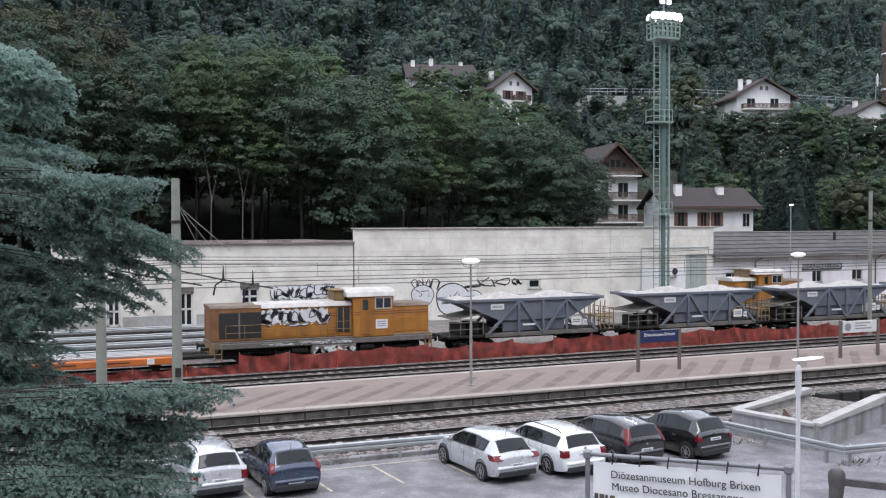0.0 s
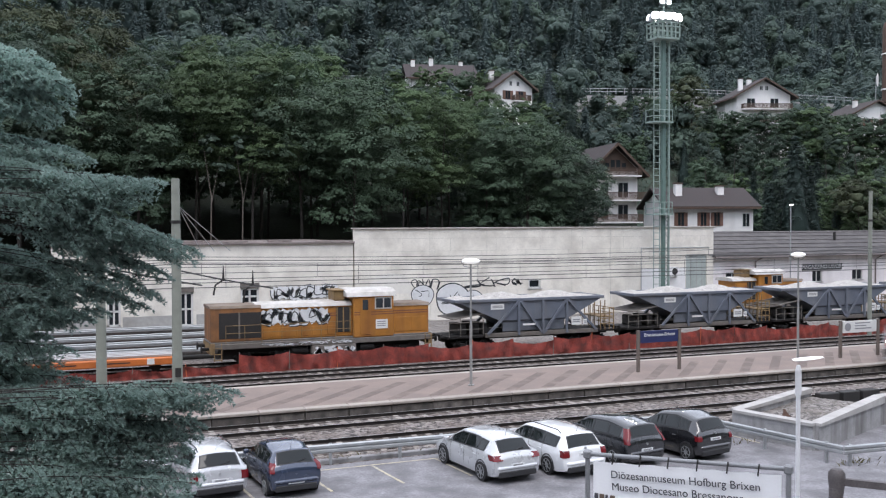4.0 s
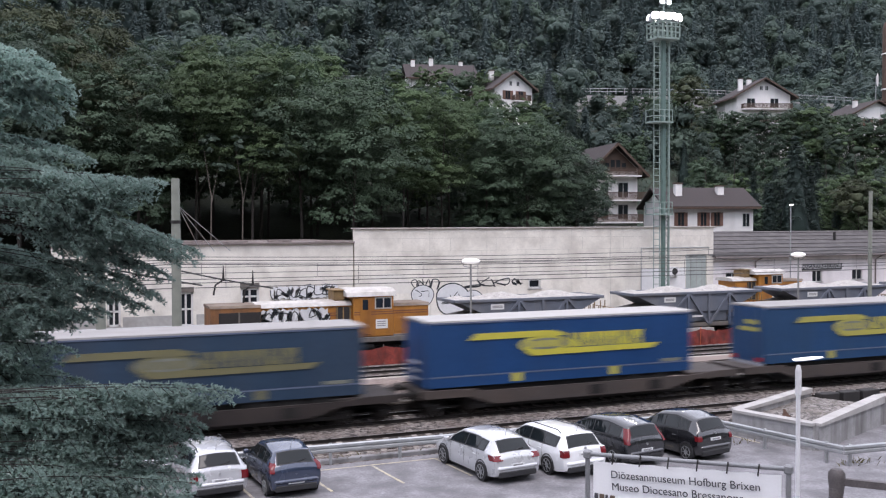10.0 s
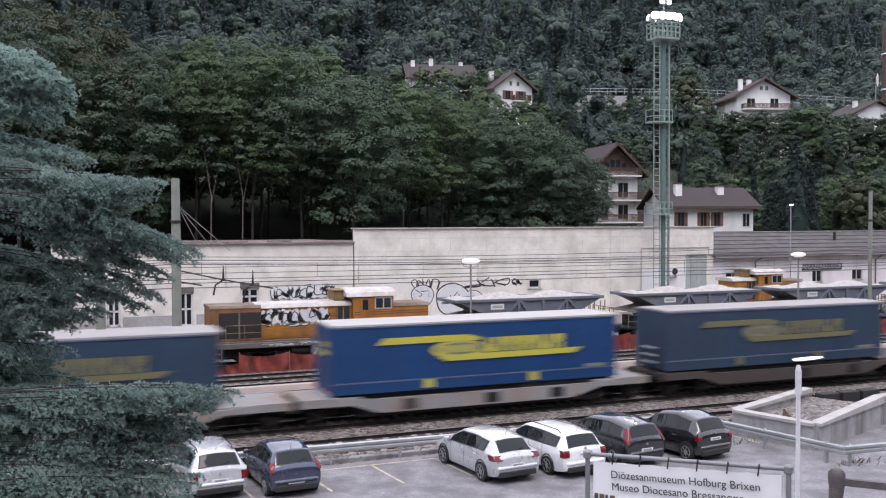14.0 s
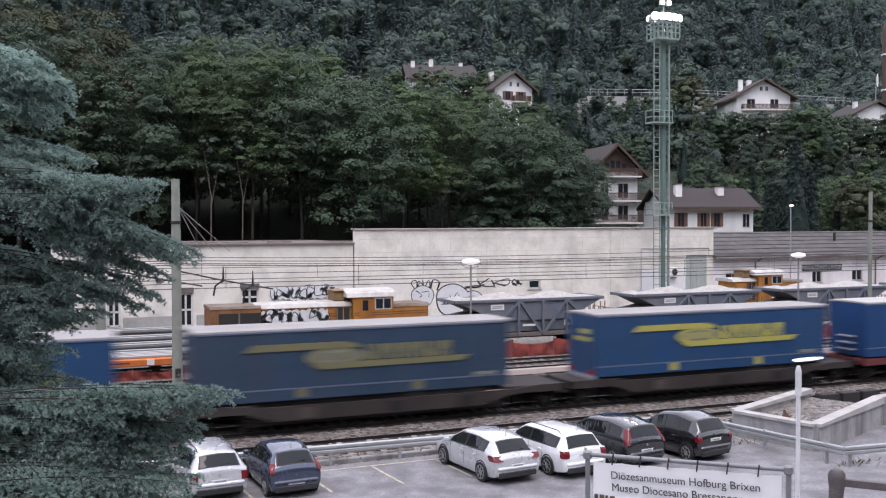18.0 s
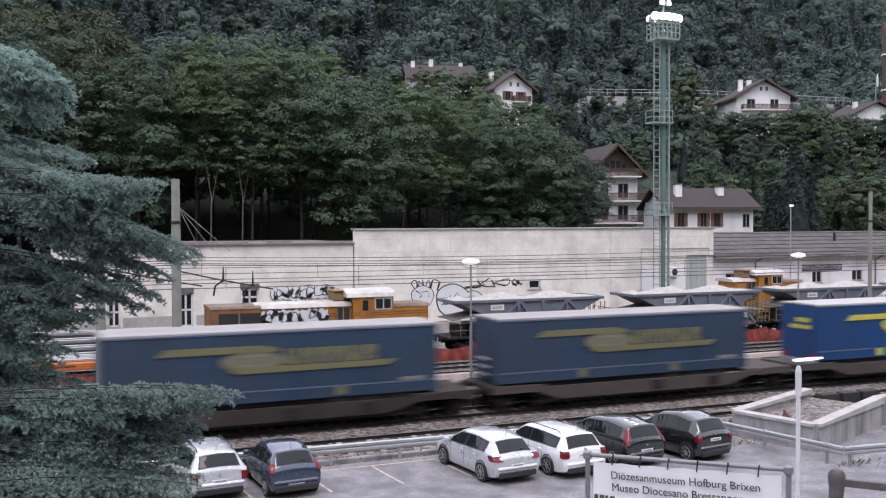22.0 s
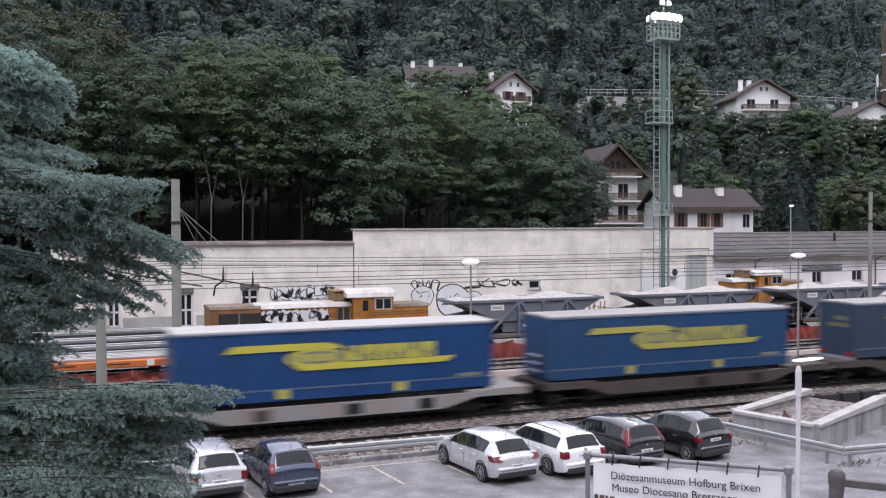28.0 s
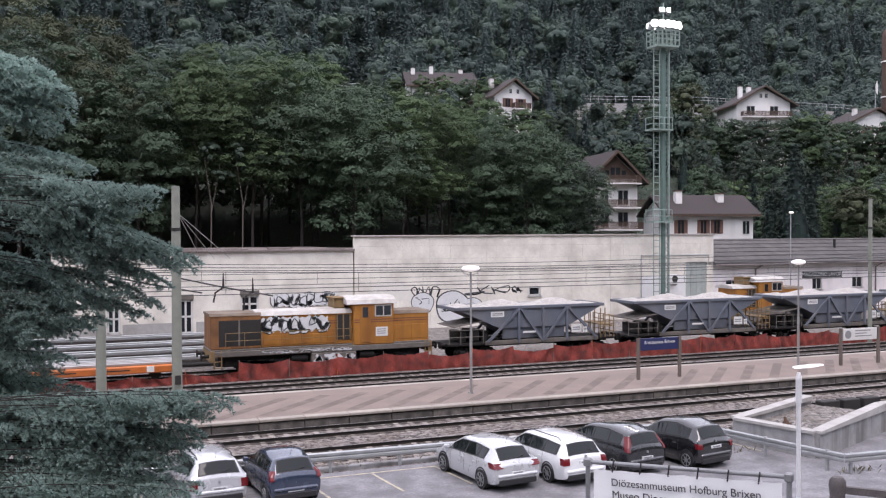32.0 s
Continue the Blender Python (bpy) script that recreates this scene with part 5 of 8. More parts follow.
part("board", Kit().box(-2.75, 2.75, -0.04, 0.06, -0.34, 0.34, 0.01), M_SIGNBLK, sb)
lettering("MAGAZZINO LAVORI", 0.58, M_LETTER, sb, pose(0, -0.046, 0, 90, 0, 0))

# ---- floodlight mast ----
M_GREEN = mat("mast_green_paint", (0.105, 0.17, 0.15), 0.6, var=0.1, stain=(0.1, 0.13, 0.11), stain_amt=0.5, streak=True)
M_GREENPALE = mat("mast_pale_green", (0.24, 0.31, 0.28), 0.6, var=0.1)
mast = thing("floodlight_mast", (53.3, 75.0, -0.34), "tall green steel floodlight mast with ladder and lit lamps", "floodlight mast")
part("column", Kit().box(-0.40, -0.02, -0.16, 0.16, 0, 25.8, 0.03), M_GREEN, mast)
part("column", Kit().box(0.32, 0.49, -0.1, 0.1, 0, 25.8, 0.03), M_GREENPALE, mast)
k = Kit()
for i in range(36):
    z = 0.6 + i * 0.7
    k.bar((0.0, -0.1, z), (0.32, -0.1, z + 0.35), 0.04, 0.04)
    k.bar((0.32, -0.1, z + 0.35), (0.0, -0.1, z + 0.7), 0.04, 0.04)
part("lacing", k, M_GREEN, mast)
lad = part("ladder", Kit().tube((-1.4, -0.2, 0.3), (-1.4, -0.2, 25.9), 0.05).tube((-0.75, -0.2, 0.3), (-0.75, -0.2, 25.9), 0.05), M_GREENPALE, mast)
for i in range(42):
    part("rung", Kit().box(-1.4, -0.75, -0.23, -0.17, 0.5 + i * 0.6, 0.56 + i * 0.6), M_GREENPALE, lad)
for z in (9.4, 18.0):
    pf = part("rest_platform", Kit().box(-1.9, 0.3, -0.9, 0.5, z, z + 0.12), M_GREENPALE, mast)
    for x, y in ((-1.85, -0.85), (-1.85, 0.45), (-0.7, -0.85), (0.2, -0.85)):
        part("rail_post", Kit().tube((x, y, z), (x, y, z + 1.2), 0.04, n=6), M_GREENPALE, pf)
    for dz in (0.6, 1.2):
        part("guard_rail", Kit().path([(0.2, -0.85, z + dz), (-1.85, -0.85, z + dz), (-1.85, 0.45, z + dz)], 0.04), M_GREENPALE, pf)
bk = part("lamp_basket", Kit().box(-1.45, 0.95, -0.9, 0.9, 25.75, 25.95, 0.02), M_GREENPALE, mast)
for x in np.linspace(-1.45, 0.95, 6):
    for y in (-0.9, 0.9):
        part("rail_post", Kit().box(x - 0.05, x + 0.05, y - 0.04, y + 0.04, 25.9, 27.3), M_GREENPALE, bk)
for y in (-0.3, 0.3):
    for x in (-1.45, 0.95):
        part("rail_post", Kit().box(x - 0.04, x + 0.04, y - 0.05, y + 0.05, 25.9, 27.3), M_GREENPALE, bk)
for z in (26.45, 26.95, 27.3):
    for y in (-0.9, 0.9):
        part("guard_rail", Kit().box(-1.5, 1.0, y - 0.045, y + 0.045, z - 0.04, z + 0.04), M_GREENPALE, bk)
    for x in (-1.45, 0.95):
        part("guard_rail", Kit().box(x - 0.045, x + 0.045, -0.85, 0.85, z - 0.04, z + 0.04), M_GREENPALE, bk)
M_FLOOD = glow("floodlight_glass", (1.0, 0.97, 0.93), 14.0)
k = Kit()
k.tube((-1.3, 0, 25.9), (-1.3, 0, 27.9), 0.06).tube((0.8, 0, 25.9), (0.8, 0, 27.9), 0.06).tube((-1.7, 0, 27.8), (1.2, 0, 27.8), 0.06).tube((-0.2, 0, 25.9), (-0.2, 0, 30.0), 0.07)
part("lamp_frame", k, M_GREENPALE, mast)
for i, (x, y, a) in enumerate(((-1.5, -0.5, -30), (-0.85, -0.6, -10), (-0.2, -0.65, 0), (0.45, -0.6, 15), (1.05, -0.45, 35), (-1.2, 0.5, 200), (-0.2, 0.6, 180), (0.8, 0.5, 160))):
    fl = part("floodlight", Kit().box(-0.36, 0.36, -0.2, 0.22, -0.36, 0.36, 0.08), M_STEEL, mast, at=pose(x, y, 27.85, -14, 0, a))
    g = Kit()
    g.loft([[(0.36 * r * math.cos(b), -0.2 - d, 0.36 * r * math.sin(b)) for b in np.linspace(0, 2 * math.pi, 17)[:-1]] for r, d in ((1.0, 0.0), (0.95, 0.08), (0.6, 0.16), (0.1, 0.19))], caps=True)
    part("lamp_glass", g, M_FLOOD, fl, smooth=True)
for x in (-0.3, 0.4):
    fl = part("floodlight", Kit().box(-0.22, 0.22, -0.15, 0.15, -0.2, 0.2, 0.05), M_STEEL, mast, at=pose(x - 0.2, -0.1, 29.3, -10, 0, 20 * x))
    part("lamp_glass", Kit().box(-0.2, 0.2, -0.19, -0.15, -0.18, 0.18, 0.02), M_FLOOD, fl)

# ---- houses on the slope ----
M_RENDER = mat("white_house_render", (0.80, 0.78, 0.76), 0.9, var=0.05, scale=0.6, stain=(0.55, 0.53, 0.5), stain_amt=0.4, streak=True)
M_TILE = mat("brown_roof_tile", (0.040, 0.031, 0.030), 0.85, var=0.25, scale=1.2, fine=12, bump=0.5)
M_TIMBER = mat("dark_timber", (0.085, 0.055, 0.04), 0.8, var=0.25)
M_SHUTTER = mat("brown_shutter", (0.16, 0.085, 0.06), 0.7, var=0.15)


def house(name, m, w, d, eave, ridge, label, over=0.9, wins=(), balconies=(), chimneys=(), loft=False, along_x=False, side_wins=()):
    """A rendered house with a broad gabled roof; its gable (or, along_x, its eaves) faces its own -y."""
    hs = thing(name, m, label, "house", "houses on the slope")
    k = Kit()
    if along_x:
        k.box(-w / 2, w / 2, 0, d, -9, eave)
        for x in (-w / 2, w / 2 - 0.3):
            k.prism([(0, eave), (d, eave), (d / 2, ridge - 0.25)], x, x + 0.3, "x")
    else:
        k.box(-w / 2, w / 2, 0, d, -9, eave)
        k.prism([(-w / 2, eave), (w / 2, eave), (0, ridge - 0.25)], 0, d, "y")
    part("wall", k, M_RENDER, hs)
    half = (d if along_x else w) / 2
    sl = (ridge - eave) / half
    rf = None
    for s in (-1, 1):
        k = Kit()
        o, t = half + over, 0.22
        lo, hi = (-over, d + over) if not along_x else (-w / 2 - over, w / 2 + over)
        poly = [(0, ridge), (s * o, ridge - sl * o), (s * o, ridge - sl * o + t), (0, ridge + t)]
        if along_x:
            poly = [(p + d / 2, q) for p, q in poly]
            k.prism(poly, lo, hi, "x")
        else:
            k.prism(poly, lo, hi, "y")
        rf = part("roof", k, M_TILE, hs)
        k = Kit()
        e = ridge - sl * o
        if along_x:
            k.box(lo, hi, s * o + d / 2 - 0.06, s * o + d / 2 + 0.06, e - 0.1, e + 0.16)
        else:
            k.box(s * o - 0.06, s * o + 0.06, lo, hi, e - 0.1, e + 0.16)
            for yy in (lo,):
                k.bar((0, yy, ridge + 0.05), (s * o, yy, e + 0.05), 0.1, 0.3)
        part("barge_board", k, M_TIMBER, rf)
    for x, z, ww, hh, sh in wins:
        wn_ = part("window", Kit().box(x - ww / 2, x + ww / 2, -0.03, 0.05, z, z + hh), M_WINDOW, hs)
        k = Kit()
        for a, b, c, e in ((x - ww / 2 - 0.07, x + ww / 2 + 0.07, z - 0.07, z), (x - ww / 2 - 0.07, x + ww / 2 + 0.07, z + hh, z + hh + 0.07), (x - ww / 2 - 0.07, x - ww / 2, z, z + hh), (x + ww / 2, x + ww / 2 + 0.07, z, z + hh), (x - 0.03, x + 0.03, z, z + hh)):
            k.box(a, b, -0.07, 0.0, c, e)
        part("window_frame", k, M_FRAMEW if not sh else M_SHUTTER, wn_)
        if sh:
            for s in (-1, 1):
                k = Kit()
                c = x + s * (ww / 2 + 0.07 + ww / 4)
                k.box(c - ww / 4, c + ww / 4, -0.07, -0.01, z - 0.05, z + hh + 0.05, 0.01)
                part("shutter", k, M_SHUTTER, wn_)
    for y, z, ww, hh in side_wins:
        part("window", Kit().box(-w / 2 - 0.03, -w / 2 + 0.05, y - ww / 2, y + ww / 2, z, z + hh), M_WINDOW, hs)
    for x0, x1, z in balconies:
        b = part("balcony", Kit().box(x0, x1, -1.3, 0, z - 0.18, z), M_RENDER, hs)
        n = max(2, int((x1 - x0) / 0.16))
        k = Kit()
        for i in range(n + 1):
            x = x0 + (x1 - x0) * i / n
            k.box(x - 0.05, x + 0.05, -1.3, -1.26, z, z + 0.95)
        k.box(x0, x1, -1.34, -1.22, z + 0.95, z + 1.03)
        k.box(x0, x0 + 0.05, -1.3, 0, z + 0.1, z + 1.0)
        k.box(x1 - 0.05, x1, -1.3, 0, z + 0.1, z + 1.0)
        part("railing", k, M_TIMBER, b)
    for x, y, z, hgt in chimneys:
        c = part("chimney", Kit().box(x - 0.4, x + 0.4, y - 0.4, y + 0.4, z, z + hgt, 0.02), M_RENDER, rf)
        part("cap", Kit().box(x - 0.5, x + 0.5, y - 0.5, y + 0.5, z + hgt, z + hgt + 0.12, 0.02), M_TIMBER, c)
    if loft:
        k = Kit()
        k.prism([(-w / 2 + 0.2, eave - 0.4), (w / 2 - 0.2, eave - 0.4), (w / 2 - 0.2, eave), (0, ridge - 0.45), (-w / 2 + 0.2, eave)], -0.25, -0.02, "y")
        lf = part("timber_gable", k, M_TIMBER, hs)
        for x in (-1.2, -0.4, 0.4, 1.2):
            part("pane", Kit().box(x - 0.3, x + 0.3, -0.28, -0.2, eave - 0.1, eave + 1.3 - abs(x) * 0.5), M_WINDOW, lf)
    return hs


def foot(x, y, z, turn=0):
    return pose(x, y, z, 0, 0, turn)


house("gabled_house", foot(78.3, 157.0, 27.5, 2), 7.8, 9, 5.8, 8.6, "white rendered house with brown gabled roof among trees", wins=((-1.2, 3.6, 1.0, 1.5, 1), (1.5, 3.6, 1.0, 1.5, 1), (-0.6, 6.1, 0.45, 0.75, 0), (0.9, 6.1, 0.45, 0.75, 0)),
      balconies=((-0.4, 3.0, 3.3),), chimneys=((-2.0, 5, 7.6, 1.8), (-1.2, 7, 7.8, 1.6)), side_wins=((3, 3.4, 1.6, 1.4),))
house("brown_roofed_house", foot(72.0, 176.0, 31.0, -14), 13, 12, 6.6, 9.8, "house with brown tiled roof and white chimneys behind trees", along_x=True, chimneys=((-5.4, 5, 8.4, 2.2), (-1.6, 5.5, 8.9, 2.2), (4.6, 6, 9.0, 1.6)), wins=((0, 3.5, 1.2, 1.4, 1),))
house("balcony_house", foot(70.7, 111.0, 6.6, -10), 6.6, 10, 9.2, 12.4, "white house with timber gable and flowered balconies", over=1.2, loft=True,
      wins=((-1.5, 5.3, 1.1, 1.9, 0), (1.2, 5.3, 1.4, 1.9, 0), (-1.5, 2.3, 1.1, 1.9, 0), (1.2, 2.3, 1.4, 1.9, 0)), balconies=((-3.6, 4.6, 4.9), (-2.4, 3.4, 8.2), (-3.6, 3.6, 1.9)))
house("villa", foot(71.7, 91.8, 4.7, -14), 10.6, 8, 5.7, 7.7, "low white villa with brown roof, chimneys and shuttered windows", along_x=True, over=0.7,
      wins=((-3.7, 3.3, 0.75, 1.5, 1), (-0.9, 3.3, 0.7, 1.5, 1), (0.75, 3.3, 0.7, 1.5, 1), (4.4, 3.2, 0.8, 1.5, 0)), chimneys=((-3.2, 2.2, 6.3, 2.0), (2.2, 2.5, 6.4, 1.6)))
house("hillside_house", foot(131.5, 152.0, 27.8, -18), 11, 11, 6.0, 9.2, "white hillside house with broad brown roof and balcony", over=1.2,
      wins=((-0.5, 7.0, 0.5, 0.8, 0), (0.6, 7.0, 0.5, 0.8, 0), (-2.6, 3.6, 1.6, 1.7, 0), (2.2, 3.6, 1.6, 1.7, 0), (0, 1.0, 1.6, 1.4, 0)), balconies=((-4.6, 5.4, 3.2), (-3.6, 4.2, 0.4)), chimneys=((-3.6, 3, 7.2, 2.4), (-0.6, 6, 8.6, 1.4), (1.4, 7, 8.4, 1.4)))
house("upper_house", foot(153.5, 144.5, 25.5, -10), 11, 9, 4.6, 7.2, "pale house with brown roof at the edge of the wood", wins=((-2, 2.2, 1.2, 1.4, 1), (2, 2.2, 1.2, 1.4, 1)), chimneys=((-2, 4, 6.2, 1.5),))

tower = thing("brown_tower", (162.6, 150.0, 33.5), "dark brown round-headed tower with pale ledges at the wood's edge", "tower")
k = Kit()
k.loft([[(r * math.cos(a), r * math.sin(a), z) for a in np.linspace(0, 2 * math.pi, 17)[:-1]] for r, z in ((1.2, 0), (1.2, 15.4), (1.0, 16.4), (0.5, 17.0), (0.05, 17.2))], caps=True)
part("shaft", k, M_TIMBER, tower, smooth=40)
for z in (2.6, 10.0):
    part("ledge", Kit().tube((0, 0, z), (0, 0, z + 0.25), 1.4, n=16), M_RENDER, tower)
dish = thing("satellite_dish", (158.6, 149.5, 33.5), "white satellite dish on a pole beside the tower", "satellite dish")
part("pole", Kit().tube((0, 0, 0), (0, 0, 3.8), 0.08, n=8), M_STEEL, dish)
k = Kit()
k.loft([[(1.2 * r * math.cos(a), -d, 4.4 + 1.4 * r * math.sin(a)) for a in np.linspace(0, 2 * math.pi, 21)[:-1]] for r, d in ((0.08, 0.0), (0.6, 0.1), (1.0, 0.35))], caps=True)
part("bowl", k, M_RENDER, dish, smooth=True, at=pose(0, 0, 0, 0, 0, 35))

# road parapet with railings across the slope
M_PARAPET = mat("parapet_concrete", (0.34, 0.335, 0.325), 0.9, var=0.1, stain=(0.3, 0.29, 0.27), stain_amt=0.5)
para = thing("road_parapet", (0, 0, 0), "hillside road parapet of pale concrete with steel railings", "parapet", kind="structure")
line = [(40, 232, 43.2), (65.3, 222.9, 43.0), (118.7, 201.0, 39.6), (132.0, 195.5, 39.4), (145.3, 190.1, 39.2), (186.9, 173.0, 36.6), (230, 160, 35)]
for (xa, ya, za), (xb, yb, zb) in zip(line, line[1:]):
    k = Kit()
    k.bar((xa, ya, za - 2.4), (xb, yb, zb - 2.4), 0.4, 4.2)
    part("parapet_wall", k, M_PARAPET, para)
    k = Kit()
    n = max(2, int(math.dist((xa, ya), (xb, yb)) / 2))
    for i in range(n + 1):
        u = i / n
        k.tube((xa + (xb - xa) * u, ya + (yb - ya) * u, za + (zb - za) * u), (xa + (xb - xa) * u, ya + (yb - ya) * u, za + (zb - za) * u + 1.5), 0.06, n=5)
    for dz in (0.7, 1.4):
        k.tube((xa, ya, za + dz), (xb, yb, zb + dz), 0.05, n=5)
    part("railing", k, M_STEEL, para)

fl2 = thing("street_lamp", (68.2, 74.8, -0.34), "slender lit street lamp beyond the yard", "street lamp")
part("post", Kit().tube((0, 0, 0), (0, 0, 10.4), 0.07, 0.05, n=8), M_STEEL, fl2)
part("lamp_head", Kit().box(-0.15, 0.15, -0.25, 0.1, 10.35, 10.5, 0.04), glow("lit_street_lamp", (1.0, 0.95, 0.85), 1.2), fl2)

# ---- platform furniture, masts and wires ----
M_LAMPPOST = mat("grey_lamp_post", (0.30, 0.30, 0.29), 0.55, 0.3, var=0.1, stain=(0.2, 0.19, 0.18), stain_amt=0.4)
M_LAMPHEAD = glow("lit_lamp_cover", (1.0, 0.98, 0.95), 0.25)


def platform_lamp(x):
    p = thing("platform_lamp", (x, 42.85, 0.30), "slim grey platform lamp with white disc head", "street lamp", "platform lamps")
    part("post", Kit().tube((0, 0, 0), (0, 0, 3.0), 0.07, n=10).tube((0, 0, 3.0), (0, 0, 6.0), 0.05, n=10).tube((0, 0, 0), (0, 0, 0.06), 0.16), M_LAMPPOST, p, smooth=30)
    k = Kit()
    k.loft([[(0.48 * r * math.cos(a), 0.3 * r * math.sin(a), z) for a in np.linspace(0, 2 * math.pi, 25)[:-1]] for r, z in ((0.3, 6.02), (0.9, 6.1), (1.0, 6.17), (0.85, 6.26), (0.3, 6.32))], caps=True)
    part("lamp_head", k, M_LAMPHEAD, p, "white disc head", smooth=True)
    part("hoop", Kit().path([(-0.5, 0, 6.12), (-0.35, 0, 5.92), (0, 0, 5.85), (0.35, 0, 5.92), (0.5, 0, 6.12)], 0.02), M_LAMPPOST, p)


for x in (19.0, 39.65, 60.3):
    platform_lamp(x)
M_BROWNPOST = mat("brown_sign_post", (0.14, 0.115, 0.10), 0.6, var=0.1)
M_NAVY = mat("navy_enamel", (0.022, 0.030, 0.10), 0.4, var=0.08)
M_SIGNW = mat("white_enamel", (0.64, 0.64, 0.62), 0.5, var=0.05)
s1 = thing("station_sign", (30.3, 43.15, 0.30), "navy station name sign between two brown posts", "sign")
for x in (-1.33, 1.33):
    part("post", Kit().box(x - 0.09, x + 0.09, -0.06, 0.06, 0, 2.25, 0.01), M_BROWNPOST, s1)
part("panel", Kit().box(-1.22, 1.22, -0.05, 0.05, 1.55, 2.2, 0.01), M_NAVY, s1)
lettering("Bressanone-Brixen", 0.26, M_LETTER, s1, pose(0.0, -0.056, 1.98, 90, 0, 0))
s2 = thing("notice_sign", (44.45, 42.98, 0.30), "pale prohibition sign between two brown posts", "sign")
for x in (-1.47, 1.47):
    part("post", Kit().box(x - 0.1, x + 0.1, -0.06, 0.06, 0, 2.2, 0.01), M_BROWNPOST, s2)
pn = part("panel", Kit().box(-1.32, 1.32, -0.05, 0.05, 1.45, 2.15, 0.01), M_SIGNW, s2)
part("pictogram", Kit().tube((-0.95, -0.054, 1.8), (-0.95, -0.06, 1.8), 0.24, n=24), M_BAR, pn)
for z, w in ((1.98, 1.2), (1.82, 0.9), (1.66, 1.3)):
    part("writing_bar", Kit().box(-0.4, -0.4 + w, -0.056, -0.04, z, z + 0.06), M_BAR, pn)

M_WIRE = mat("overhead_wire", (0.07, 0.07, 0.07), 0.6, 0.4, var=0.05, bump=0)


def catenary_pole(x, y, h, r0=0.26, r1=0.17, group="catenary poles"):
    p = thing("catenary_pole", (x, y, -0.34), "weathered concrete catenary pole beside the tracks", "catenary pole", group)
    k = Kit()
    k.tube((0, 0, 0), (0, 0, h * 0.8), r0, r0 * 0.85, n=16)
    part("shaft", k, M_POLE, p, smooth=40)
    part("top_section", Kit().tube((0, 0, h * 0.8), (0, 0, h), r0 * 0.82, r1 + 0.03, n=16), M_POLE, p, smooth=40)
    part("band", Kit().tube((0, 0, h * 0.795), (0, 0, h * 0.81), r0 * 0.95, n=16), M_BLACK, p)
    part("foundation", Kit().box(-0.45, 0.45, -0.45, 0.45, -0.1, 0.2, 0.03), M_CONC, p)
    return p


P1 = catenary_pole(5.58, 48.7, 10.95)
part("notice", Kit().box(-0.14, 0.14, -0.3, -0.25, 1.1, 1.55), M_BLACK, P1)
P2 = catenary_pole(2.05, 49.5, 7.9)
P3 = catenary_pole(55.7, 52.9, 10.95, 0.16, 0.1)
# cantilevers: a tube arm, stay wires, and drop insulators
for P, zz in ((P1, 6.2), (P2, 6.4)):
    arm = part("cantilever", Kit().path([(0, 0, zz + 0.2), (2.3, 0.3, zz - 0.35), (5.0, 0.8, zz - 0.9)], 0.045), M_WIRE, P)
    for u in ((0.42, 0.72) if P is P1 else (0.3,)):
        x = 5.0 * u
        k = Kit()
        k.path([(x - 0.25, 0.3, zz - 1.5 * u - 0.5), (x - 0.15, 0.3, zz - 0.9 * u - 0.25), (x + 0.25, 0.3, zz - 0.85 * u)], 0.05)
        part("steady_arm", k, M_BLACK, arm)
        part("insulator", Kit().tube((x + 0.25, 0.3, zz - 0.9 * u - 0.05), (x + 0.25, 0.3, zz - 0.9 * u + 0.75), 0.07, 0.02, n=8), M_BLACK, arm)
for q in ((2.6, 0.3), (3.6, 0.3), (4.8, 0.3)):
    part("stay", Kit().tube((0.1, 0, 9.6), (q[0] * 0.72, 12 * 0.4, 7.2), 0.02, n=5), M_STEEL, P1)
wires = thing("overhead_wires", (0, 0, 0), "dark overhead contact wires strung along the tracks", "overhead wires")
for yy, z0, sag in ((48.62, 5.15, 0.05), (48.62, 6.35, 0.35), (51.85, 5.2, 0.05), (51.85, 6.45, 0.3), (57.2, 5.1, 0.05), (57.2, 6.1, 0.3), (62.5, 5.2, 0.1), (62.5, 6.3, 0.3), (69.0, 5.3, 0.1)):
    k = Kit()
    for seg in range(-2, 4):
        a = seg * 50 + 5.6
        pts = [(a + 5 * i, yy, z0 - sag * (1 - (2 * i / 10 - 1) ** 2)) for i in range(11)]
        k.path(pts, 0.02, n=4)
        part("wire", k, M_WIRE, wires)
        k = Kit()
for yy, z0, z1 in ((48.62, 5.15, 6.35), (57.2, 5.1, 6.1)):
    for x in range(-6, 90, 7):
        u = ((x - 5.6) % 50) / 50
        part("dropper", Kit().tube((x, yy, z0), (x, yy, z1 - 0.3 * (1 - (2 * u - 1) ** 2)), 0.01, n=4), M_WIRE, wires)

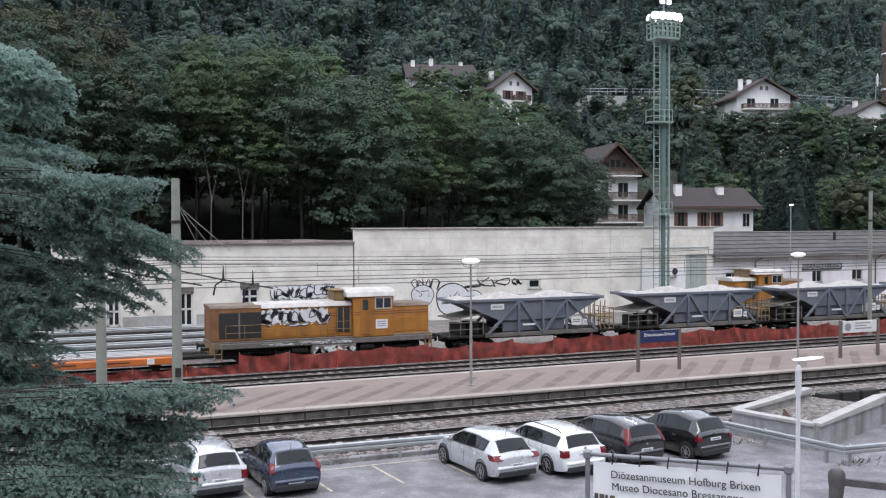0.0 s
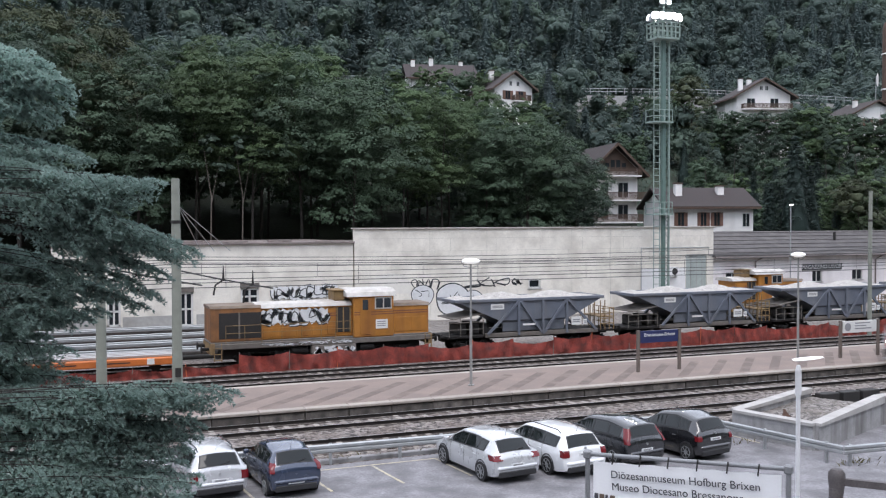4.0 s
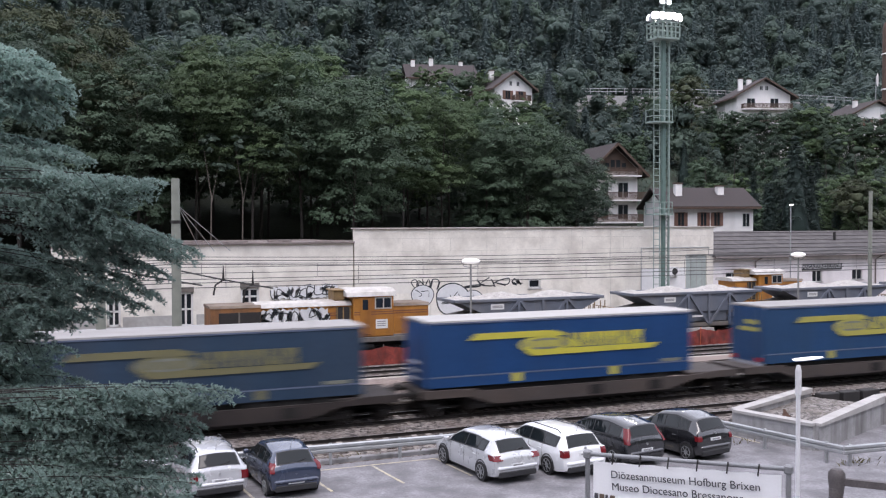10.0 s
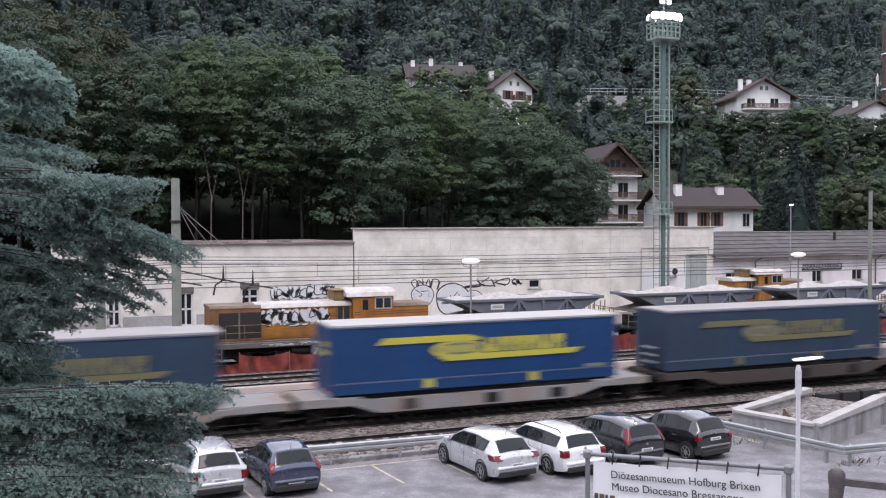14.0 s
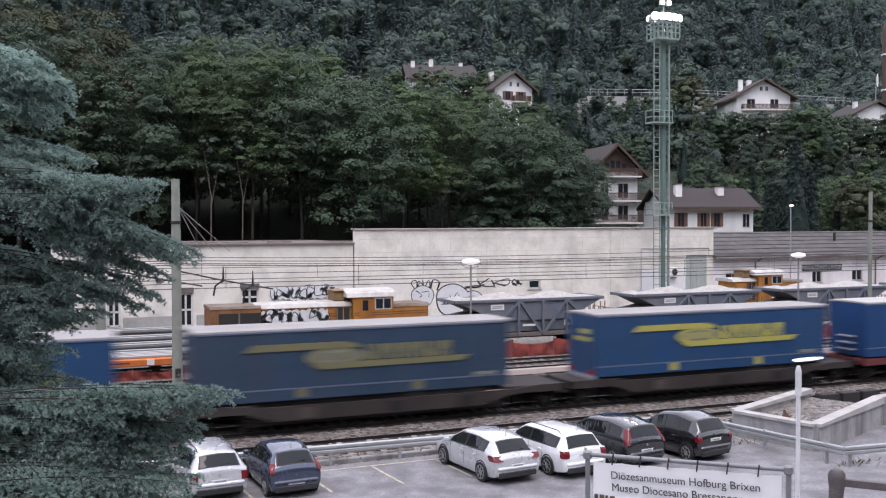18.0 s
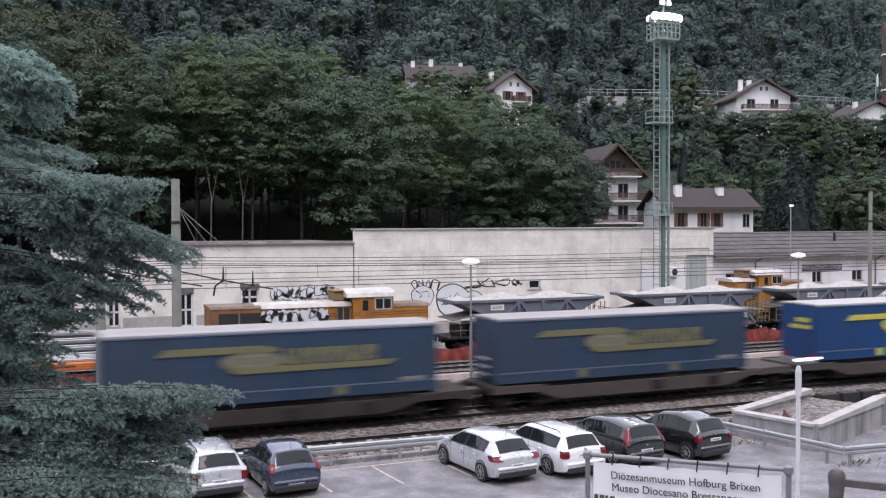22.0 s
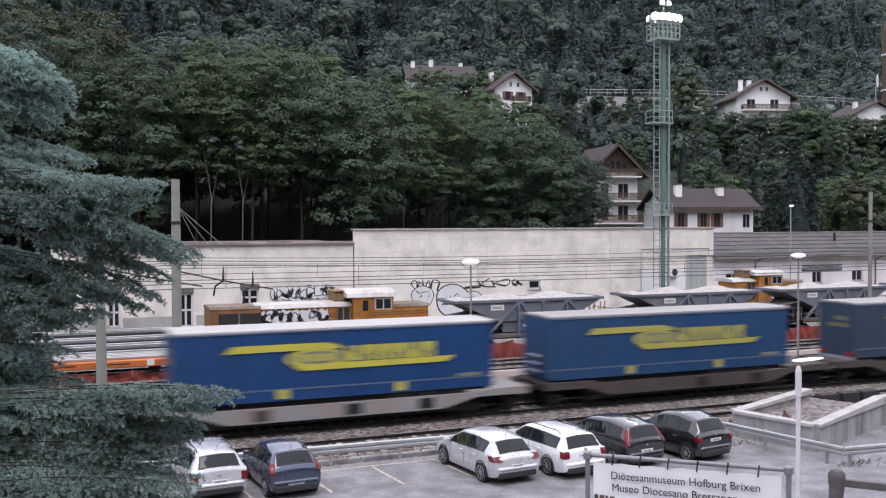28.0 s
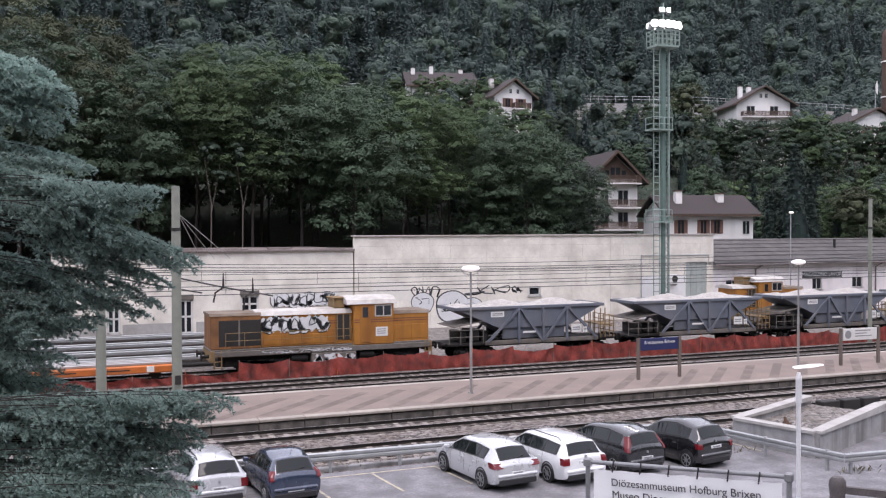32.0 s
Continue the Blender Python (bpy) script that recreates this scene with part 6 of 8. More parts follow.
# ---- car park edge: steel guard rail, kerb lines ----
GR = [(-30, 33.0), (6.1, 32.74), (12.9, 32.5), (23.2, 32.2), (24.2, 31.3), (25.5, 25.3), (27.3, 25.15), (40, 24.3)]
gr = thing("guard_rail", (0, 0, -0.25), "galvanised steel crash barrier along the car park edge", "crash barrier")
for (xa, ya), (xb, yb) in zip(GR, GR[1:]):
    d = Vector((xb - xa, yb - ya, 0)).normalized()
    nrm = Vector((d.y, -d.x, 0))
    prof = [(0.0, 0.42), (0.05, 0.46), (0.05, 0.54), (0.0, 0.58), (0.05, 0.62), (0.05, 0.70), (0.0, 0.74), (-0.01, 0.74), (0.035, 0.69), (0.035, 0.63), (-0.015, 0.58), (0.035, 0.53), (0.035, 0.47), (-0.01, 0.42)]
    k = Kit()
    k.loft([[Vector((x, y, 0)) + nrm * a + Vector((0, 0, z)) for a, z in prof] for x, y in ((xa, ya), (xb, yb))], caps=True)
    part("beam", k, M_STEEL, gr)
    ln = math.dist((xa, ya), (xb, yb))
    for i in range(int(ln / 2.6) + 1):
        u = (i * 2.6 + 0.3) / ln
        if u < 1 and xa > -20:
            part("post", Kit().box(xa + (xb - xa) * u - 0.05, xa + (xb - xa) * u + 0.05, ya + (yb - ya) * u + 0.0, ya + (yb - ya) * u + 0.09, 0, 0.76), M_STEEL, gr)
k = Kit()
k.box(-40, 24.5, 32.75, 33.0, -0.34, -0.1, 0.03)
solid("kerb", k, M_CONC, "low concrete kerb between car park and ballast", "kerb", kind="structure")
lines = thing("bay_lines", (0, 0, -0.246), "worn pale parking bay lines on the asphalt", "road marking", kind="structure")
part("line", Kit().box(-6, 23.0, 31.95, 32.05, 0, 0.003), M_PAINT, lines)
for i in range(-2, 11):
    x = 5.35 + i * 2.45
    k = Kit()
    k.prism([(x, 31.9), (x + 0.1, 31.9), (x + 0.37, 29.3), (x + 0.27, 29.3)], 0, 0.0035, "z")
    part("line", k, M_PAINT, lines)

# ---- concrete parapet of the underpass ----
ramp = thing("underpass_parapet", (0, 0, -0.25), "streaked grey concrete parapet filled with gravel", "parapet", kind="structure")


def slab(pts, z0, tops, th, parent, name, m=M_CONC):
    (xa, ya), (xb, yb) = pts
    d = Vector((xb - xa, yb - ya, 0)).normalized()
    n_ = Vector((-d.y, d.x, 0)) * th / 2
    a, b = Vector((xa, ya, 0)), Vector((xb, yb, 0))
    up = Vector((0, 0, 1))
    k = Kit()
    k.add([a - n_ + up * z0, b - n_ + up * z0, b + n_ + up * z0, a + n_ + up * z0, a - n_ + up * tops[0], b - n_ + up * tops[1], b + n_ + up * tops[1], a + n_ + up * tops[0]],
          [(3, 2, 1, 0), (4, 5, 6, 7), (0, 1, 5, 4), (1, 2, 6, 5), (2, 3, 7, 6), (3, 0, 4, 7)])
    return part(name, k, m, parent)


PA, PB, PC, PD, PE_ = (25.4, 30.9), (26.35, 27.55), (32.3, 30.1), (31.3, 33.2), (40, 29.6)
for pts, t in (((PA, PB), (0.95, 0.95)), ((PB, PC), (0.95, 1.15)), ((PC, PE_), (1.15, 1.3)), ((PA, PD), (0.95, 1.05))):
    w = slab(pts, 0, t, 0.3, ramp, "wall")
    slab(pts, min(t) - 0.02, (t[0] + 0.09, t[1] + 0.09), 0.46, w, "coping", M_CONCPALE)
d_ = (Vector(PE_) - Vector(PC)).normalized()
for i, (u, z, w_, h_) in enumerate(((2.6, 0.62, 0.8, 0.34), (3.3, 0.45, 0.5, 0.3), (3.9, 0.7, 0.6, 0.28))):
    p_ = Vector(PC) + d_ * u
    k = Kit()
    k.prism([(w_ * 0.5 * math.cos(t) * (1 + 0.2 * math.sin(3 * t + i)), h_ * 0.5 * math.sin(t)) for t in np.linspace(0, 2 * math.pi, 25)[:-1]], -0.156 - 0.001 * i, -0.14)
    part("spray_patch", k, mat("pale_blue_spray", (0.16, 0.30, 0.40), 0.8, var=0.2), ramp, at=pose(p_.x, p_.y, z, 0, 0, math.degrees(math.atan2(d_.y, d_.x))))
k = Kit()
n = 10
k.add([(*(Vector(PA).lerp(Vector(PB), i / n).lerp(Vector(PD).lerp(Vector(PC), i / n), j / n)), 0.62 + 0.08 * noise.noise((i * 0.9, j * 0.9, 1)) + 0.15 * (j / n)) for i in range(n + 1) for j in range(n + 1)],
      [(i * (n + 1) + j, i * (n + 1) + j + 1, (i + 1) * (n + 1) + j + 1, (i + 1) * (n + 1) + j) for i in range(n) for j in range(n)])
part("gravel_fill", k, M_YARD, ramp, smooth=True)
# solid dark boxes standing in for the dark opening at the back
for i in range(3):
    part("dark_beam", Kit().box(31.4 + i * 1.2, 32.4 + i * 1.2, 32.4, 32.9, 0.2, 0.95, 0.03), M_BLACK, ramp)
part("weed", Kit().tube((27.3, 30.2, 0.6), (27.35, 30.25, 1.0), 0.18, 0.02, n=7).tube((27.6, 30.4, 0.6), (27.5, 30.5, 0.95), 0.16, 0.02, n=7), mat("dry_weed", (0.09, 0.05, 0.035), 0.9, var=0.4), ramp)

# ---- lamp post and banner in the foreground ----
sl = thing("street_lamp", (12.6, 13.6, -0.25), "white street lamp with flat lit head in the car park", "street lamp")
M_WHITEPOST = mat("white_painted_post", (0.66, 0.66, 0.67), 0.4, var=0.05, stain=(0.45, 0.44, 0.43), stain_amt=0.4)
part("post", Kit().tube((0, 0, 0), (0, 0, 5.55), 0.04, n=14), M_WHITEPOST, sl, smooth=40)
part("collar", Kit().tube((0, 0, 5.4), (0, 0, 5.85), 0.056, n=14).tube((0, 0, 5.85), (0, 0, 5.95), 0.056, 0.03, n=14), M_WHITEPOST, sl, smooth=40)
k = Kit()
k.loft([[(0.12 + x * sx, y * sy - 0.02 * x, z) for x, y in ((-0.32, -0.1), (-0.1, -0.16), (0.3, -0.15), (0.5, -0.05), (0.5, 0.05), (0.3, 0.15), (-0.1, 0.16), (-0.32, 0.1))] for z, sx, sy in ((6.0, 0.5, 0.5), (6.012, 0.68, 0.7), (6.03, 0.66, 0.66), (6.04, 0.5, 0.5))], caps=True)
part("lamp_head", k, M_LAMPHEAD, sl, "flat lit white head", smooth=30, at=pose(0.80, 0, 0.02, 0, -6, -22))
M_PIPE = mat("galvanised_pipe", (0.25, 0.255, 0.265), 0.5, 0.5, var=0.12, stain=(0.22, 0.21, 0.2), stain_amt=0.5)
M_BANNER = mat("white_vinyl", (0.80, 0.80, 0.81), 0.5, var=0.03, scale=1, bump=0.1, stain=(0.6, 0.6, 0.6), stain_amt=0.4)
M_INK = mat("dark_banner_ink", (0.06, 0.06, 0.07), 0.6, var=0.05, bump=0)
A, B = Vector((7.99, 13.34, 4.56)), Vector((9.81, 10.77, 4.74))
mid = (A + B) / 2
ang = math.degrees(math.atan2(B.y - A.y, B.x - A.x))
ban = thing("museum_banner", pose(mid.x, mid.y, -0.25, 0, 0, ang), "white vinyl museum banner laced to a galvanised pipe frame", "banner")
hw, zt0, zt1 = (B - A).to_2d().length / 2, A.z + 0.25, B.z + 0.25
fr = part("pipe_frame", Kit().tube((-hw, 0, zt0), (hw, 0, zt1), 0.036, n=12), M_PIPE, ban, smooth=40)
for x, z in ((-hw, zt0), (hw, zt1)):
    part("pipe_post", Kit().tube((x, 0, 0), (x, 0, z + 0.03), 0.04, n=12), M_PIPE, fr, smooth=40)
    part("clamp", Kit().box(x - 0.062, x + 0.062, -0.062, 0.062, z - 0.07, z + 0.06, 0.02), M_PIPE, fr)
k = Kit()
nx_, nz_ = 24, 8
k.add([(-hw + 0.1 + (2 * hw - 0.2) * i / nx_, 0.02 * math.sin(i * 0.9) * (j / nz_), zt0 + (zt1 - zt0) * i / nx_ - 0.1 - 0.012 * abs(math.sin(i * math.pi / 4)) * (j == 0) - 1.1 * j / nz_) for j in range(nz_ + 1) for i in range(nx_ + 1)],
      [(j * (nx_ + 1) + i, (j + 1) * (nx_ + 1) + i, (j + 1) * (nx_ + 1) + i + 1, j * (nx_ + 1) + i + 1) for j in range(nz_) for i in range(nx_)])
sheet = part("sheet", k, M_BANNER, ban, smooth=True)
for i in range(6):
    u = 0.14 + i * 0.145
    part("tie", Kit().tube((-hw + 2 * hw * u, -0.05, zt0 + (zt1 - zt0) * u - 0.13), (-hw + 2 * hw * u + 0.02, -0.05, zt0 + (zt1 - zt0) * u + 0.05), 0.012, n=6), M_BLACK, ban)
tilt = math.degrees(math.atan2(zt1 - zt0, 2 * hw))
ROW = mid.z + 0.25
for words, dx, dz in (("Diözesanmuseum Hofburg Brixen", 0.01, -0.30), ("Museo Diocesano Bressanone", -0.1, -0.50)):
    o = lettering(words, 0.172, M_INK, sheet, pose(dx, -0.03, ROW + dz, 90, -tilt, 0))

M_TEAL = mat("pale_teal_print", (0.25, 0.42, 0.45), 0.6, var=0.06, bump=0)
part("print_panel", Kit().box(-hw + 0.5, hw - 0.2, -0.03, 0.0, zt0 - 1.1, zt0 - 0.66), M_TEAL, sheet, "pale teal picture panel")
for i, (x, w_) in enumerate(((0.13, 0.05), (0.22, 0.07), (0.32, 0.03), (0.4, 0.07))):
    part("print_bar", Kit().box(-hw + x, -hw + x + w_, -0.03, 0.0, zt0 - 1.1, zt0 - 0.62), M_INK if i % 2 == 0 else mat("brown_print", (0.12, 0.085, 0.06), 0.6, var=0.1, bump=0), sheet)

# rusty iron post with a cross arm, close by
M_RUST = mat("rusty_iron", (0.10, 0.088, 0.088), 0.65, 0.2, var=0.25, scale=8, fine=60, stain=(0.13, 0.115, 0.115), stain_amt=0.5)
rp = thing("iron_post", (6.13, 6.18, -0.25), "rusty iron post with a rounded head and cross arm", "post")
part("shaft", Kit().tube((0, 0, 0), (0, 0, 6.3), 0.055, 0.05, n=12), M_RUST, rp, smooth=40)
k = Kit()
k.loft([[(r * math.cos(a) + 0.02, r * math.sin(a), z) for a in np.linspace(0, 2 * math.pi, 15)[:-1]] for r, z in ((0.05, 6.2), (0.062, 6.3), (0.072, 6.38), (0.068, 6.43), (0.045, 6.46), (0.01, 6.465))], caps=True)
part("head", k, M_RUST, rp, smooth=True)
part("cross_arm", Kit().bar((0.0, 0, 6.36), (2.6, -2.4, 6.28), 0.05, 0.06), M_RUST, rp)

# weeds and litter stone at the foot of the underpass wall and the barrier
rng = np.random.default_rng(3)
k = Kit()
for cx, cy, n_, sp in ((24.3, 31.0, 24, 0.5), (24.6, 29.5, 16, 0.35), (26.2, 25.45, 40, 0.5), (28.6, 25.3, 45, 0.9), (31.5, 25.1, 45, 1.0), (18.0, 32.85, 50, 1.5), (10.0, 32.95, 40, 2.0)):
    for _ in range(n_):
        x, y = cx + rng.normal(0, sp), cy + rng.normal(0, 0.12)
        a, h, l = rng.uniform(0, 6.28), rng.uniform(0.08, 0.3), rng.uniform(0.02, 0.12)
        dx, dy = math.cos(a), math.sin(a)
        k.add([(x - dy * 0.012, y + dx * 0.012, -0.27), (x + dy * 0.012, y - dx * 0.012, -0.27), (x + dx * l + dy * 0.008, y + dy * l - dx * 0.008, -0.27 + h * 0.7), (x + dx * l * 2.2, y + dy * l * 2.2, -0.27 + h)], [(0, 1, 2), (0, 2, 3)])
solid("weeds", k, mat("dry_weeds", (0.15, 0.135, 0.075), 0.9, var=0.35, scale=4, bump=0), "dry yellow-green weeds along the barrier and wall foot", "weeds", kind="stuff", fix=False)

# ---- parked cars ----
M_TYRE = mat("tyre_rubber", (0.022, 0.022, 0.023), 0.85, var=0.15)
M_RIM = mat("alloy_rim", (0.42, 0.43, 0.44), 0.35, 0.7, var=0.08)
M_TRIMBLK = mat("black_car_trim", (0.025, 0.025, 0.027), 0.6, var=0.1)
M_CARGLASS = glass("car_glass", (0.010, 0.013, 0.014), 0.03, 0.36)
M_LENS = mat("red_lamp_lens", (0.15, 0.010, 0.014), 0.15, var=0.05, bump=0)
M_LENSW = mat("clear_lamp_lens", (0.55, 0.50, 0.50), 0.15, var=0.05, bump=0)
M_PLATE = mat("number_plate", (0.66, 0.67, 0.68), 0.5, var=0.04)


def carpaint(name, c, rough=0.22, metal=0.0):
    m = mat(name, c, rough, metal, var=0.03, scale=2, fine=300, bump=0.02, stain=tuple(x * 0.8 + 0.02 for x in c), stain_amt=0.25)
    b = m.node_tree.nodes["Principled BSDF"]
    b.inputs["Coat Weight"].default_value = 1.0
    b.inputs["Coat IOR"].default_value = 1.65
    b.inputs["Coat Roughness"].default_value = 0.06
    return m


def ring_of(s):
    y, zb, zl, zt, w, wt = s
    h = [(w * 0.93, zb), (w * 0.985, zb + 0.16), (w, (zb + zl) / 2 + 0.10), (w * 0.965, zl), (wt, zt - 0.06), (wt * 0.92, zt - 0.016), (wt * 0.55, zt + 0.008)]
    return [Vector((-x, y, z)) for x, z in h] + [Vector((0, y, zt + 0.022))] + [Vector((x, y, z)) for x, z in h[::-1]]


def refine(st):
    """Stations of a car body with two more between each pair, on a smooth curve."""
    out = []
    for i in range(len(st) - 1):
        p0, p1, p2, p3 = (st[max(0, i - 1)], st[i], st[i + 1], st[min(len(st) - 1, i + 2)])
        for u in (0.0, 1 / 3, 2 / 3):
            row = []
            for q, (a, b, c, d) in enumerate(zip(p0, p1, p2, p3)):
                v = 0.5 * (2 * b + (c - a) * u + (2 * a - 5 * b + 4 * c - d) * u * u + (3 * b - a - 3 * c + d) * u ** 3)
                row.append(b + (c - b) * u if q == 0 else 0.5 * v + 0.5 * (b + (c - b) * u))
            out.append(row)
    return out + [list(st[-1])]


def patch(k, p, out=0.006, inset=0.06):
    """A pane laid just proud of four corner points, drawn in from its edges."""
    c = sum(p, Vector()) / 4
    n = (p[1] - p[0]).cross(p[3] - p[0]).normalized()
    q = [v.lerp(c, 0.0) + (c - v).normalized() * inset for v in p]
    k.add([v + n * out for v in q] + [v - n * 0.01 for v in q], [(0, 1, 2, 3), (0, 4, 5, 1), (1, 5, 6, 2), (2, 6, 7, 3), (3, 7, 4, 0)])


def car(m, label, paint, st, glass_rows, wheels, r, rear_glass, front_glass, lamps, plate_z, plate_y, dark_lower=0.0, lens=None, roof_bars=False, name="car"):
    C = thing(name, m, label, "car", "parked cars")
    st = refine(st)
    rear_glass, front_glass = [3 * i for i in rear_glass], [3 * i for i in front_glass]
    rings = [ring_of(s) for s in st]
    k = Kit()
    k.loft(rings, closed=True, caps=True)
    body = part("body", k, paint, C, smooth=50)
    def ring_at(y):
        for p, q in zip(st, st[1:]):
            if p[0] <= y <= q[0]:
                u = (y - p[0]) / (q[0] - p[0])
                return ring_of([i + (j - i) * u for i, j in zip(p, q)])
        return ring_of(st[-1])

    def band(y0, y1, v0, v1, out):
        """A strip of the flank between belt and roof, just proud of the body, on both sides."""
        ys_ = [y0] + [s_[0] for s_ in st if y0 < s_[0] < y1] + [y1]
        made = []
        for i, j, sg in ((3, 4, -1), (11, 10, 1)):
            g = Kit()
            vs = []
            for y in ys_:
                r_ = ring_at(y)
                for v in (v0, v1):
                    p = r_[i].lerp(r_[j], v)
                    vs.append(p + Vector((sg * out, 0, out * 0.4)))
            g.add(vs, [(2 * q, 2 * q + 2, 2 * q + 3, 2 * q + 1) for q in range(len(ys_) - 1)])
            made.append(g)
        return made

    for g in band(glass_rows[0][0] - 0.05, glass_rows[-1][1] + 0.06, 0.03, 0.93, 0.006):
        part("window_trim", g, M_TRIMBLK, body)
    for y0, y1 in glass_rows:
        for g in band(y0, y1, 0.12, 0.86, 0.011):
            part("side_window", g, M_CARGLASS, body)
    for nm, (a, b) in (("rear_window", rear_glass), ("windscreen", front_glass)):
        for part_name, m_, grow, lift in (("window_trim", M_TRIMBLK, 0.03, 0.010), (nm, M_CARGLASS, 0.10, 0.018)):
            vs, rows_ = [], np.linspace(grow, 1 - grow, 5)
            for u in rows_:
                y_ = st[a][0] + (st[b][0] - st[a][0]) * u
                r_ = ring_at(y_)
                sl_y, sl_z = st[b][0] - st[a][0], rings[b][7].z - rings[a][7].z
                up_ = Vector((0, -sl_z, sl_y)).normalized() * lift
                e_ = r_[5].lerp(r_[9], 0.5 * grow)
                f_ = r_[9].lerp(r_[5], 0.5 * grow)
                vs += [e_ + up_, r_[6] + up_, r_[7] + up_, r_[8] + up_, f_ + up_]
            g = Kit()
            g.add(vs, [(5 * q + c, 5 * q + c + 1, 5 * q + c + 6, 5 * q + c + 5) for q in range(4) for c in range(4)])
            part(part_name, g, m_, body, smooth=True)
    for yd in [r_[0] for r_ in glass_rows[1:]] + [glass_rows[-1][1] - 0.05]:
        r_ = ring_at(yd)
        for i, sg in ((0, -1), (1, 1)):
            pts_ = [r_[q] if sg < 0 else r_[14 - q] for q in (1, 2, 3)]
            g = Kit()
            for p_, q_ in zip(pts_, pts_[1:]):
                g.bar(p_ + Vector((sg * 0.001, 0, 0)), q_ + Vector((sg * 0.001, 0, 0)), 0.008, 0.008)
            part("door_seam", g, M_TRIMBLK, body)
    def width_at(y, z):
        r_ = ring_at(y)[:6]
        for p, q in zip(r_, r_[1:]):
            if p.z <= z <= q.z:
                u = (z - p.z) / max(1e-6, q.z - p.z)
                return -(p.x + (q.x - p.x) * u)
        return -r_[-1].x if z > r_[-1].z else -r_[0].x

    def rear_at(z):
        for q in range(60):
            if ring_at(q * 0.01)[6].z >= z + 0.05:
                return q * 0.01
        return 0.6

    for s in (-1, 1):
        for z0, z1, x0, x1, y0, y1 in lamps:
            g, vs = Kit(), []
            for z in np.linspace(z0, z1, 6):
                yr = rear_at(z)
                xo = width_at(yr + 0.05, z)
                inner_ = xo - (x1 - x0)
                vs += [(s * inner_, yr - 0.025, z), (s * (inner_ * 0.3 + xo * 0.7), yr - 0.03, z), (s * (xo + 0.02), yr + 0.01, z), (s * (width_at(yr + y1 * 0.5, z) + 0.022), yr + y1 * 0.5, z), (s * (width_at(yr + y1 * 0.8, z) + 0.01), yr + y1 * 0.8, z)]
            g.add(vs, [(5 * q + c, 5 * q + c + 1, 5 * q + c + 6, 5 * q + c + 5) for q in range(5) for c in range(4)])
            part("tail_lamp", g, lens or M_LENS, body, smooth=True)
    part("rear_wiper", Kit().bar((0.02, st[rear_glass[0]][0] + 0.02, st[rear_glass[0]][3] + 0.05), (0.34, st[rear_glass[0]][0] + 0.06, st[rear_glass[0]][3] + 0.13), 0.02, 0.02), M_TRIMBLK, body)
    k_ = Kit()
    k_.box(-st[3][4] * 0.9, st[3][4] * 0.9, -0.045, 0.12, st[3][1] + 0.16, st[3][1] + 0.30, 0.05)
    part("bumper", k_, paint, body)
    for y in wheels:
        for s in (-1, 1):
            ww = max(t[4] for t in st)
            wh = part("wheel", Kit().tube((s * (ww - 0.2), y, r), (s * (ww + 0.012), y, r), r, n=26).tube((s * (ww + 0.012), y, r), (s * (ww + 0.02), y, r), r * 0.86, r * 0.8, n=26), M_TYRE, C, smooth=40)
            g = Kit()
            g.tube((s * (ww - 0.02), y, r), (s * (ww + 0.022), y, r), r * 0.3, n=14)
            for q in range(7):
                a = q * 2 * math.pi / 7
                g.bar((s * (ww + 0.021), y + 0.12 * r * math.cos(a), r + 0.12 * r * math.sin(a)), (s * (ww + 0.021), y + 0.68 * r * math.cos(a), r + 0.68 * r * math.sin(a)), 0.05, 0.016)
            for q in range(22):
                a, b = q * 2 * math.pi / 22, (q + 1) * 2 * math.pi / 22
                g.bar((s * (ww + 0.022), y + 0.7 * r * math.cos(a), r + 0.7 * r * math.sin(a)), (s * (ww + 0.022), y + 0.7 * r * math.cos(b), r + 0.7 * r * math.sin(b)), 0.03, 0.02)
            part("rim", g, M_RIM, wh)
            g = Kit()
            g.loft([[(s * (ww + o), y + rr * math.cos(a), r + 0.02 + rr * math.sin(a)) for a in np.linspace(-0.25, math.pi + 0.25, 19)] for rr, o in ((r + 0.01, -0.03), (r + 0.015, 0.006), (r + 0.055, 0.006), (r + 0.06, -0.03))], closed=False)
            part("wheel_arch", g, M_TRIMBLK, body)
    g = Kit()
    g.box(-0.26, 0.26, plate_y - 0.012, plate_y + 0.03, plate_z - 0.055, plate_z + 0.055, 0.004)
    pl = part("number_plate", g, M_PLATE, body)
    part("writing_bar", Kit().box(-0.17, 0.19, plate_y - 0.015, plate_y, plate_z - 0.025, plate_z + 0.025), M_BAR, pl)
    w0 = st[0][4]
    g = Kit()
    g.box(-w0 * 0.92, w0 * 0.92, -0.025, 0.3, st[3][1] - 0.08, st[3][1] + 0.12, 0.03)
    part("rear_valance", g, M_TRIMBLK, body)
    g = Kit()
    g.box(-max(t[4] for t in st) * 0.9, max(t[4] for t in st) * 0.9, wheels[0] + r, wheels[1] - r, 0.16, 0.26, 0.02)
    part("sill", g, M_TRIMBLK, body)
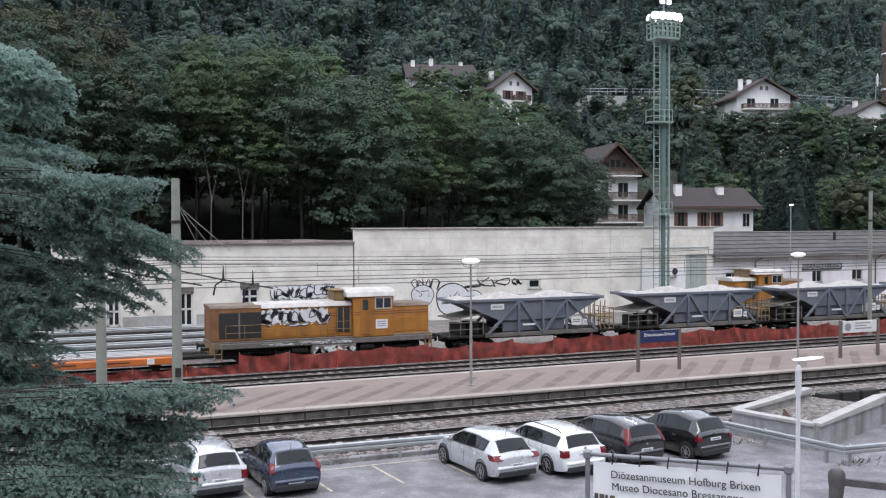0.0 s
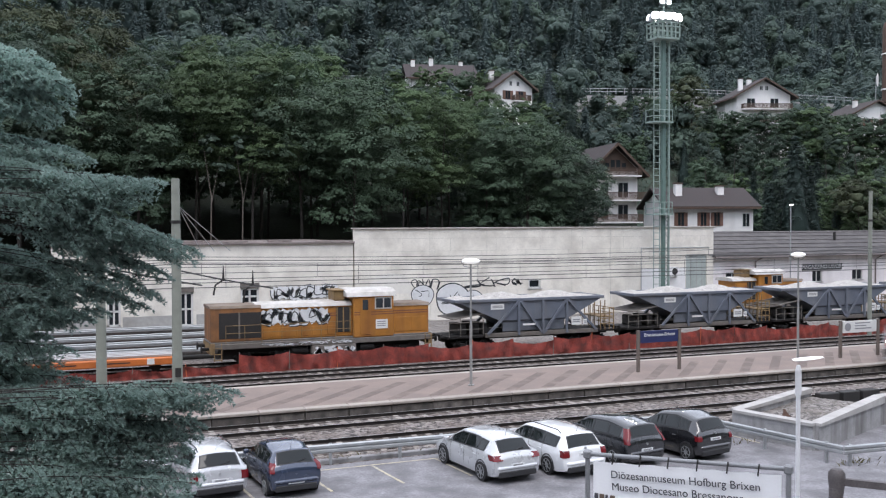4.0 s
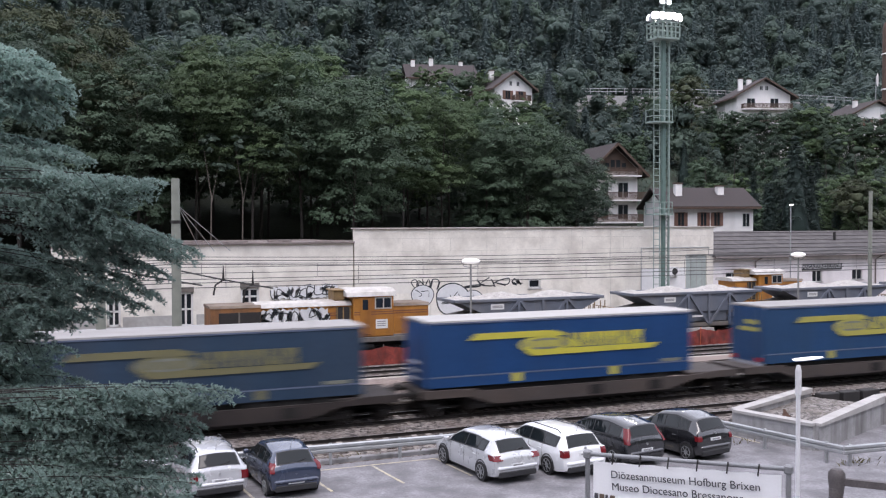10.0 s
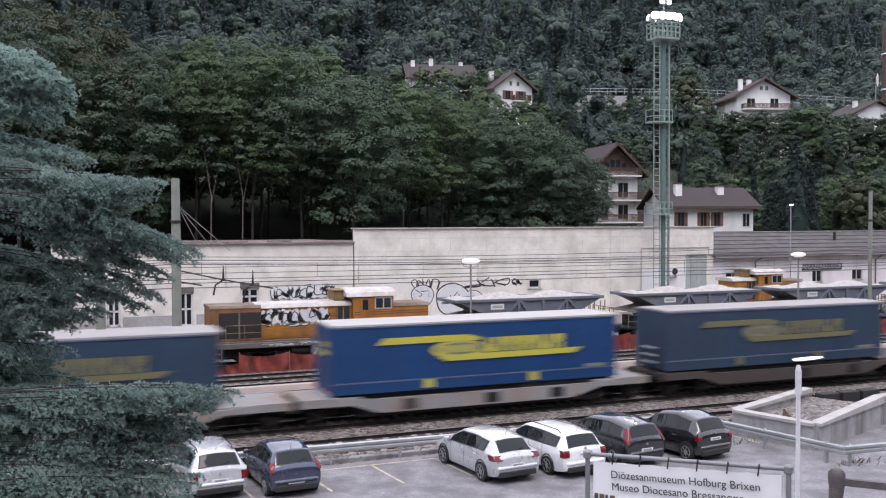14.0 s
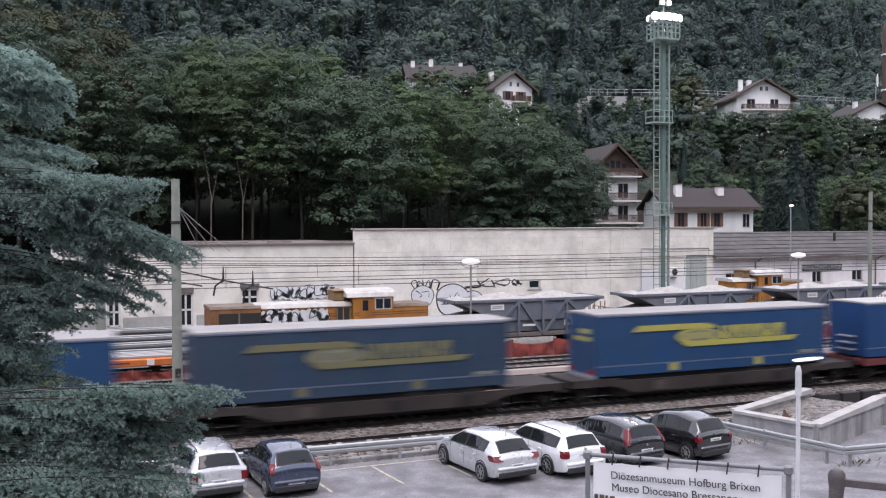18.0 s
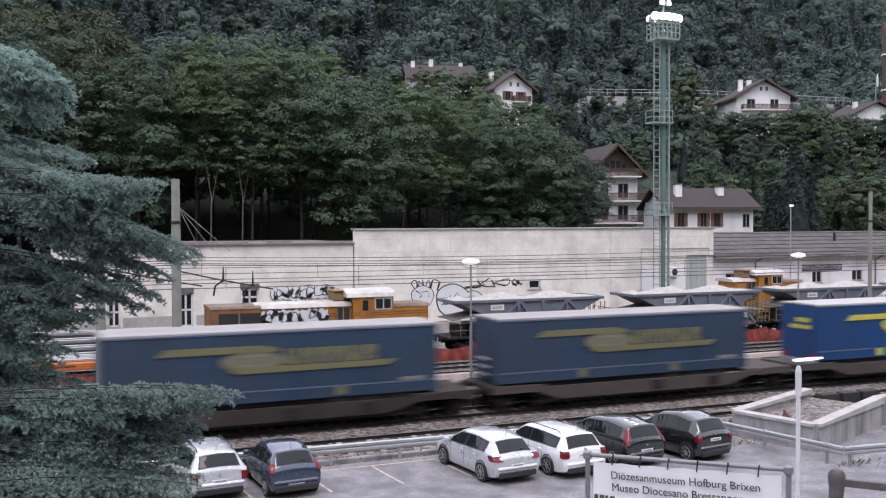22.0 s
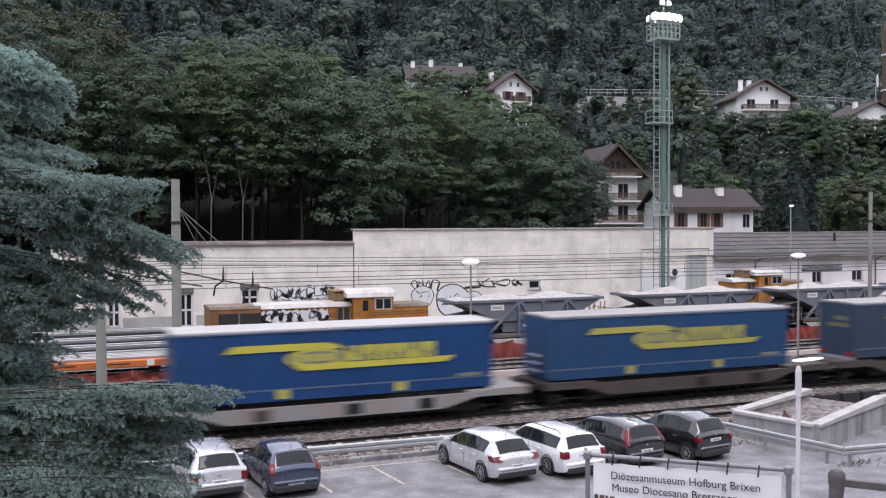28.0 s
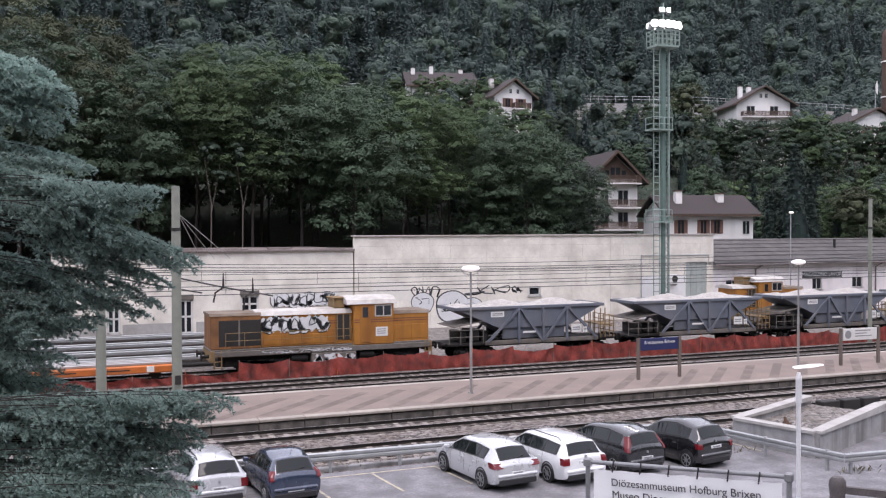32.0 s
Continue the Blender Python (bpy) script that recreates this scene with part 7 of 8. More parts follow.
    for s in (-1, 1):
        ym = st[front_glass[1]][0] - 0.35
        ww = st[front_glass[1]][4]
        g = Kit()
        g.box(min(s * (ww - 0.02), s * (ww + 0.17)), max(s * (ww - 0.02), s * (ww + 0.17)), ym - 0.06, ym + 0.1, st[front_glass[1]][2] + 0.02, st[front_glass[1]][2] + 0.17, 0.04)
        part("door_mirror", g, paint, body)
        for yy, _ in glass_rows[-2:]:
            g = Kit()
            g.box(min(s * (ww - 0.03), s * (ww + 0.018)), max(s * (ww - 0.03), s * (ww + 0.018)), yy + 0.08, yy + 0.26, 0.80, 0.835, 0.01)
            part("door_handle", g, paint, body)
    if roof_bars:
        for s in (-1, 1):
            ys_ = (st[12][0] + 0.1, st[front_glass[0]][0] - 0.1)
            z = max(t[3] for t in st)
            part("roof_rail", Kit().path([(s * 0.55, ys_[0], z - 0.06), (s * 0.56, ys_[0] + 0.15, z + 0.04), (s * 0.56, ys_[1] - 0.15, z + 0.04), (s * 0.55, ys_[1], z - 0.06)], 0.018), M_TRIMBLK, body)
    part("aerial", Kit().tube((0, st[12][0], st[12][3]), (0, st[12][0] - 0.12, st[12][3] + 0.25), 0.006, n=5), M_TRIMBLK, body)
    part("emblem", Kit().tube((0, st[6][0] - 0.05, plate_z + 0.2), (0, st[6][0] - 0.09, plate_z + 0.2), 0.045, n=14), M_RIM, body)
    return C


SILVER = carpaint("silver_paint", (0.56, 0.57, 0.585), 0.3, 0.3)
WHITE = carpaint("white_paint", (0.80, 0.81, 0.82))
NAVY = carpaint("dark_blue_paint", (0.030, 0.044, 0.082), 0.25, 0.2)
DARKGREY = carpaint("dark_grey_paint", (0.017, 0.018, 0.022), 0.25, 0.2)
BLACK = carpaint("black_paint", (0.009, 0.009, 0.011), 0.2)
PALE = carpaint("pale_silver_paint", (0.55, 0.56, 0.58), 0.25, 0.2)
GZ = -0.25
hatch = [(0.0, 0.36, 0.60, 0.64, 0.80, 0.72), (0.03, 0.32, 0.80, 0.86, 0.87, 0.74), (0.14, 0.28, 0.97, 1.02, 0.90, 0.70), (0.58, 0.22, 1.00, 1.37, 0.905, 0.60), (0.80, 0.2, 1.00, 1.42, 0.905, 0.62),
         (1.55, 0.2, 0.97, 1.485, 0.91, 0.63), (2.35, 0.2, 0.94, 1.44, 0.91, 0.62), (2.60, 0.2, 0.93, 1.40, 0.91, 0.61), (3.45, 0.2, 0.90, 0.96, 0.90, 0.74), (3.95, 0.22, 0.76, 0.84, 0.87, 0.72), (4.25, 0.25, 0.62, 0.68, 0.80, 0.66), (4.36, 0.3, 0.5, 0.53, 0.66, 0.55)]
car(pose(14.03, 27.85, GZ, 0, 0, 6), "silver five-door hatchback parked in the car park", SILVER, hatch, ((0.78, 1.12), (1.18, 1.98), (2.04, 3.05)), (0.86, 3.5), 0.325, (2, 3), (7, 8), ((0.80, 0.97, 0.58, 0.90, 0.02, 0.42),), 0.62, 0.0)
estate = [(0.0, 0.36, 0.62, 0.66, 0.80, 0.74), (0.03, 0.30, 0.86, 0.92, 0.87, 0.76), (0.08, 0.28, 0.98, 1.03, 0.885, 0.74), (0.38, 0.22, 1.00, 1.40, 0.89, 0.63), (0.55, 0.2, 1.00, 1.435, 0.89, 0.64),
          (1.4, 0.2, 0.98, 1.49, 0.89, 0.65), (2.35, 0.2, 0.96, 1.48, 0.89, 0.64), (2.75, 0.2, 0.95, 1.42, 0.89, 0.62), (3.5, 0.2, 0.92, 0.98, 0.88, 0.74), (4.1, 0.22, 0.8, 0.86, 0.86, 0.72), (4.45, 0.25, 0.66, 0.7, 0.8, 0.66), (4.57, 0.3, 0.5, 0.53, 0.66, 0.55)]
car(pose(16.45, 27.6, GZ, 0, 0, 6), "white estate car with roof rails parked in the car park", WHITE, estate, ((0.55, 1.25), (1.32, 2.1), (2.16, 3.15)), (0.98, 3.58), 0.32, (2, 3), (7, 8), ((0.74, 0.97, 0.66, 0.885, 0.005, 0.26),), 0.80, 0.02, roof_bars=True)
wagon = [(0.0, 0.36, 0.62, 0.66, 0.78, 0.72), (0.03, 0.30, 0.86, 0.92, 0.85, 0.74), (0.08, 0.28, 1.0, 1.05, 0.87, 0.72), (0.30, 0.22, 1.02, 1.43, 0.875, 0.64), (0.45, 0.2, 1.02, 1.465, 0.875, 0.65),
         (1.3, 0.2, 1.0, 1.575, 0.88, 0.65), (2.1, 0.2, 0.97, 1.53, 0.88, 0.64), (2.5, 0.2, 0.96, 1.46, 0.88, 0.62), (3.35, 0.2, 0.94, 1.0, 0.87, 0.74), (3.9, 0.22, 0.8, 0.86, 0.85, 0.72), (4.1, 0.25, 0.66, 0.7, 0.8, 0.66), (4.2, 0.3, 0.5, 0.53, 0.66, 0.55)]
car(pose(19.15, 27.95, GZ, 0, 0, 8), "dark grey tall hatchback with upright red tail lamps", DARKGREY, wagon, ((0.55, 1.1), (1.16, 1.95), (2.0, 3.0)), (0.8, 3.35), 0.31, (2, 3), (7, 8), ((0.86, 1.36, 0.70, 0.80, 0.07, 0.24),), 0.62, 0.0)
van = [(0.0, 0.36, 0.62, 0.66, 0.76, 0.70), (0.03, 0.30, 0.86, 0.92, 0.84, 0.72), (0.10, 0.28, 1.02, 1.08, 0.86, 0.71), (0.42, 0.22, 1.04, 1.46, 0.865, 0.62), (0.60, 0.2, 1.04, 1.495, 0.865, 0.63),
       (1.3, 0.2, 1.01, 1.615, 0.87, 0.63), (1.95, 0.2, 0.98, 1.55, 0.87, 0.62), (2.25, 0.2, 0.97, 1.48, 0.87, 0.6), (3.0, 0.2, 0.95, 1.01, 0.86, 0.72), (3.45, 0.22, 0.8, 0.86, 0.83, 0.68), (3.55, 0.25, 0.66, 0.7, 0.78, 0.62), (3.6, 0.3, 0.5, 0.53, 0.66, 0.55)]
car(pose(21.95, 27.75, GZ, 0, 0, 9), "black compact car parked beside the crash barrier", BLACK, van, ((0.62, 1.0), (1.06, 1.72), (1.78, 2.68)), (0.62, 3.03), 0.30, (2, 3), (7, 8), ((0.76, 0.95, 0.70, 0.865, 0.03, 0.22),), 0.80, 0.02)
small = [(0.0, 0.36, 0.60, 0.64, 0.74, 0.68), (0.03, 0.30, 0.82, 0.88, 0.81, 0.70), (0.10, 0.28, 0.98, 1.03, 0.83, 0.69), (0.45, 0.22, 1.00, 1.39, 0.83, 0.60), (0.62, 0.2, 1.00, 1.415, 0.83, 0.61),
         (1.3, 0.2, 0.97, 1.52, 0.83, 0.61), (1.95, 0.2, 0.94, 1.45, 0.83, 0.6), (2.2, 0.2, 0.93, 1.40, 0.83, 0.58), (3.0, 0.2, 0.90, 0.96, 0.82, 0.70), (3.5, 0.22, 0.78, 0.84, 0.80, 0.66), (3.74, 0.25, 0.64, 0.68, 0.75, 0.6), (3.82, 0.3, 0.5, 0.53, 0.62, 0.5)]
car(pose(6.92, 29.12, GZ, 0, 0, 4.5), "dark blue small hatchback with a rear wiper", NAVY, small, ((0.62, 0.98), (1.04, 1.65), (1.7, 2.7)), (0.62, 3.08), 0.29, (2, 3), (7, 8), ((0.82, 1.10, 0.71, 0.83, 0.07, 0.24),), 0.50, -0.005)
car(pose(4.65, 29.7, GZ, 0, 0, 4.5), "silver estate car parked half under the cedar", PALE, estate, ((0.55, 1.25), (1.32, 2.1), (2.16, 3.15)), (0.98, 3.58), 0.32, (2, 3), (7, 8), ((0.62, 0.88, 0.68, 0.885, 0.01, 0.2),), 0.62, 0.0, roof_bars=True)

# ---- trees ----
M_BARK = mat("grey_brown_bark", (0.055, 0.047, 0.042), 0.95, var=0.3, scale=3, fine=20, bump=0.6)
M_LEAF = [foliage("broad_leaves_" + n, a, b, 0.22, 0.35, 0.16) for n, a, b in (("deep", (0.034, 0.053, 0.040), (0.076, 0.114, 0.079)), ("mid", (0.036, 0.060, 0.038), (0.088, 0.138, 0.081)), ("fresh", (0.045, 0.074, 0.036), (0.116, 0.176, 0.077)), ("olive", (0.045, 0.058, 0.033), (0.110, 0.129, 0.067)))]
# mountainside leaves: distance haze is put into these paler, bluer greens
M_HAZELEAF = [foliage("hazed_leaves_" + n, a, b, 0.25, 0.6, 0.1) for n, a, b in (("deep", (0.058, 0.082, 0.074), (0.086, 0.125, 0.106)), ("mid", (0.061, 0.089, 0.076), (0.095, 0.140, 0.112)), ("fresh", (0.065, 0.097, 0.074), (0.106, 0.154, 0.112)))]
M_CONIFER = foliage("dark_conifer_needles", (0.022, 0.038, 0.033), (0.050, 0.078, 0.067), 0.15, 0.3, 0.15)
# far needles, likewise with the haze in their colour
M_HAZECON = foliage("hazed_conifer_needles", (0.050, 0.074, 0.072), (0.078, 0.112, 0.104), 0.2, 0.2, 0.1)
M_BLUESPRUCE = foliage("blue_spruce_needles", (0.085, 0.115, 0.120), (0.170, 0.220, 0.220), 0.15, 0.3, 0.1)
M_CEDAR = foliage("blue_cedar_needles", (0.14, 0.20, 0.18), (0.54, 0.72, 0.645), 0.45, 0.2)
M_CEDARDK = mat("cedar_wood", (0.03, 0.026, 0.024), 0.95, var=0.3, scale=6, fine=40, bump=0.5)


def quads_mesh(name, corners, mats, idx=None):
    """A mesh from an (n, 4, 3) array of quads."""
    n = len(corners)
    me = bpy.data.meshes.new(name)
    me.vertices.add(4 * n)
    me.vertices.foreach_set("co", corners.reshape(-1).astype(np.float32))
    me.loops.add(4 * n)
    me.loops.foreach_set("vertex_index", np.arange(4 * n, dtype=np.int32))
    me.polygons.add(n)
    me.polygons.foreach_set("loop_start", np.arange(0, 4 * n, 4, dtype=np.int32))
    me.polygons.foreach_set("loop_total", np.full(n, 4, dtype=np.int32))
    for m in mats:
        me.materials.append(m)
    if idx is not None:
        me.polygons.foreach_set("material_index", idx.astype(np.int32))
    me.update(calc_edges=True)
    me.validate()
    return me


BALL = bmesh.new()
bmesh.ops.create_icosphere(BALL, subdivisions=2, radius=1.0)
BALL_V = np.array([v.co[:] for v in BALL.verts])
BALL_F = np.array([[v.index for v in f.verts] for f in BALL.faces])
BALL.free()


def bough_mass(rng, c, r, flat=0.85):
    """The dense inner leaf mass of a crown: a lumpy, torn surface round each bough."""
    V_, F_ = [], []
    for q in range(len(c)):
        lump = 1 + rng.normal(0, 0.2, (len(BALL_V), 1)).clip(-0.45, 0.4)
        V_.append(c[q] + BALL_V * lump * r[q] * np.array([1.1, 1.1, flat]))
        F_.append(BALL_F + q * len(BALL_V))
    return np.concatenate(V_), np.concatenate(F_)


def leafy_mesh(name, quads, qi, cv, cf, ci, mats):
    """One mesh of leaf quads over inner leaf masses."""
    n, nv = len(quads), len(cv)
    me = bpy.data.meshes.new(name)
    me.vertices.add(nv + 4 * n)
    me.vertices.foreach_set("co", np.concatenate([cv.reshape(-1), quads.reshape(-1)]).astype(np.float32))
    nf = len(cf)
    me.loops.add(3 * nf + 4 * n)
    me.loops.foreach_set("vertex_index", np.concatenate([cf.reshape(-1), np.arange(nv, nv + 4 * n)]).astype(np.int32))
    me.polygons.add(nf + n)
    me.polygons.foreach_set("loop_start", np.concatenate([np.arange(nf) * 3, 3 * nf + np.arange(n) * 4]).astype(np.int32))
    me.polygons.foreach_set("loop_total", np.concatenate([np.full(nf, 3), np.full(n, 4)]).astype(np.int32))
    for m in mats:
        me.materials.append(m)
    me.polygons.foreach_set("material_index", np.concatenate([ci, qi]).astype(np.int32))
    me.polygons.foreach_set("use_smooth", np.concatenate([np.ones(nf, dtype=bool), np.zeros(n, dtype=bool)]))
    me.update(calc_edges=True)
    return me


def leaf_quads(pos, nrm, size, rng, aspect=0.62, wild=0.38):
    """Pointed leaf-like quads round given places, facing roughly along nrm."""
    n = len(pos)
    nrm = nrm + rng.normal(0, wild, (n, 3))
    nrm /= np.linalg.norm(nrm, axis=1, keepdims=True) + 1e-9
    t = np.cross(nrm, rng.normal(0, 1, (n, 3)))
    t /= np.linalg.norm(t, axis=1, keepdims=True) + 1e-9
    b = np.cross(nrm, t)
    s = (size * rng.uniform(0.55, 1.35, n))[:, None]
    bend = nrm * s * 0.18
    return np.stack([pos - t * s, pos + b * s * aspect + bend, pos + t * s, pos - b * s * aspect + bend], 1)


def lobes(rng, count, w, h, z0):
    """Centres and radii of the boughs of a crown."""
    c, r = [], []
    for i in range(count):
        a = rng.uniform(0, 2 * math.pi)
        u = rng.uniform(0, 1)
        zz = u
        prof = math.sin(math.pi * min(1, max(0.0, 0.12 + 0.83 * zz))) ** 0.7
        rad = prof * w / 2 * math.sqrt(rng.uniform(0.15, 1.0)) * 0.86
        c.append((rad * math.cos(a), rad * math.sin(a), z0 + h * zz))
        r.append(rng.uniform(0.16, 0.27) * w)
    return np.array(c), np.array(r)


def crown(rng, w, h, z0, n, size, count=14, clumps=150, flat=0.5):
    """Leaves in many rounded, flat-bottomed sprays that cover the boughs, with gaps between."""
    c, r = lobes(rng, count, w, h, z0)
    P, D = [], []
    while len(P) < clumps:
        b = rng.integers(0, len(c))
        d = rng.normal(0, 1, 3)
        d[2] = d[2] * 0.8 + 0.35
        d /= np.linalg.norm(d)
        p = c[b] + d * r[b] * np.array([1.1, 1.1, 0.85]) * rng.uniform(0.85, 1.15)
        inside = (np.linalg.norm((p - c) / np.array([1.1, 1.1, 0.85]), axis=1) < r * 0.8).any()
        if not inside or rng.uniform() < 0.08:
            P.append(p)
            D.append(d)
    P, D = np.array(P), np.array(D)
    rad = rng.uniform(0.5, 1.2, clumps) * w * 0.085
    k = rng.integers(0, clumps, n)
    d = rng.normal(0, 1, (n, 3)) + D[k] * 0.55
    d[:, 2] = np.abs(d[:, 2]) * 0.9 - 0.18
    d /= np.linalg.norm(d, axis=1, keepdims=True)
    pos = P[k] + d * (rad[k] * rng.uniform(0.5, 1.08, n))[:, None] * np.array([1.3, 1.3, 1.0 if flat > 0.8 else flat + 0.2])
    pos[:, 2] -= 0.22 * rad[k] * ((pos[:, 0] - P[k][:, 0]) ** 2 + (pos[:, 1] - P[k][:, 1]) ** 2) / (rad[k] ** 2)
    return leaf_quads(pos, d * 0.7 + D[k] * 0.4 + np.array([0, 0, 0.55]), np.full(n, size), rng, 0.62, 0.12), c, r


def wood(k, c, h, r0, z_split, rng, limbs=9):
    k.tube((0, 0, -0.6), (0.1, 0.05, z_split), r0, r0 * 0.7, n=9)
    k.tube((0.1, 0.05, z_split), (0.3, -0.1, h * 0.6), r0 * 0.7, r0 * 0.12, n=7)
    for i in rng.choice(len(c), min(limbs, len(c)), replace=False):
        a = Vector((0.1, 0.05, z_split + (max(c[i][2], z_split + 1) - z_split) * rng.uniform(0.15, 0.6)))
        q = Vector(c[i])
        mid_ = a.lerp(q, 0.5) + Vector((0, 0, -0.3))
        k.tube(a, mid_, r0 * 0.35, r0 * 0.22, n=6)
        k.tube(mid_, q, r0 * 0.22, r0 * 0.06, n=6)


TREES = []
for i, (w, h, hc, m, n) in enumerate(((11, 24, 0.33, 0, 17000), (9.5, 22, 0.30, 1, 16000), (12, 20, 0.30, 1, 17000), (8.5, 18, 0.2, 2, 15000), (10, 26, 0.36, 2, 16000), (11, 22, 0.28, 3, 17000))):
    rng = np.random.default_rng(40 + i)
    q, c, r = crown(rng, w, h * (1 - hc) * 0.96, h * hc, n + 5000, 0.15, 17, 330, 0.9 if m == 3 else 0.5)
    cv, cf = bough_mass(rng, c, r * 0.15)
    k = Kit()
    wood(k, c, h, 0.22, h * 0.3, rng, 4)
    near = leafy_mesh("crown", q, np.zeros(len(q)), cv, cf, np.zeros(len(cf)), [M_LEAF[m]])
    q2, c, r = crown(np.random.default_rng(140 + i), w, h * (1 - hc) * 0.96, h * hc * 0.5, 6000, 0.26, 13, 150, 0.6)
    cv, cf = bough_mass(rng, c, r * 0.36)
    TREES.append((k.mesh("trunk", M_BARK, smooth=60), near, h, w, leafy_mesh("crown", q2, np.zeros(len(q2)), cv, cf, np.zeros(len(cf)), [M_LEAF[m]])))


def broadleaf(x, y, kind, s, turn, label="tall broad-leaved tree in full summer leaf", group="trees behind the sheds"):
    tm, cm, h, w, cl = TREES[kind]
    if y > 117 or x > 62:
        cm = cl
    t = thing("broadleaf_tree", Matrix.Translation((x, y, ground_z(x, y))) @ Matrix.Rotation(turn, 4, "Z"), label, "tree", group)
    t.scale = (s, s, s)
    part("trunk", tm, None, t)
    part("crown", cm, None, t)
    return t


# conifers: tiers of drooping boughs round a dense dark core
CONIF = []
for i, (w, h, needle) in enumerate(((6.5, 17, M_CONIFER), (5.0, 15, M_CONIFER), (5.2, 16, M_BLUESPRUCE))):
    rng = np.random.default_rng(80 + i)
    P, Nn = [], []
    k = Kit()
    k.tube((0, 0, -0.5), (0, 0, h), 0.22, 0.03, n=7)
    for tier in range(30):
        z = h * (0.08 + 0.90 * tier / 29)
        rad = (w / 2 * (1 - tier / 30) ** 0.85 + 0.12) * rng.uniform(0.85, 1.1)
        for b in range(13):
            a = rng.uniform(0, 2 * math.pi)
            for u in np.linspace(0.25, 1, 9):
                for _ in range(3):
                    P.append((rad * u * math.cos(a) + rng.normal(0, 0.1), rad * u * math.sin(a) + rng.normal(0, 0.1), z - 0.35 * rad * u * u + rng.normal(0, 0.06)))
                    Nn.append((math.cos(a) * 0.4, math.sin(a) * 0.4, 1))
    cv = np.array([(rr * math.cos(b_), rr * math.sin(b_), zz) for zz, rr in ((0.06 * h, w * 0.2), (0.1 * h, w * 0.36), (0.5 * h, w * 0.2), (0.97 * h, 0.02)) for b_ in np.linspace(0, 2 * math.pi, 13)[:-1]])
    cf = np.array([f_ for t in range(3) for q in range(12) for f_ in ((t * 12 + q, t * 12 + (q + 1) % 12, (t + 1) * 12 + q), ((t + 1) * 12 + q, t * 12 + (q + 1) % 12, (t + 1) * 12 + (q + 1) % 12))])
    q = leaf_quads(np.array(P), np.array(Nn), np.full(len(P), 0.2), rng, 0.45, 0.25)
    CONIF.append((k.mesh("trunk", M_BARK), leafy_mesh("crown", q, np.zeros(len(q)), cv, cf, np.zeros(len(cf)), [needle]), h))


def conifer(x, y, kind, s, turn):
    tm, cm, h = CONIF[kind]
    t = thing("conifer_tree", Matrix.Translation((x, y, ground_z(x, y))) @ Matrix.Rotation(turn, 4, "Z"), "dark green spruce standing on the slope" if kind < 2 else "pale blue spruce beside the hillside house", "tree", "conifers on the slope")
    t.scale = (s, s, s)
    part("trunk", tm, None, t)
    part("crown", cm, None, t)


# the tall row behind the low shed, tallest at its far ends
rnd = random.Random(21)
ROW_TOP = [(-40, 30), (-4.6, 29.9), (1.9, 29.6), (6, 28.7), (9, 27.4), (14.3, 27.7), (19, 28.7), (27.5, 27.4), (30.5, 25.6), (35, 24.6), (44, 24.4), (48.4, 22.6), (53.6, 21.2), (57, 19.6), (59, 15)]


def row_top(x):
    for (a, za), (b, zb) in zip(ROW_TOP, ROW_TOP[1:]):
        if x <= b:
            return za + (zb - za) * max(0, x - a) / (b - a)
    return ROW_TOP[-1][1]


# the last two rows are added, mostly hidden, to block light from behind
for row, (y, gap) in enumerate(((97.5, 5.0), (105.5, 5.6), (114, 6.4), (122, 6.5), (131, 7.0))):
    x = -34.0 + row * 2.3
    while x < 58 + row * 6:
        xs_ = x / y * 100
        if x / y > 0.572:
            break
        g = ground_z(x, y)
        top = EYE.z + (row_top(xs_) - EYE.z) * y / 104 * (rnd.uniform(0.80, 0.97) if row < 2 else rnd.uniform(0.95, 1.02) if row == 2 else 0.86)
        kind = rnd.choice((2, 3)) if row > 2 else 5 if xs_ < 6.5 and row > 0 else rnd.choice((0, 1, 2, 4, 4))
        broadleaf(x, y + rnd.uniform(-1.5, 1.5), kind, max(0.25, (top - g) / TREES[kind][2]), rnd.uniform(0, 6.28))
        x += gap * rnd.uniform(0.85, 1.2)
# slim bare-stemmed saplings at the shed's back edge
for x, y in ((13.9, 93.4), (17.0, 93.8)):
    t = thing("sapling", (x, y, ground_z(x, y)), "slim pale-stemmed sapling behind the shed", "tree", "saplings")
    part("trunk", Kit().tube((0, 0, -0.3), (0.15, 0, 8.5), 0.09, 0.06, n=6).tube((0.15, 0, 8.5), (-0.5, 0, 13.0), 0.06, 0.03, n=6).tube((0.1, 0, 7.5), (1.0, 0, 12.5), 0.05, 0.02, n=6), mat("pale_bark", (0.12, 0.105, 0.09), 0.9, var=0.2), t)
    rng = np.random.default_rng(int(x * 10))
    q, c, r = crown(rng, 3.2, 3.0, 11.0, 700, 0.22, 6, 24)
    part("crown", quads_mesh("crown", q, [M_LEAF[0]]), None, t)

# clearings: lines of sight kept open from the valley to the houses (x, y, half width, foot height)
CLEAR = [(78.3, 157, 4.6, 31.6), (72, 176, 8, 40.6), (70.7, 111.0, 4.6, 8.8), (71.7, 91.8, 5.6, 6.6), (131.5, 152, 6.8, 32.4), (153.5, 144.5, 6.5, 33.0), (125, 198.5, 8, 40.2), (67, 221, 4, 43.8), (145, 190, 6, 39.8)]


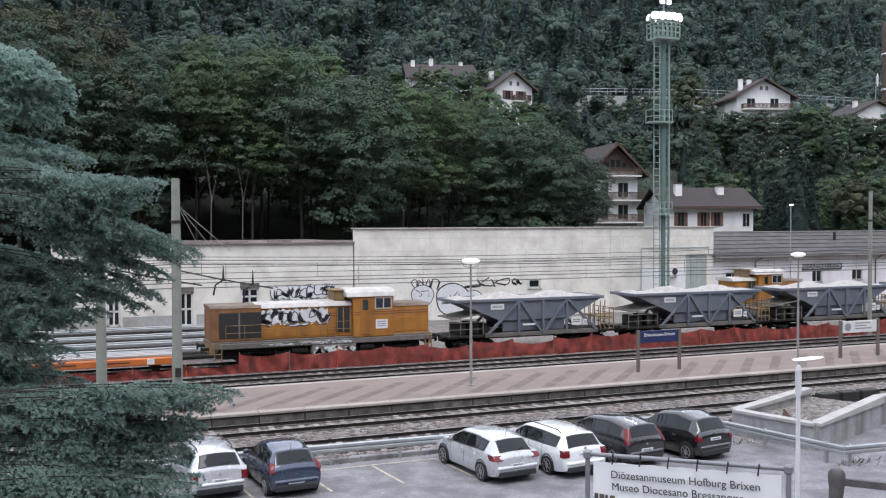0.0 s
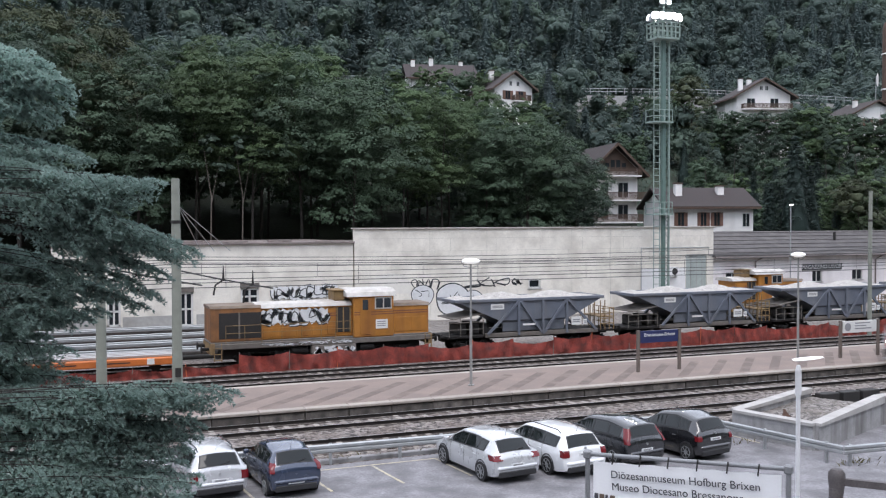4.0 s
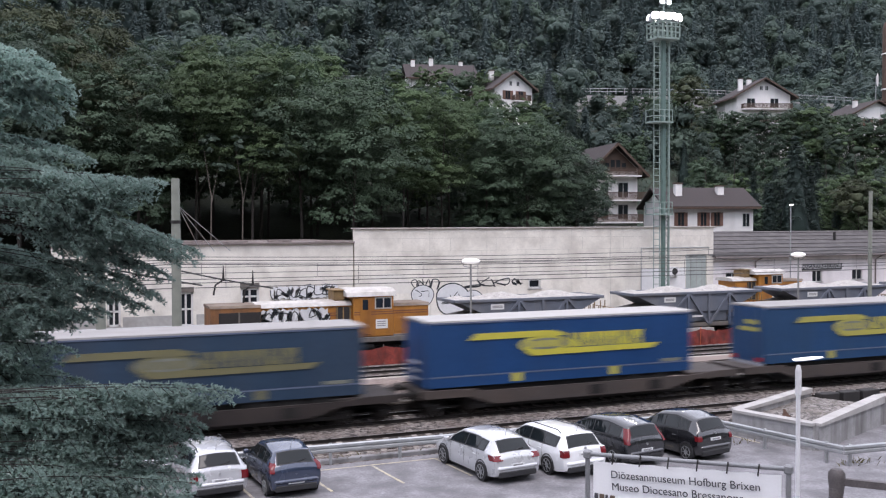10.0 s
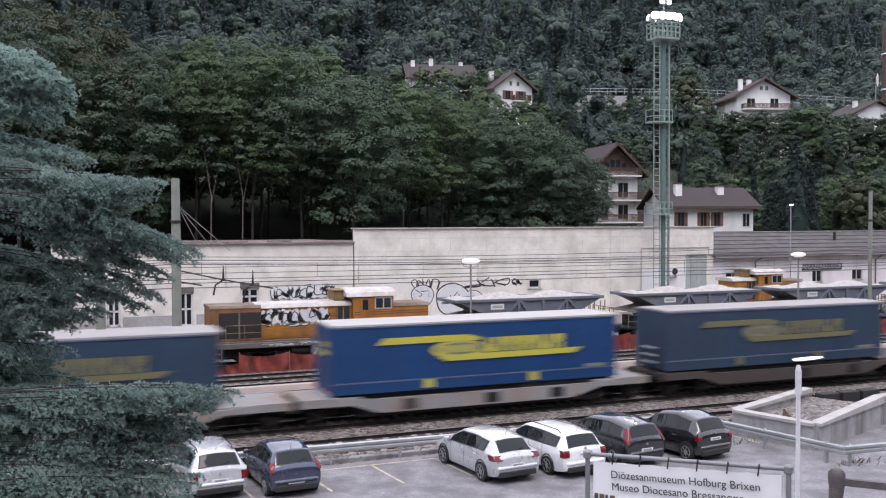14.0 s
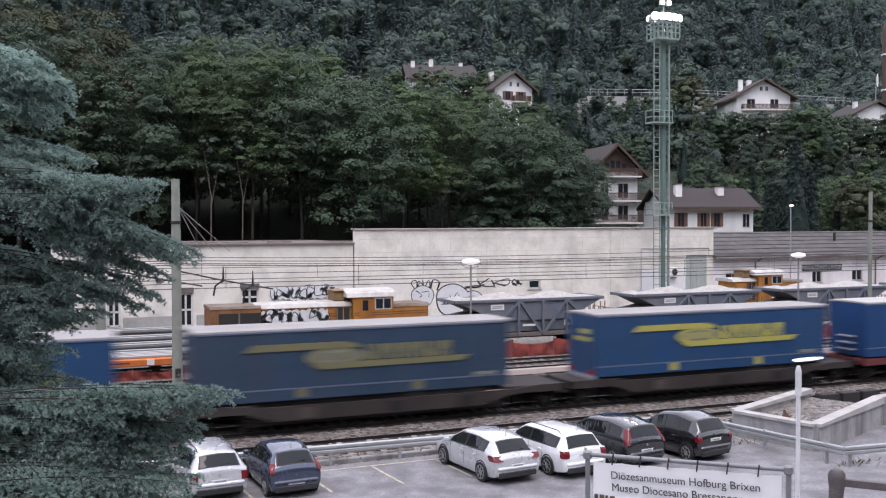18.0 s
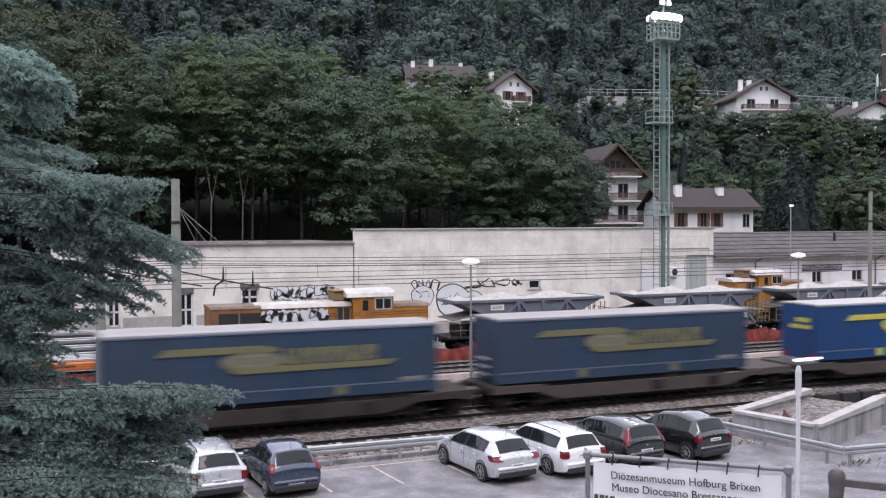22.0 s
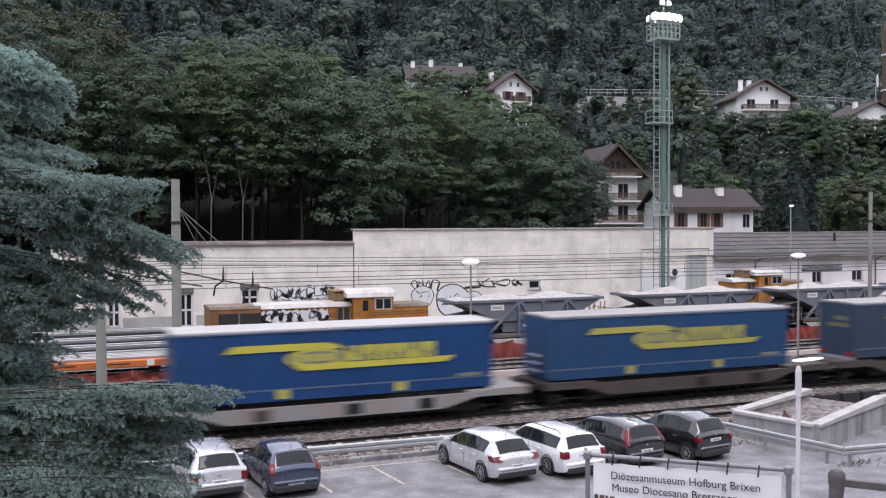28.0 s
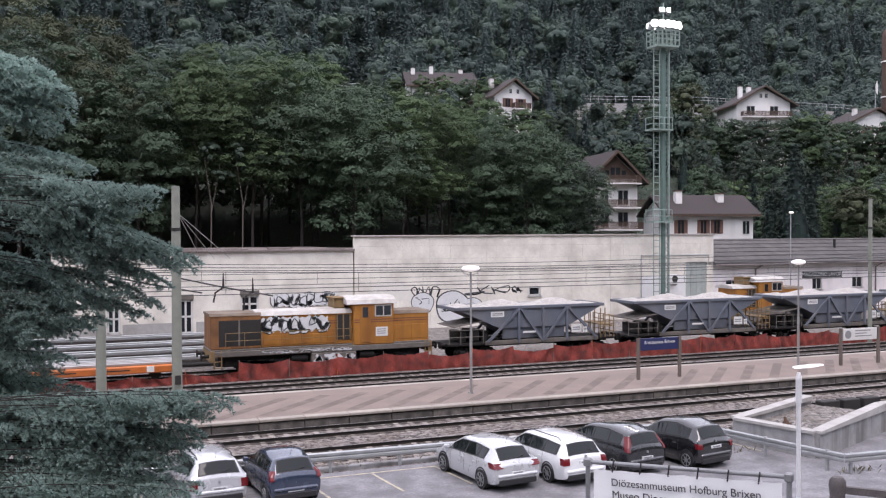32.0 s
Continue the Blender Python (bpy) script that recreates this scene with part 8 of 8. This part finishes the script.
def hides(x, y, top, r):
    d, b = math.hypot(x, y), math.atan2(x, y)
    for hx, hy, hw_, hz in CLEAR:
        hd, hb = math.hypot(hx, hy), math.atan2(hx, hy)
        if abs(b - hb) < math.atan2(hw_, hd) + math.atan2(r * 0.8, d):
            if d < hd + 2 and (top - EYE.z) / d > (hz - EYE.z) / hd:
                return True
            if abs(d - hd) < r + hw_ + 2 and abs(b - hb) < math.atan2(hw_, hd) + 0.01:
                return True
    return False


rnd = random.Random(77)
n = 0
for _ in range(2600):
    y = rnd.uniform(90, 205)
    x = rnd.uniform(50, 190)
    if y < 120 and x < 60 or x < y * 0.42:
        continue
    s = rnd.uniform(0.3, 0.62) * (1 if y < 140 else 0.95)
    con = rnd.random() < 0.22
    h = (17 if con else 22) * s
    if n < 190 and not hides(x, y, ground_z(x, y) + h, 3.2 * s / 0.5):
        n += 1
        if con:
            conifer(x, y, rnd.randrange(2), s * 1.2, rnd.uniform(0, 6.28))
        else:
            broadleaf(x, y, rnd.randrange(5), s, rnd.uniform(0, 6.28), "bushy broad-leaved tree on the slope", "trees on the slope")
# bushes at the foot of each house
for hx, hy, hw_, hz in CLEAR:
    if hy < 120:
        continue
    d = math.hypot(hx, hy)
    for i in range(-5, 6):
        f = 1 - rnd.uniform(5, 10) / d
        x, y = hx * f + i * hw_ * 0.36 * hy / d, hy * f - i * hw_ * 0.36 * hx / d
        top = EYE.z + (hz - EYE.z) * f + rnd.uniform(-0.9, 0.5)
        kind = rnd.randrange(5)
        broadleaf(x, y, kind, max(0.12, (top - ground_z(x, y)) / TREES[kind][2]), rnd.uniform(0, 6.28), "bushy broad-leaved tree on the slope", "trees on the slope")
for x, y, kind, s in ((55.0, 94.5, 0, 0.6), (57.5, 101.0, 1, 0.66), (60.3, 101.5, 2, 0.6)):
    broadleaf(x, y, kind, s, x)
for x, y, kind, s in ((92.7, 90.0, 5, 0.62), (99.0, 93.0, 3, 0.72), (123.8, 165.0, 5, 0.82), (140.5, 150.0, 5, 0.5), (104.0, 96.0, 0, 0.6)):
    broadleaf(x, y, kind, s, x, "bushy broad-leaved tree on the slope", "trees on the slope")
for x, y, kind, s in ((84.5, 158, 0, 0.78), (88, 150, 1, 0.55), (76.5, 86.5, 1, 0.3), (82.6, 90.0, 0, 1.02), (79.8, 91.0, 1, 0.75), (86.0, 91.0, 0, 0.8), (87.2, 160.0, 2, 1.05), (90.7, 158.0, 0, 0.85)):
    conifer(x, y, kind, s, x)

# the wooded mountainside, far beyond the road: uncountable
rng = np.random.default_rng(5)
Q, I = [], []
FAR = []
for v in range(10):
    if v < 4:
        m = 420
        u = rng.uniform(0, 1, m) ** 0.8
        tier = np.floor(u * 8) / 8
        a = rng.uniform(0, 2 * math.pi, m)
        rad = ((1 - tier) * 0.26 + 0.02) * (1 - 0.5 * (u - tier) * 8) + 0.01
        pos = np.stack([rad * np.cos(a), rad * np.sin(a), 0.08 + 0.92 * u], 1)
        ring_z, ring_r = [], []
        for t in range(8):
            ring_z += [0.06 + 0.92 * t / 8, 0.06 + 0.92 * (t + 0.95) / 8]
            ring_r += [(1 - t / 8) * 0.25 + 0.012, (1 - t / 8) * 0.12]
        cv = np.array([(rr * rng.uniform(0.75, 1.15) * math.cos(b_), rr * rng.uniform(0.75, 1.15) * math.sin(b_), zz - rng.uniform(0, 0.02)) for zz, rr in zip(ring_z, ring_r) for b_ in np.linspace(0, 2 * math.pi, 10)[:-1]])
        cf = np.array([f for t in range(15) for q in range(9) for f in ((t * 9 + q, t * 9 + (q + 1) % 9, (t + 1) * 9 + q), ((t + 1) * 9 + q, t * 9 + (q + 1) % 9, (t + 1) * 9 + (q + 1) % 9))])
        FAR.append((pos, np.stack([np.cos(a) * 0.7, np.sin(a) * 0.7, np.full(m, 0.8)], 1), cv, cf))
    else:
        m = 420
        c, r = lobes(rng, 6, rng.uniform(0.6, 0.85), 0.66, 0.2)
        r = r * 1.15
        kx = rng.integers(0, 6, m)
        dd = rng.normal(0, 1, (m, 3))
        dd[:, 2] = dd[:, 2] * 0.8 + 0.45
        dd /= np.linalg.norm(dd, axis=1, keepdims=True)
        cv, cf = bough_mass(rng, c, r * 0.55)
        FAR.append((c[kx] + dd * (r[kx] * rng.uniform(0.85, 1.1, m))[:, None], dd + np.array([0, 0, 0.2]), cv, cf))
CV, CF, CI, nv = [], [], [], 0
for _ in range(2150):
    y = rng.uniform(150, 425)
    x = y * rng.uniform(-0.2 if y < 320 else 0.35, 1.12)
    z = ground_z(x, y)
    d = math.hypot(x, y)
    con = rng.uniform() < (0.3 if y < 235 else 0.62)
    h = rng.uniform(10, 22) * (0.75 if y < 235 else 1.0)
    if d < 260 and hides(x, y, z + h, 4):
        continue
    pos, nn, cv, cf = FAR[rng.integers(0, 4) if con else rng.integers(4, 10)]
    m = len(pos)
    t = rng.uniform(0, 6.28)
    turn = np.array([[math.cos(t), math.sin(t), 0], [-math.sin(t), math.cos(t), 0], [0, 0, 1]])
    at = np.array([x, y, z - 0.05 * h])
    sz = 0.30 + d * 0.0009
    Q.append(leaf_quads(pos @ turn * h + at, nn @ turn, np.full(m, sz * (0.8 if con else 1.0)), rng, 0.5 if con else 0.62, 0.07))
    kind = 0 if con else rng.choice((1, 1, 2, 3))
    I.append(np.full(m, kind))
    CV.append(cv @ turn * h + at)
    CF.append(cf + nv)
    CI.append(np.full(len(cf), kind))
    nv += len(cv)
wood_ob = new("far_woods", leafy_mesh("far_woods", np.concatenate(Q), np.concatenate(I), np.concatenate(CV), np.concatenate(CF), np.concatenate(CI), [M_HAZECON, *M_HAZELEAF]))
tagged(wood_ob, "dark mixed woods covering the mountainside", "woods", kind="stuff")

# scrub on the open slope between the houses
rng = np.random.default_rng(31)
n = 26000
py = rng.uniform(96, 215, n)
px_ = py * rng.uniform(0.42, 0.98, n)
bush = np.array([0.5 + noise.noise((a * 0.16, b * 0.16, 7)) for a, b in zip(px_, py)]).clip(0, 1)
pos = np.stack([px_, py, np.array([ground_z(a, b) for a, b in zip(px_, py)]) + bush * 3.0 * rng.uniform(0.2, 1, n)], 1)
sc = new("scrub", quads_mesh("scrub", leaf_quads(pos, np.tile((0, -0.5, 0.9), (n, 1)), np.full(n, 0.3), rng, 0.62, 0.25), [M_LEAF[0]]))
tagged(sc, "dark green scrub covering the open slope", "scrub", kind="stuff")

# undergrowth along the foot of the slope
rng = np.random.default_rng(9)
pos = np.stack([rng.uniform(46, 130, 12000), rng.uniform(91, 135, 12000), np.zeros(12000)], 1)
pos[:, 2] = [ground_z(a, b) for a, b, _ in pos]
pos[:, 2] += rng.uniform(0, 1.6, 12000)
ug = new("undergrowth", quads_mesh("undergrowth", leaf_quads(pos, np.tile((0, -0.3, 1.0), (12000, 1)), np.full(12000, 0.3), rng), [M_LEAF[0]]))
tagged(ug, "low dark bushes and weeds on the slope", "undergrowth", kind="stuff")

# ---- the blue cedar close by ----
cedar = thing("cedar_tree", (-5.1, 15.6, -0.25), "large blue cedar with drooping tiered boughs", "tree")
k = Kit()
k.tube((0, 0, -0.3), (0.1, 0.1, 7), 0.42, 0.30, n=12)
k.tube((0.1, 0.1, 7), (0.15, 0.0, 15), 0.30, 0.06, n=10)
part("trunk", k, M_CEDARDK, cedar)
rng = np.random.default_rng(12)
BASE = Vector((-5.1, 15.6, -0.25))
# where the boughs end, tier by tier
TIERS = {
    "crown": [(0.18, 16.58, 10.56), (0.20, 16.78, 10.45), (0.14, 17.02, 10.29), (-0.02, 16.70, 10.09), (-0.21, 17.00, 10.06), (-0.28, 17.26, 10.84), (0.02, 16.76, 10.80), (-0.55, 17.21, 10.96), (-0.80, 17.54, 11.09), (0.05, 16.80, 10.59), (-0.31, 17.15, 10.28), (-0.63, 16.90, 10.29), (-1.02, 17.29, 10.85), (-0.47, 17.28, 10.55), (-0.80, 17.03, 10.57), (-0.12, 16.97, 10.46)],
    "spray": [(0.49, 16.75, 9.43), (0.32, 17.03, 9.56), (0.04, 17.37, 9.64), (-0.22, 17.10, 9.71)],
    "shelf": [(1.45, 15.37, 9.02), (1.37, 15.62, 8.94), (1.20, 15.90, 9.02), (1.21, 15.52, 8.77), (1.04, 15.80, 8.71), (0.87, 16.09, 8.94), (0.75, 15.75, 8.76), (0.96, 15.88, 8.57), (0.54, 16.28, 8.99), (0.43, 15.94, 8.74), (0.22, 16.25, 9.16), (0.10, 15.92, 8.88), (-0.13, 16.24, 9.24), (-0.32, 16.52, 8.98), (-0.53, 16.24, 9.32), (-0.67, 16.51, 9.16), (-0.38, 16.62, 9.47), (-0.71, 16.38, 9.55), (-0.03, 16.30, 9.07), (-0.55, 16.73, 8.92)],
    "droop": [(2.05, 15.42, 7.92), (1.94, 15.67, 7.81), (1.81, 15.95, 8.00), (1.69, 15.61, 7.78), (1.59, 15.88, 8.14), (1.42, 16.16, 7.91), (1.28, 15.85, 8.26), (1.16, 16.11, 8.01), (1.63, 16.12, 7.52), (1.38, 15.85, 7.65), (1.21, 16.12, 7.38), (1.05, 15.82, 7.73), (1.48, 15.84, 7.17), (1.31, 16.13, 7.01), (0.90, 15.95, 8.28)],
    "middle": [(0.62, 15.76, 7.00), (0.43, 16.05, 6.85), (0.27, 16.34, 7.17), (0.59, 15.83, 7.22), (-0.02, 16.30, 7.36), (-0.32, 16.63, 7.17), (-0.57, 16.37, 7.46), (0.10, 16.29, 6.84), (-0.57, 16.81, 7.82), (-0.23, 16.29, 7.66), (-0.74, 16.69, 7.01), (0.09, 15.96, 6.41), (-0.09, 16.24, 6.17), (-0.33, 16.56, 6.32), (-0.67, 16.32, 6.31)],
    "heart": [(-0.66, 16.89, 7.64), (-0.32, 17.12, 7.86), (-0.02, 16.85, 7.63), (0.28, 16.58, 7.47), (0.54, 16.83, 7.34), (-0.72, 17.19, 7.25), (-0.37, 16.90, 6.94), (-0.03, 16.62, 7.04), (0.27, 16.85, 6.88), (-0.59, 17.05, 6.56), (-0.20, 16.75, 6.53), (-0.82, 17.35, 6.02), (-0.47, 17.06, 5.95), (0.00, 16.72, 5.92), (0.34, 16.43, 5.83), (-0.74, 17.23, 5.57)],
    "low": [(2.41, 14.45, 5.81), (2.28, 14.72, 5.67), (2.20, 14.97, 5.81), (2.01, 14.66, 5.52), (1.96, 14.90, 5.66), (1.86, 15.15, 5.32), (1.67, 14.86, 5.77), (1.52, 15.13, 5.56), (1.31, 15.44, 5.61), (1.07, 15.16, 5.76), (1.94, 15.00, 5.05), (1.76, 14.69, 4.95), (1.98, 14.83, 5.27), (1.62, 15.19, 5.12), (1.34, 14.93, 5.28), (1.12, 15.23, 5.31), (0.81, 15.58, 5.45), (0.56, 15.31, 5.69), (0.32, 15.63, 5.74), (1.71, 15.24, 4.62), (1.86, 14.80, 4.52), (1.45, 15.19, 4.78), (1.18, 14.93, 4.95), (0.91, 15.26, 5.06), (0.65, 15.59, 5.12), (0.39, 15.32, 5.35), (0.08, 15.67, 5.66), (-0.16, 15.99, 5.80)],
    "skirt": [(1.73, 14.15, 4.56), (1.46, 14.48, 4.52), (1.17, 14.82, 4.62), (0.76, 14.61, 4.71), (0.38, 14.98, 4.83), (-0.01, 15.36, 5.03), (-0.31, 15.12, 5.45), (1.84, 14.42, 4.21), (1.41, 14.81, 4.12), (0.83, 14.67, 4.25), (0.38, 15.08, 4.30), (-0.09, 14.90, 4.64), (-0.47, 15.28, 4.92), (-0.65, 15.59, 5.55), (-0.47, 15.11, 4.46), (-0.02, 15.13, 4.16), (-0.72, 15.65, 5.05), (1.10, 14.51, 4.38)],
}
ARCH = {"crown": 0.16, "spray": 0.05, "shelf": 0.03, "droop": 0.08, "middle": 0.05, "heart": 0.05, "low": 0.04, "skirt": 0.06, "inner": 0.04}
BOUGHS = [(tier, tip) for tier, tips in TIERS.items() for tip in tips]
for _ in range(46):
    z = rng.uniform(2.6, 9.0)
    BOUGHS.append(("inner", (rng.uniform(-1.6, -0.35 + 0.6 * max(0.0, 5.6 - z)), rng.uniform(15.8, 17.6), z)))
tuft_p, tuft_d = [], []
UP = Vector((0, 0, 1))
for tier, tip in BOUGHS:
    tip = Vector(tip) - BASE
    inner = tier == "inner"
    start = Vector((0.1, 0.05, max(1.5, tip.z - rng.uniform(-0.1, 0.7) - (0.7 if tier == "crown" else -0.9 if tier == "droop" else 0.0))))
    ln = (tip - start).length
    pts = [start.lerp(tip, u) + UP * (ARCH[tier] * ln * math.sin(math.pi * u ** 1.3)) for u in np.linspace(0, 1, 15)]
    k = Kit()
    for i in range(14):
        k.tube(pts[i], pts[i + 1], 0.013 * (1 - i / 14.5) + 0.003, 0.013 * (1 - (i + 1) / 14.5) + 0.003, n=6, caps=False)
    out = (pts[-1] - pts[-3]).normalized()
    flat = (tip - start).normalized()
    side = flat.cross(UP).normalized()
    reach = 0.22 if tier == "crown" else 0.26
    count = 22
    for j in range(count):
        u = 1 - (j + rng.uniform(0, 1)) / count * (0.72 if inner else reach)
        i = min(13, int(u * 14))
        p = pts[i].lerp(pts[i + 1], u * 14 - i)
        back = (1 - u) / reach
        sl_ = (0.15 + 0.40 * min(1.0, back)) * rng.uniform(0.65, 1.1)
        sd = (side * (-1 if j % 2 else 1) * rng.uniform(0.3, 1) + flat * rng.uniform(0.3, 1.0) + UP * rng.uniform(-0.75, 0.14)).normalized()
        if j == 0:
            sd, sl_ = out, 0.16
        e = p + sd * sl_ - UP * (rng.uniform(0.12, 0.42) * sl_)
        k.tube(p, e, 0.007, 0.003, n=4, caps=False)
        lat = sd.cross(UP).normalized()
        # flat fans of twiglets, tips bending down
        for v in np.arange(0.12, 1.03, 0.085 / max(0.25, sl_)):
            c = p.lerp(e, min(v, 1.0)) - UP * (0.05 * v * v * sl_)
            tl = (0.07 + 0.11 * (1 - abs(2 * v - 0.9))) * rng.uniform(0.6, 1.2)
            for sg in (-1, 1):
                td_ = (lat * sg * rng.uniform(0.4, 1.0) + sd * rng.uniform(0.3, 0.9) + UP * rng.uniform(-0.25, 0.25)).normalized()
                for q in (0.3, 1.0) if inner else (0.15, 0.55, 1.0):
                    tuft_p.append(c + td_ * tl * q - UP * (0.3 * tl * q * q))
                    tuft_d.append(tuple(td_))
    part("bough", k, M_CEDARDK, cedar, fix=False)
tp, td = np.array(tuft_p), np.array(tuft_d)
NB = 6
pos = np.repeat(tp, NB, axis=0)
dr_ = np.repeat(td, NB, axis=0) * 0.9 + rng.normal(0, 0.45, (len(pos), 3)) + np.array([0, 0, 0.2])
dr_ /= np.linalg.norm(dr_, axis=1, keepdims=True)
sdv = np.cross(dr_, np.array([0.0, 0.0, 0.6]) + rng.normal(0, 0.7, (len(pos), 3)))
sdv /= np.linalg.norm(sdv, axis=1, keepdims=True) + 1e-9
ln = rng.uniform(0.04, 0.085, (len(pos), 1))
wd = 0.0105
cedar_q = np.stack([pos - sdv * wd * 0.6, pos + dr_ * ln * 0.5 - sdv * wd, pos + dr_ * ln, pos + dr_ * ln * 0.5 + sdv * wd], 1)
nd = part("needles", quads_mesh("needles", cedar_q, [M_CEDAR]), None, cedar, "blue-green needle sprays")
nd["kind"] = "stuff"


def motions():
    for ob, x0 in movers:
        walk(ob, [(t, pose(x0 - V * t + slip, 38.73, 0)) for t, slip in RUN])


motions()
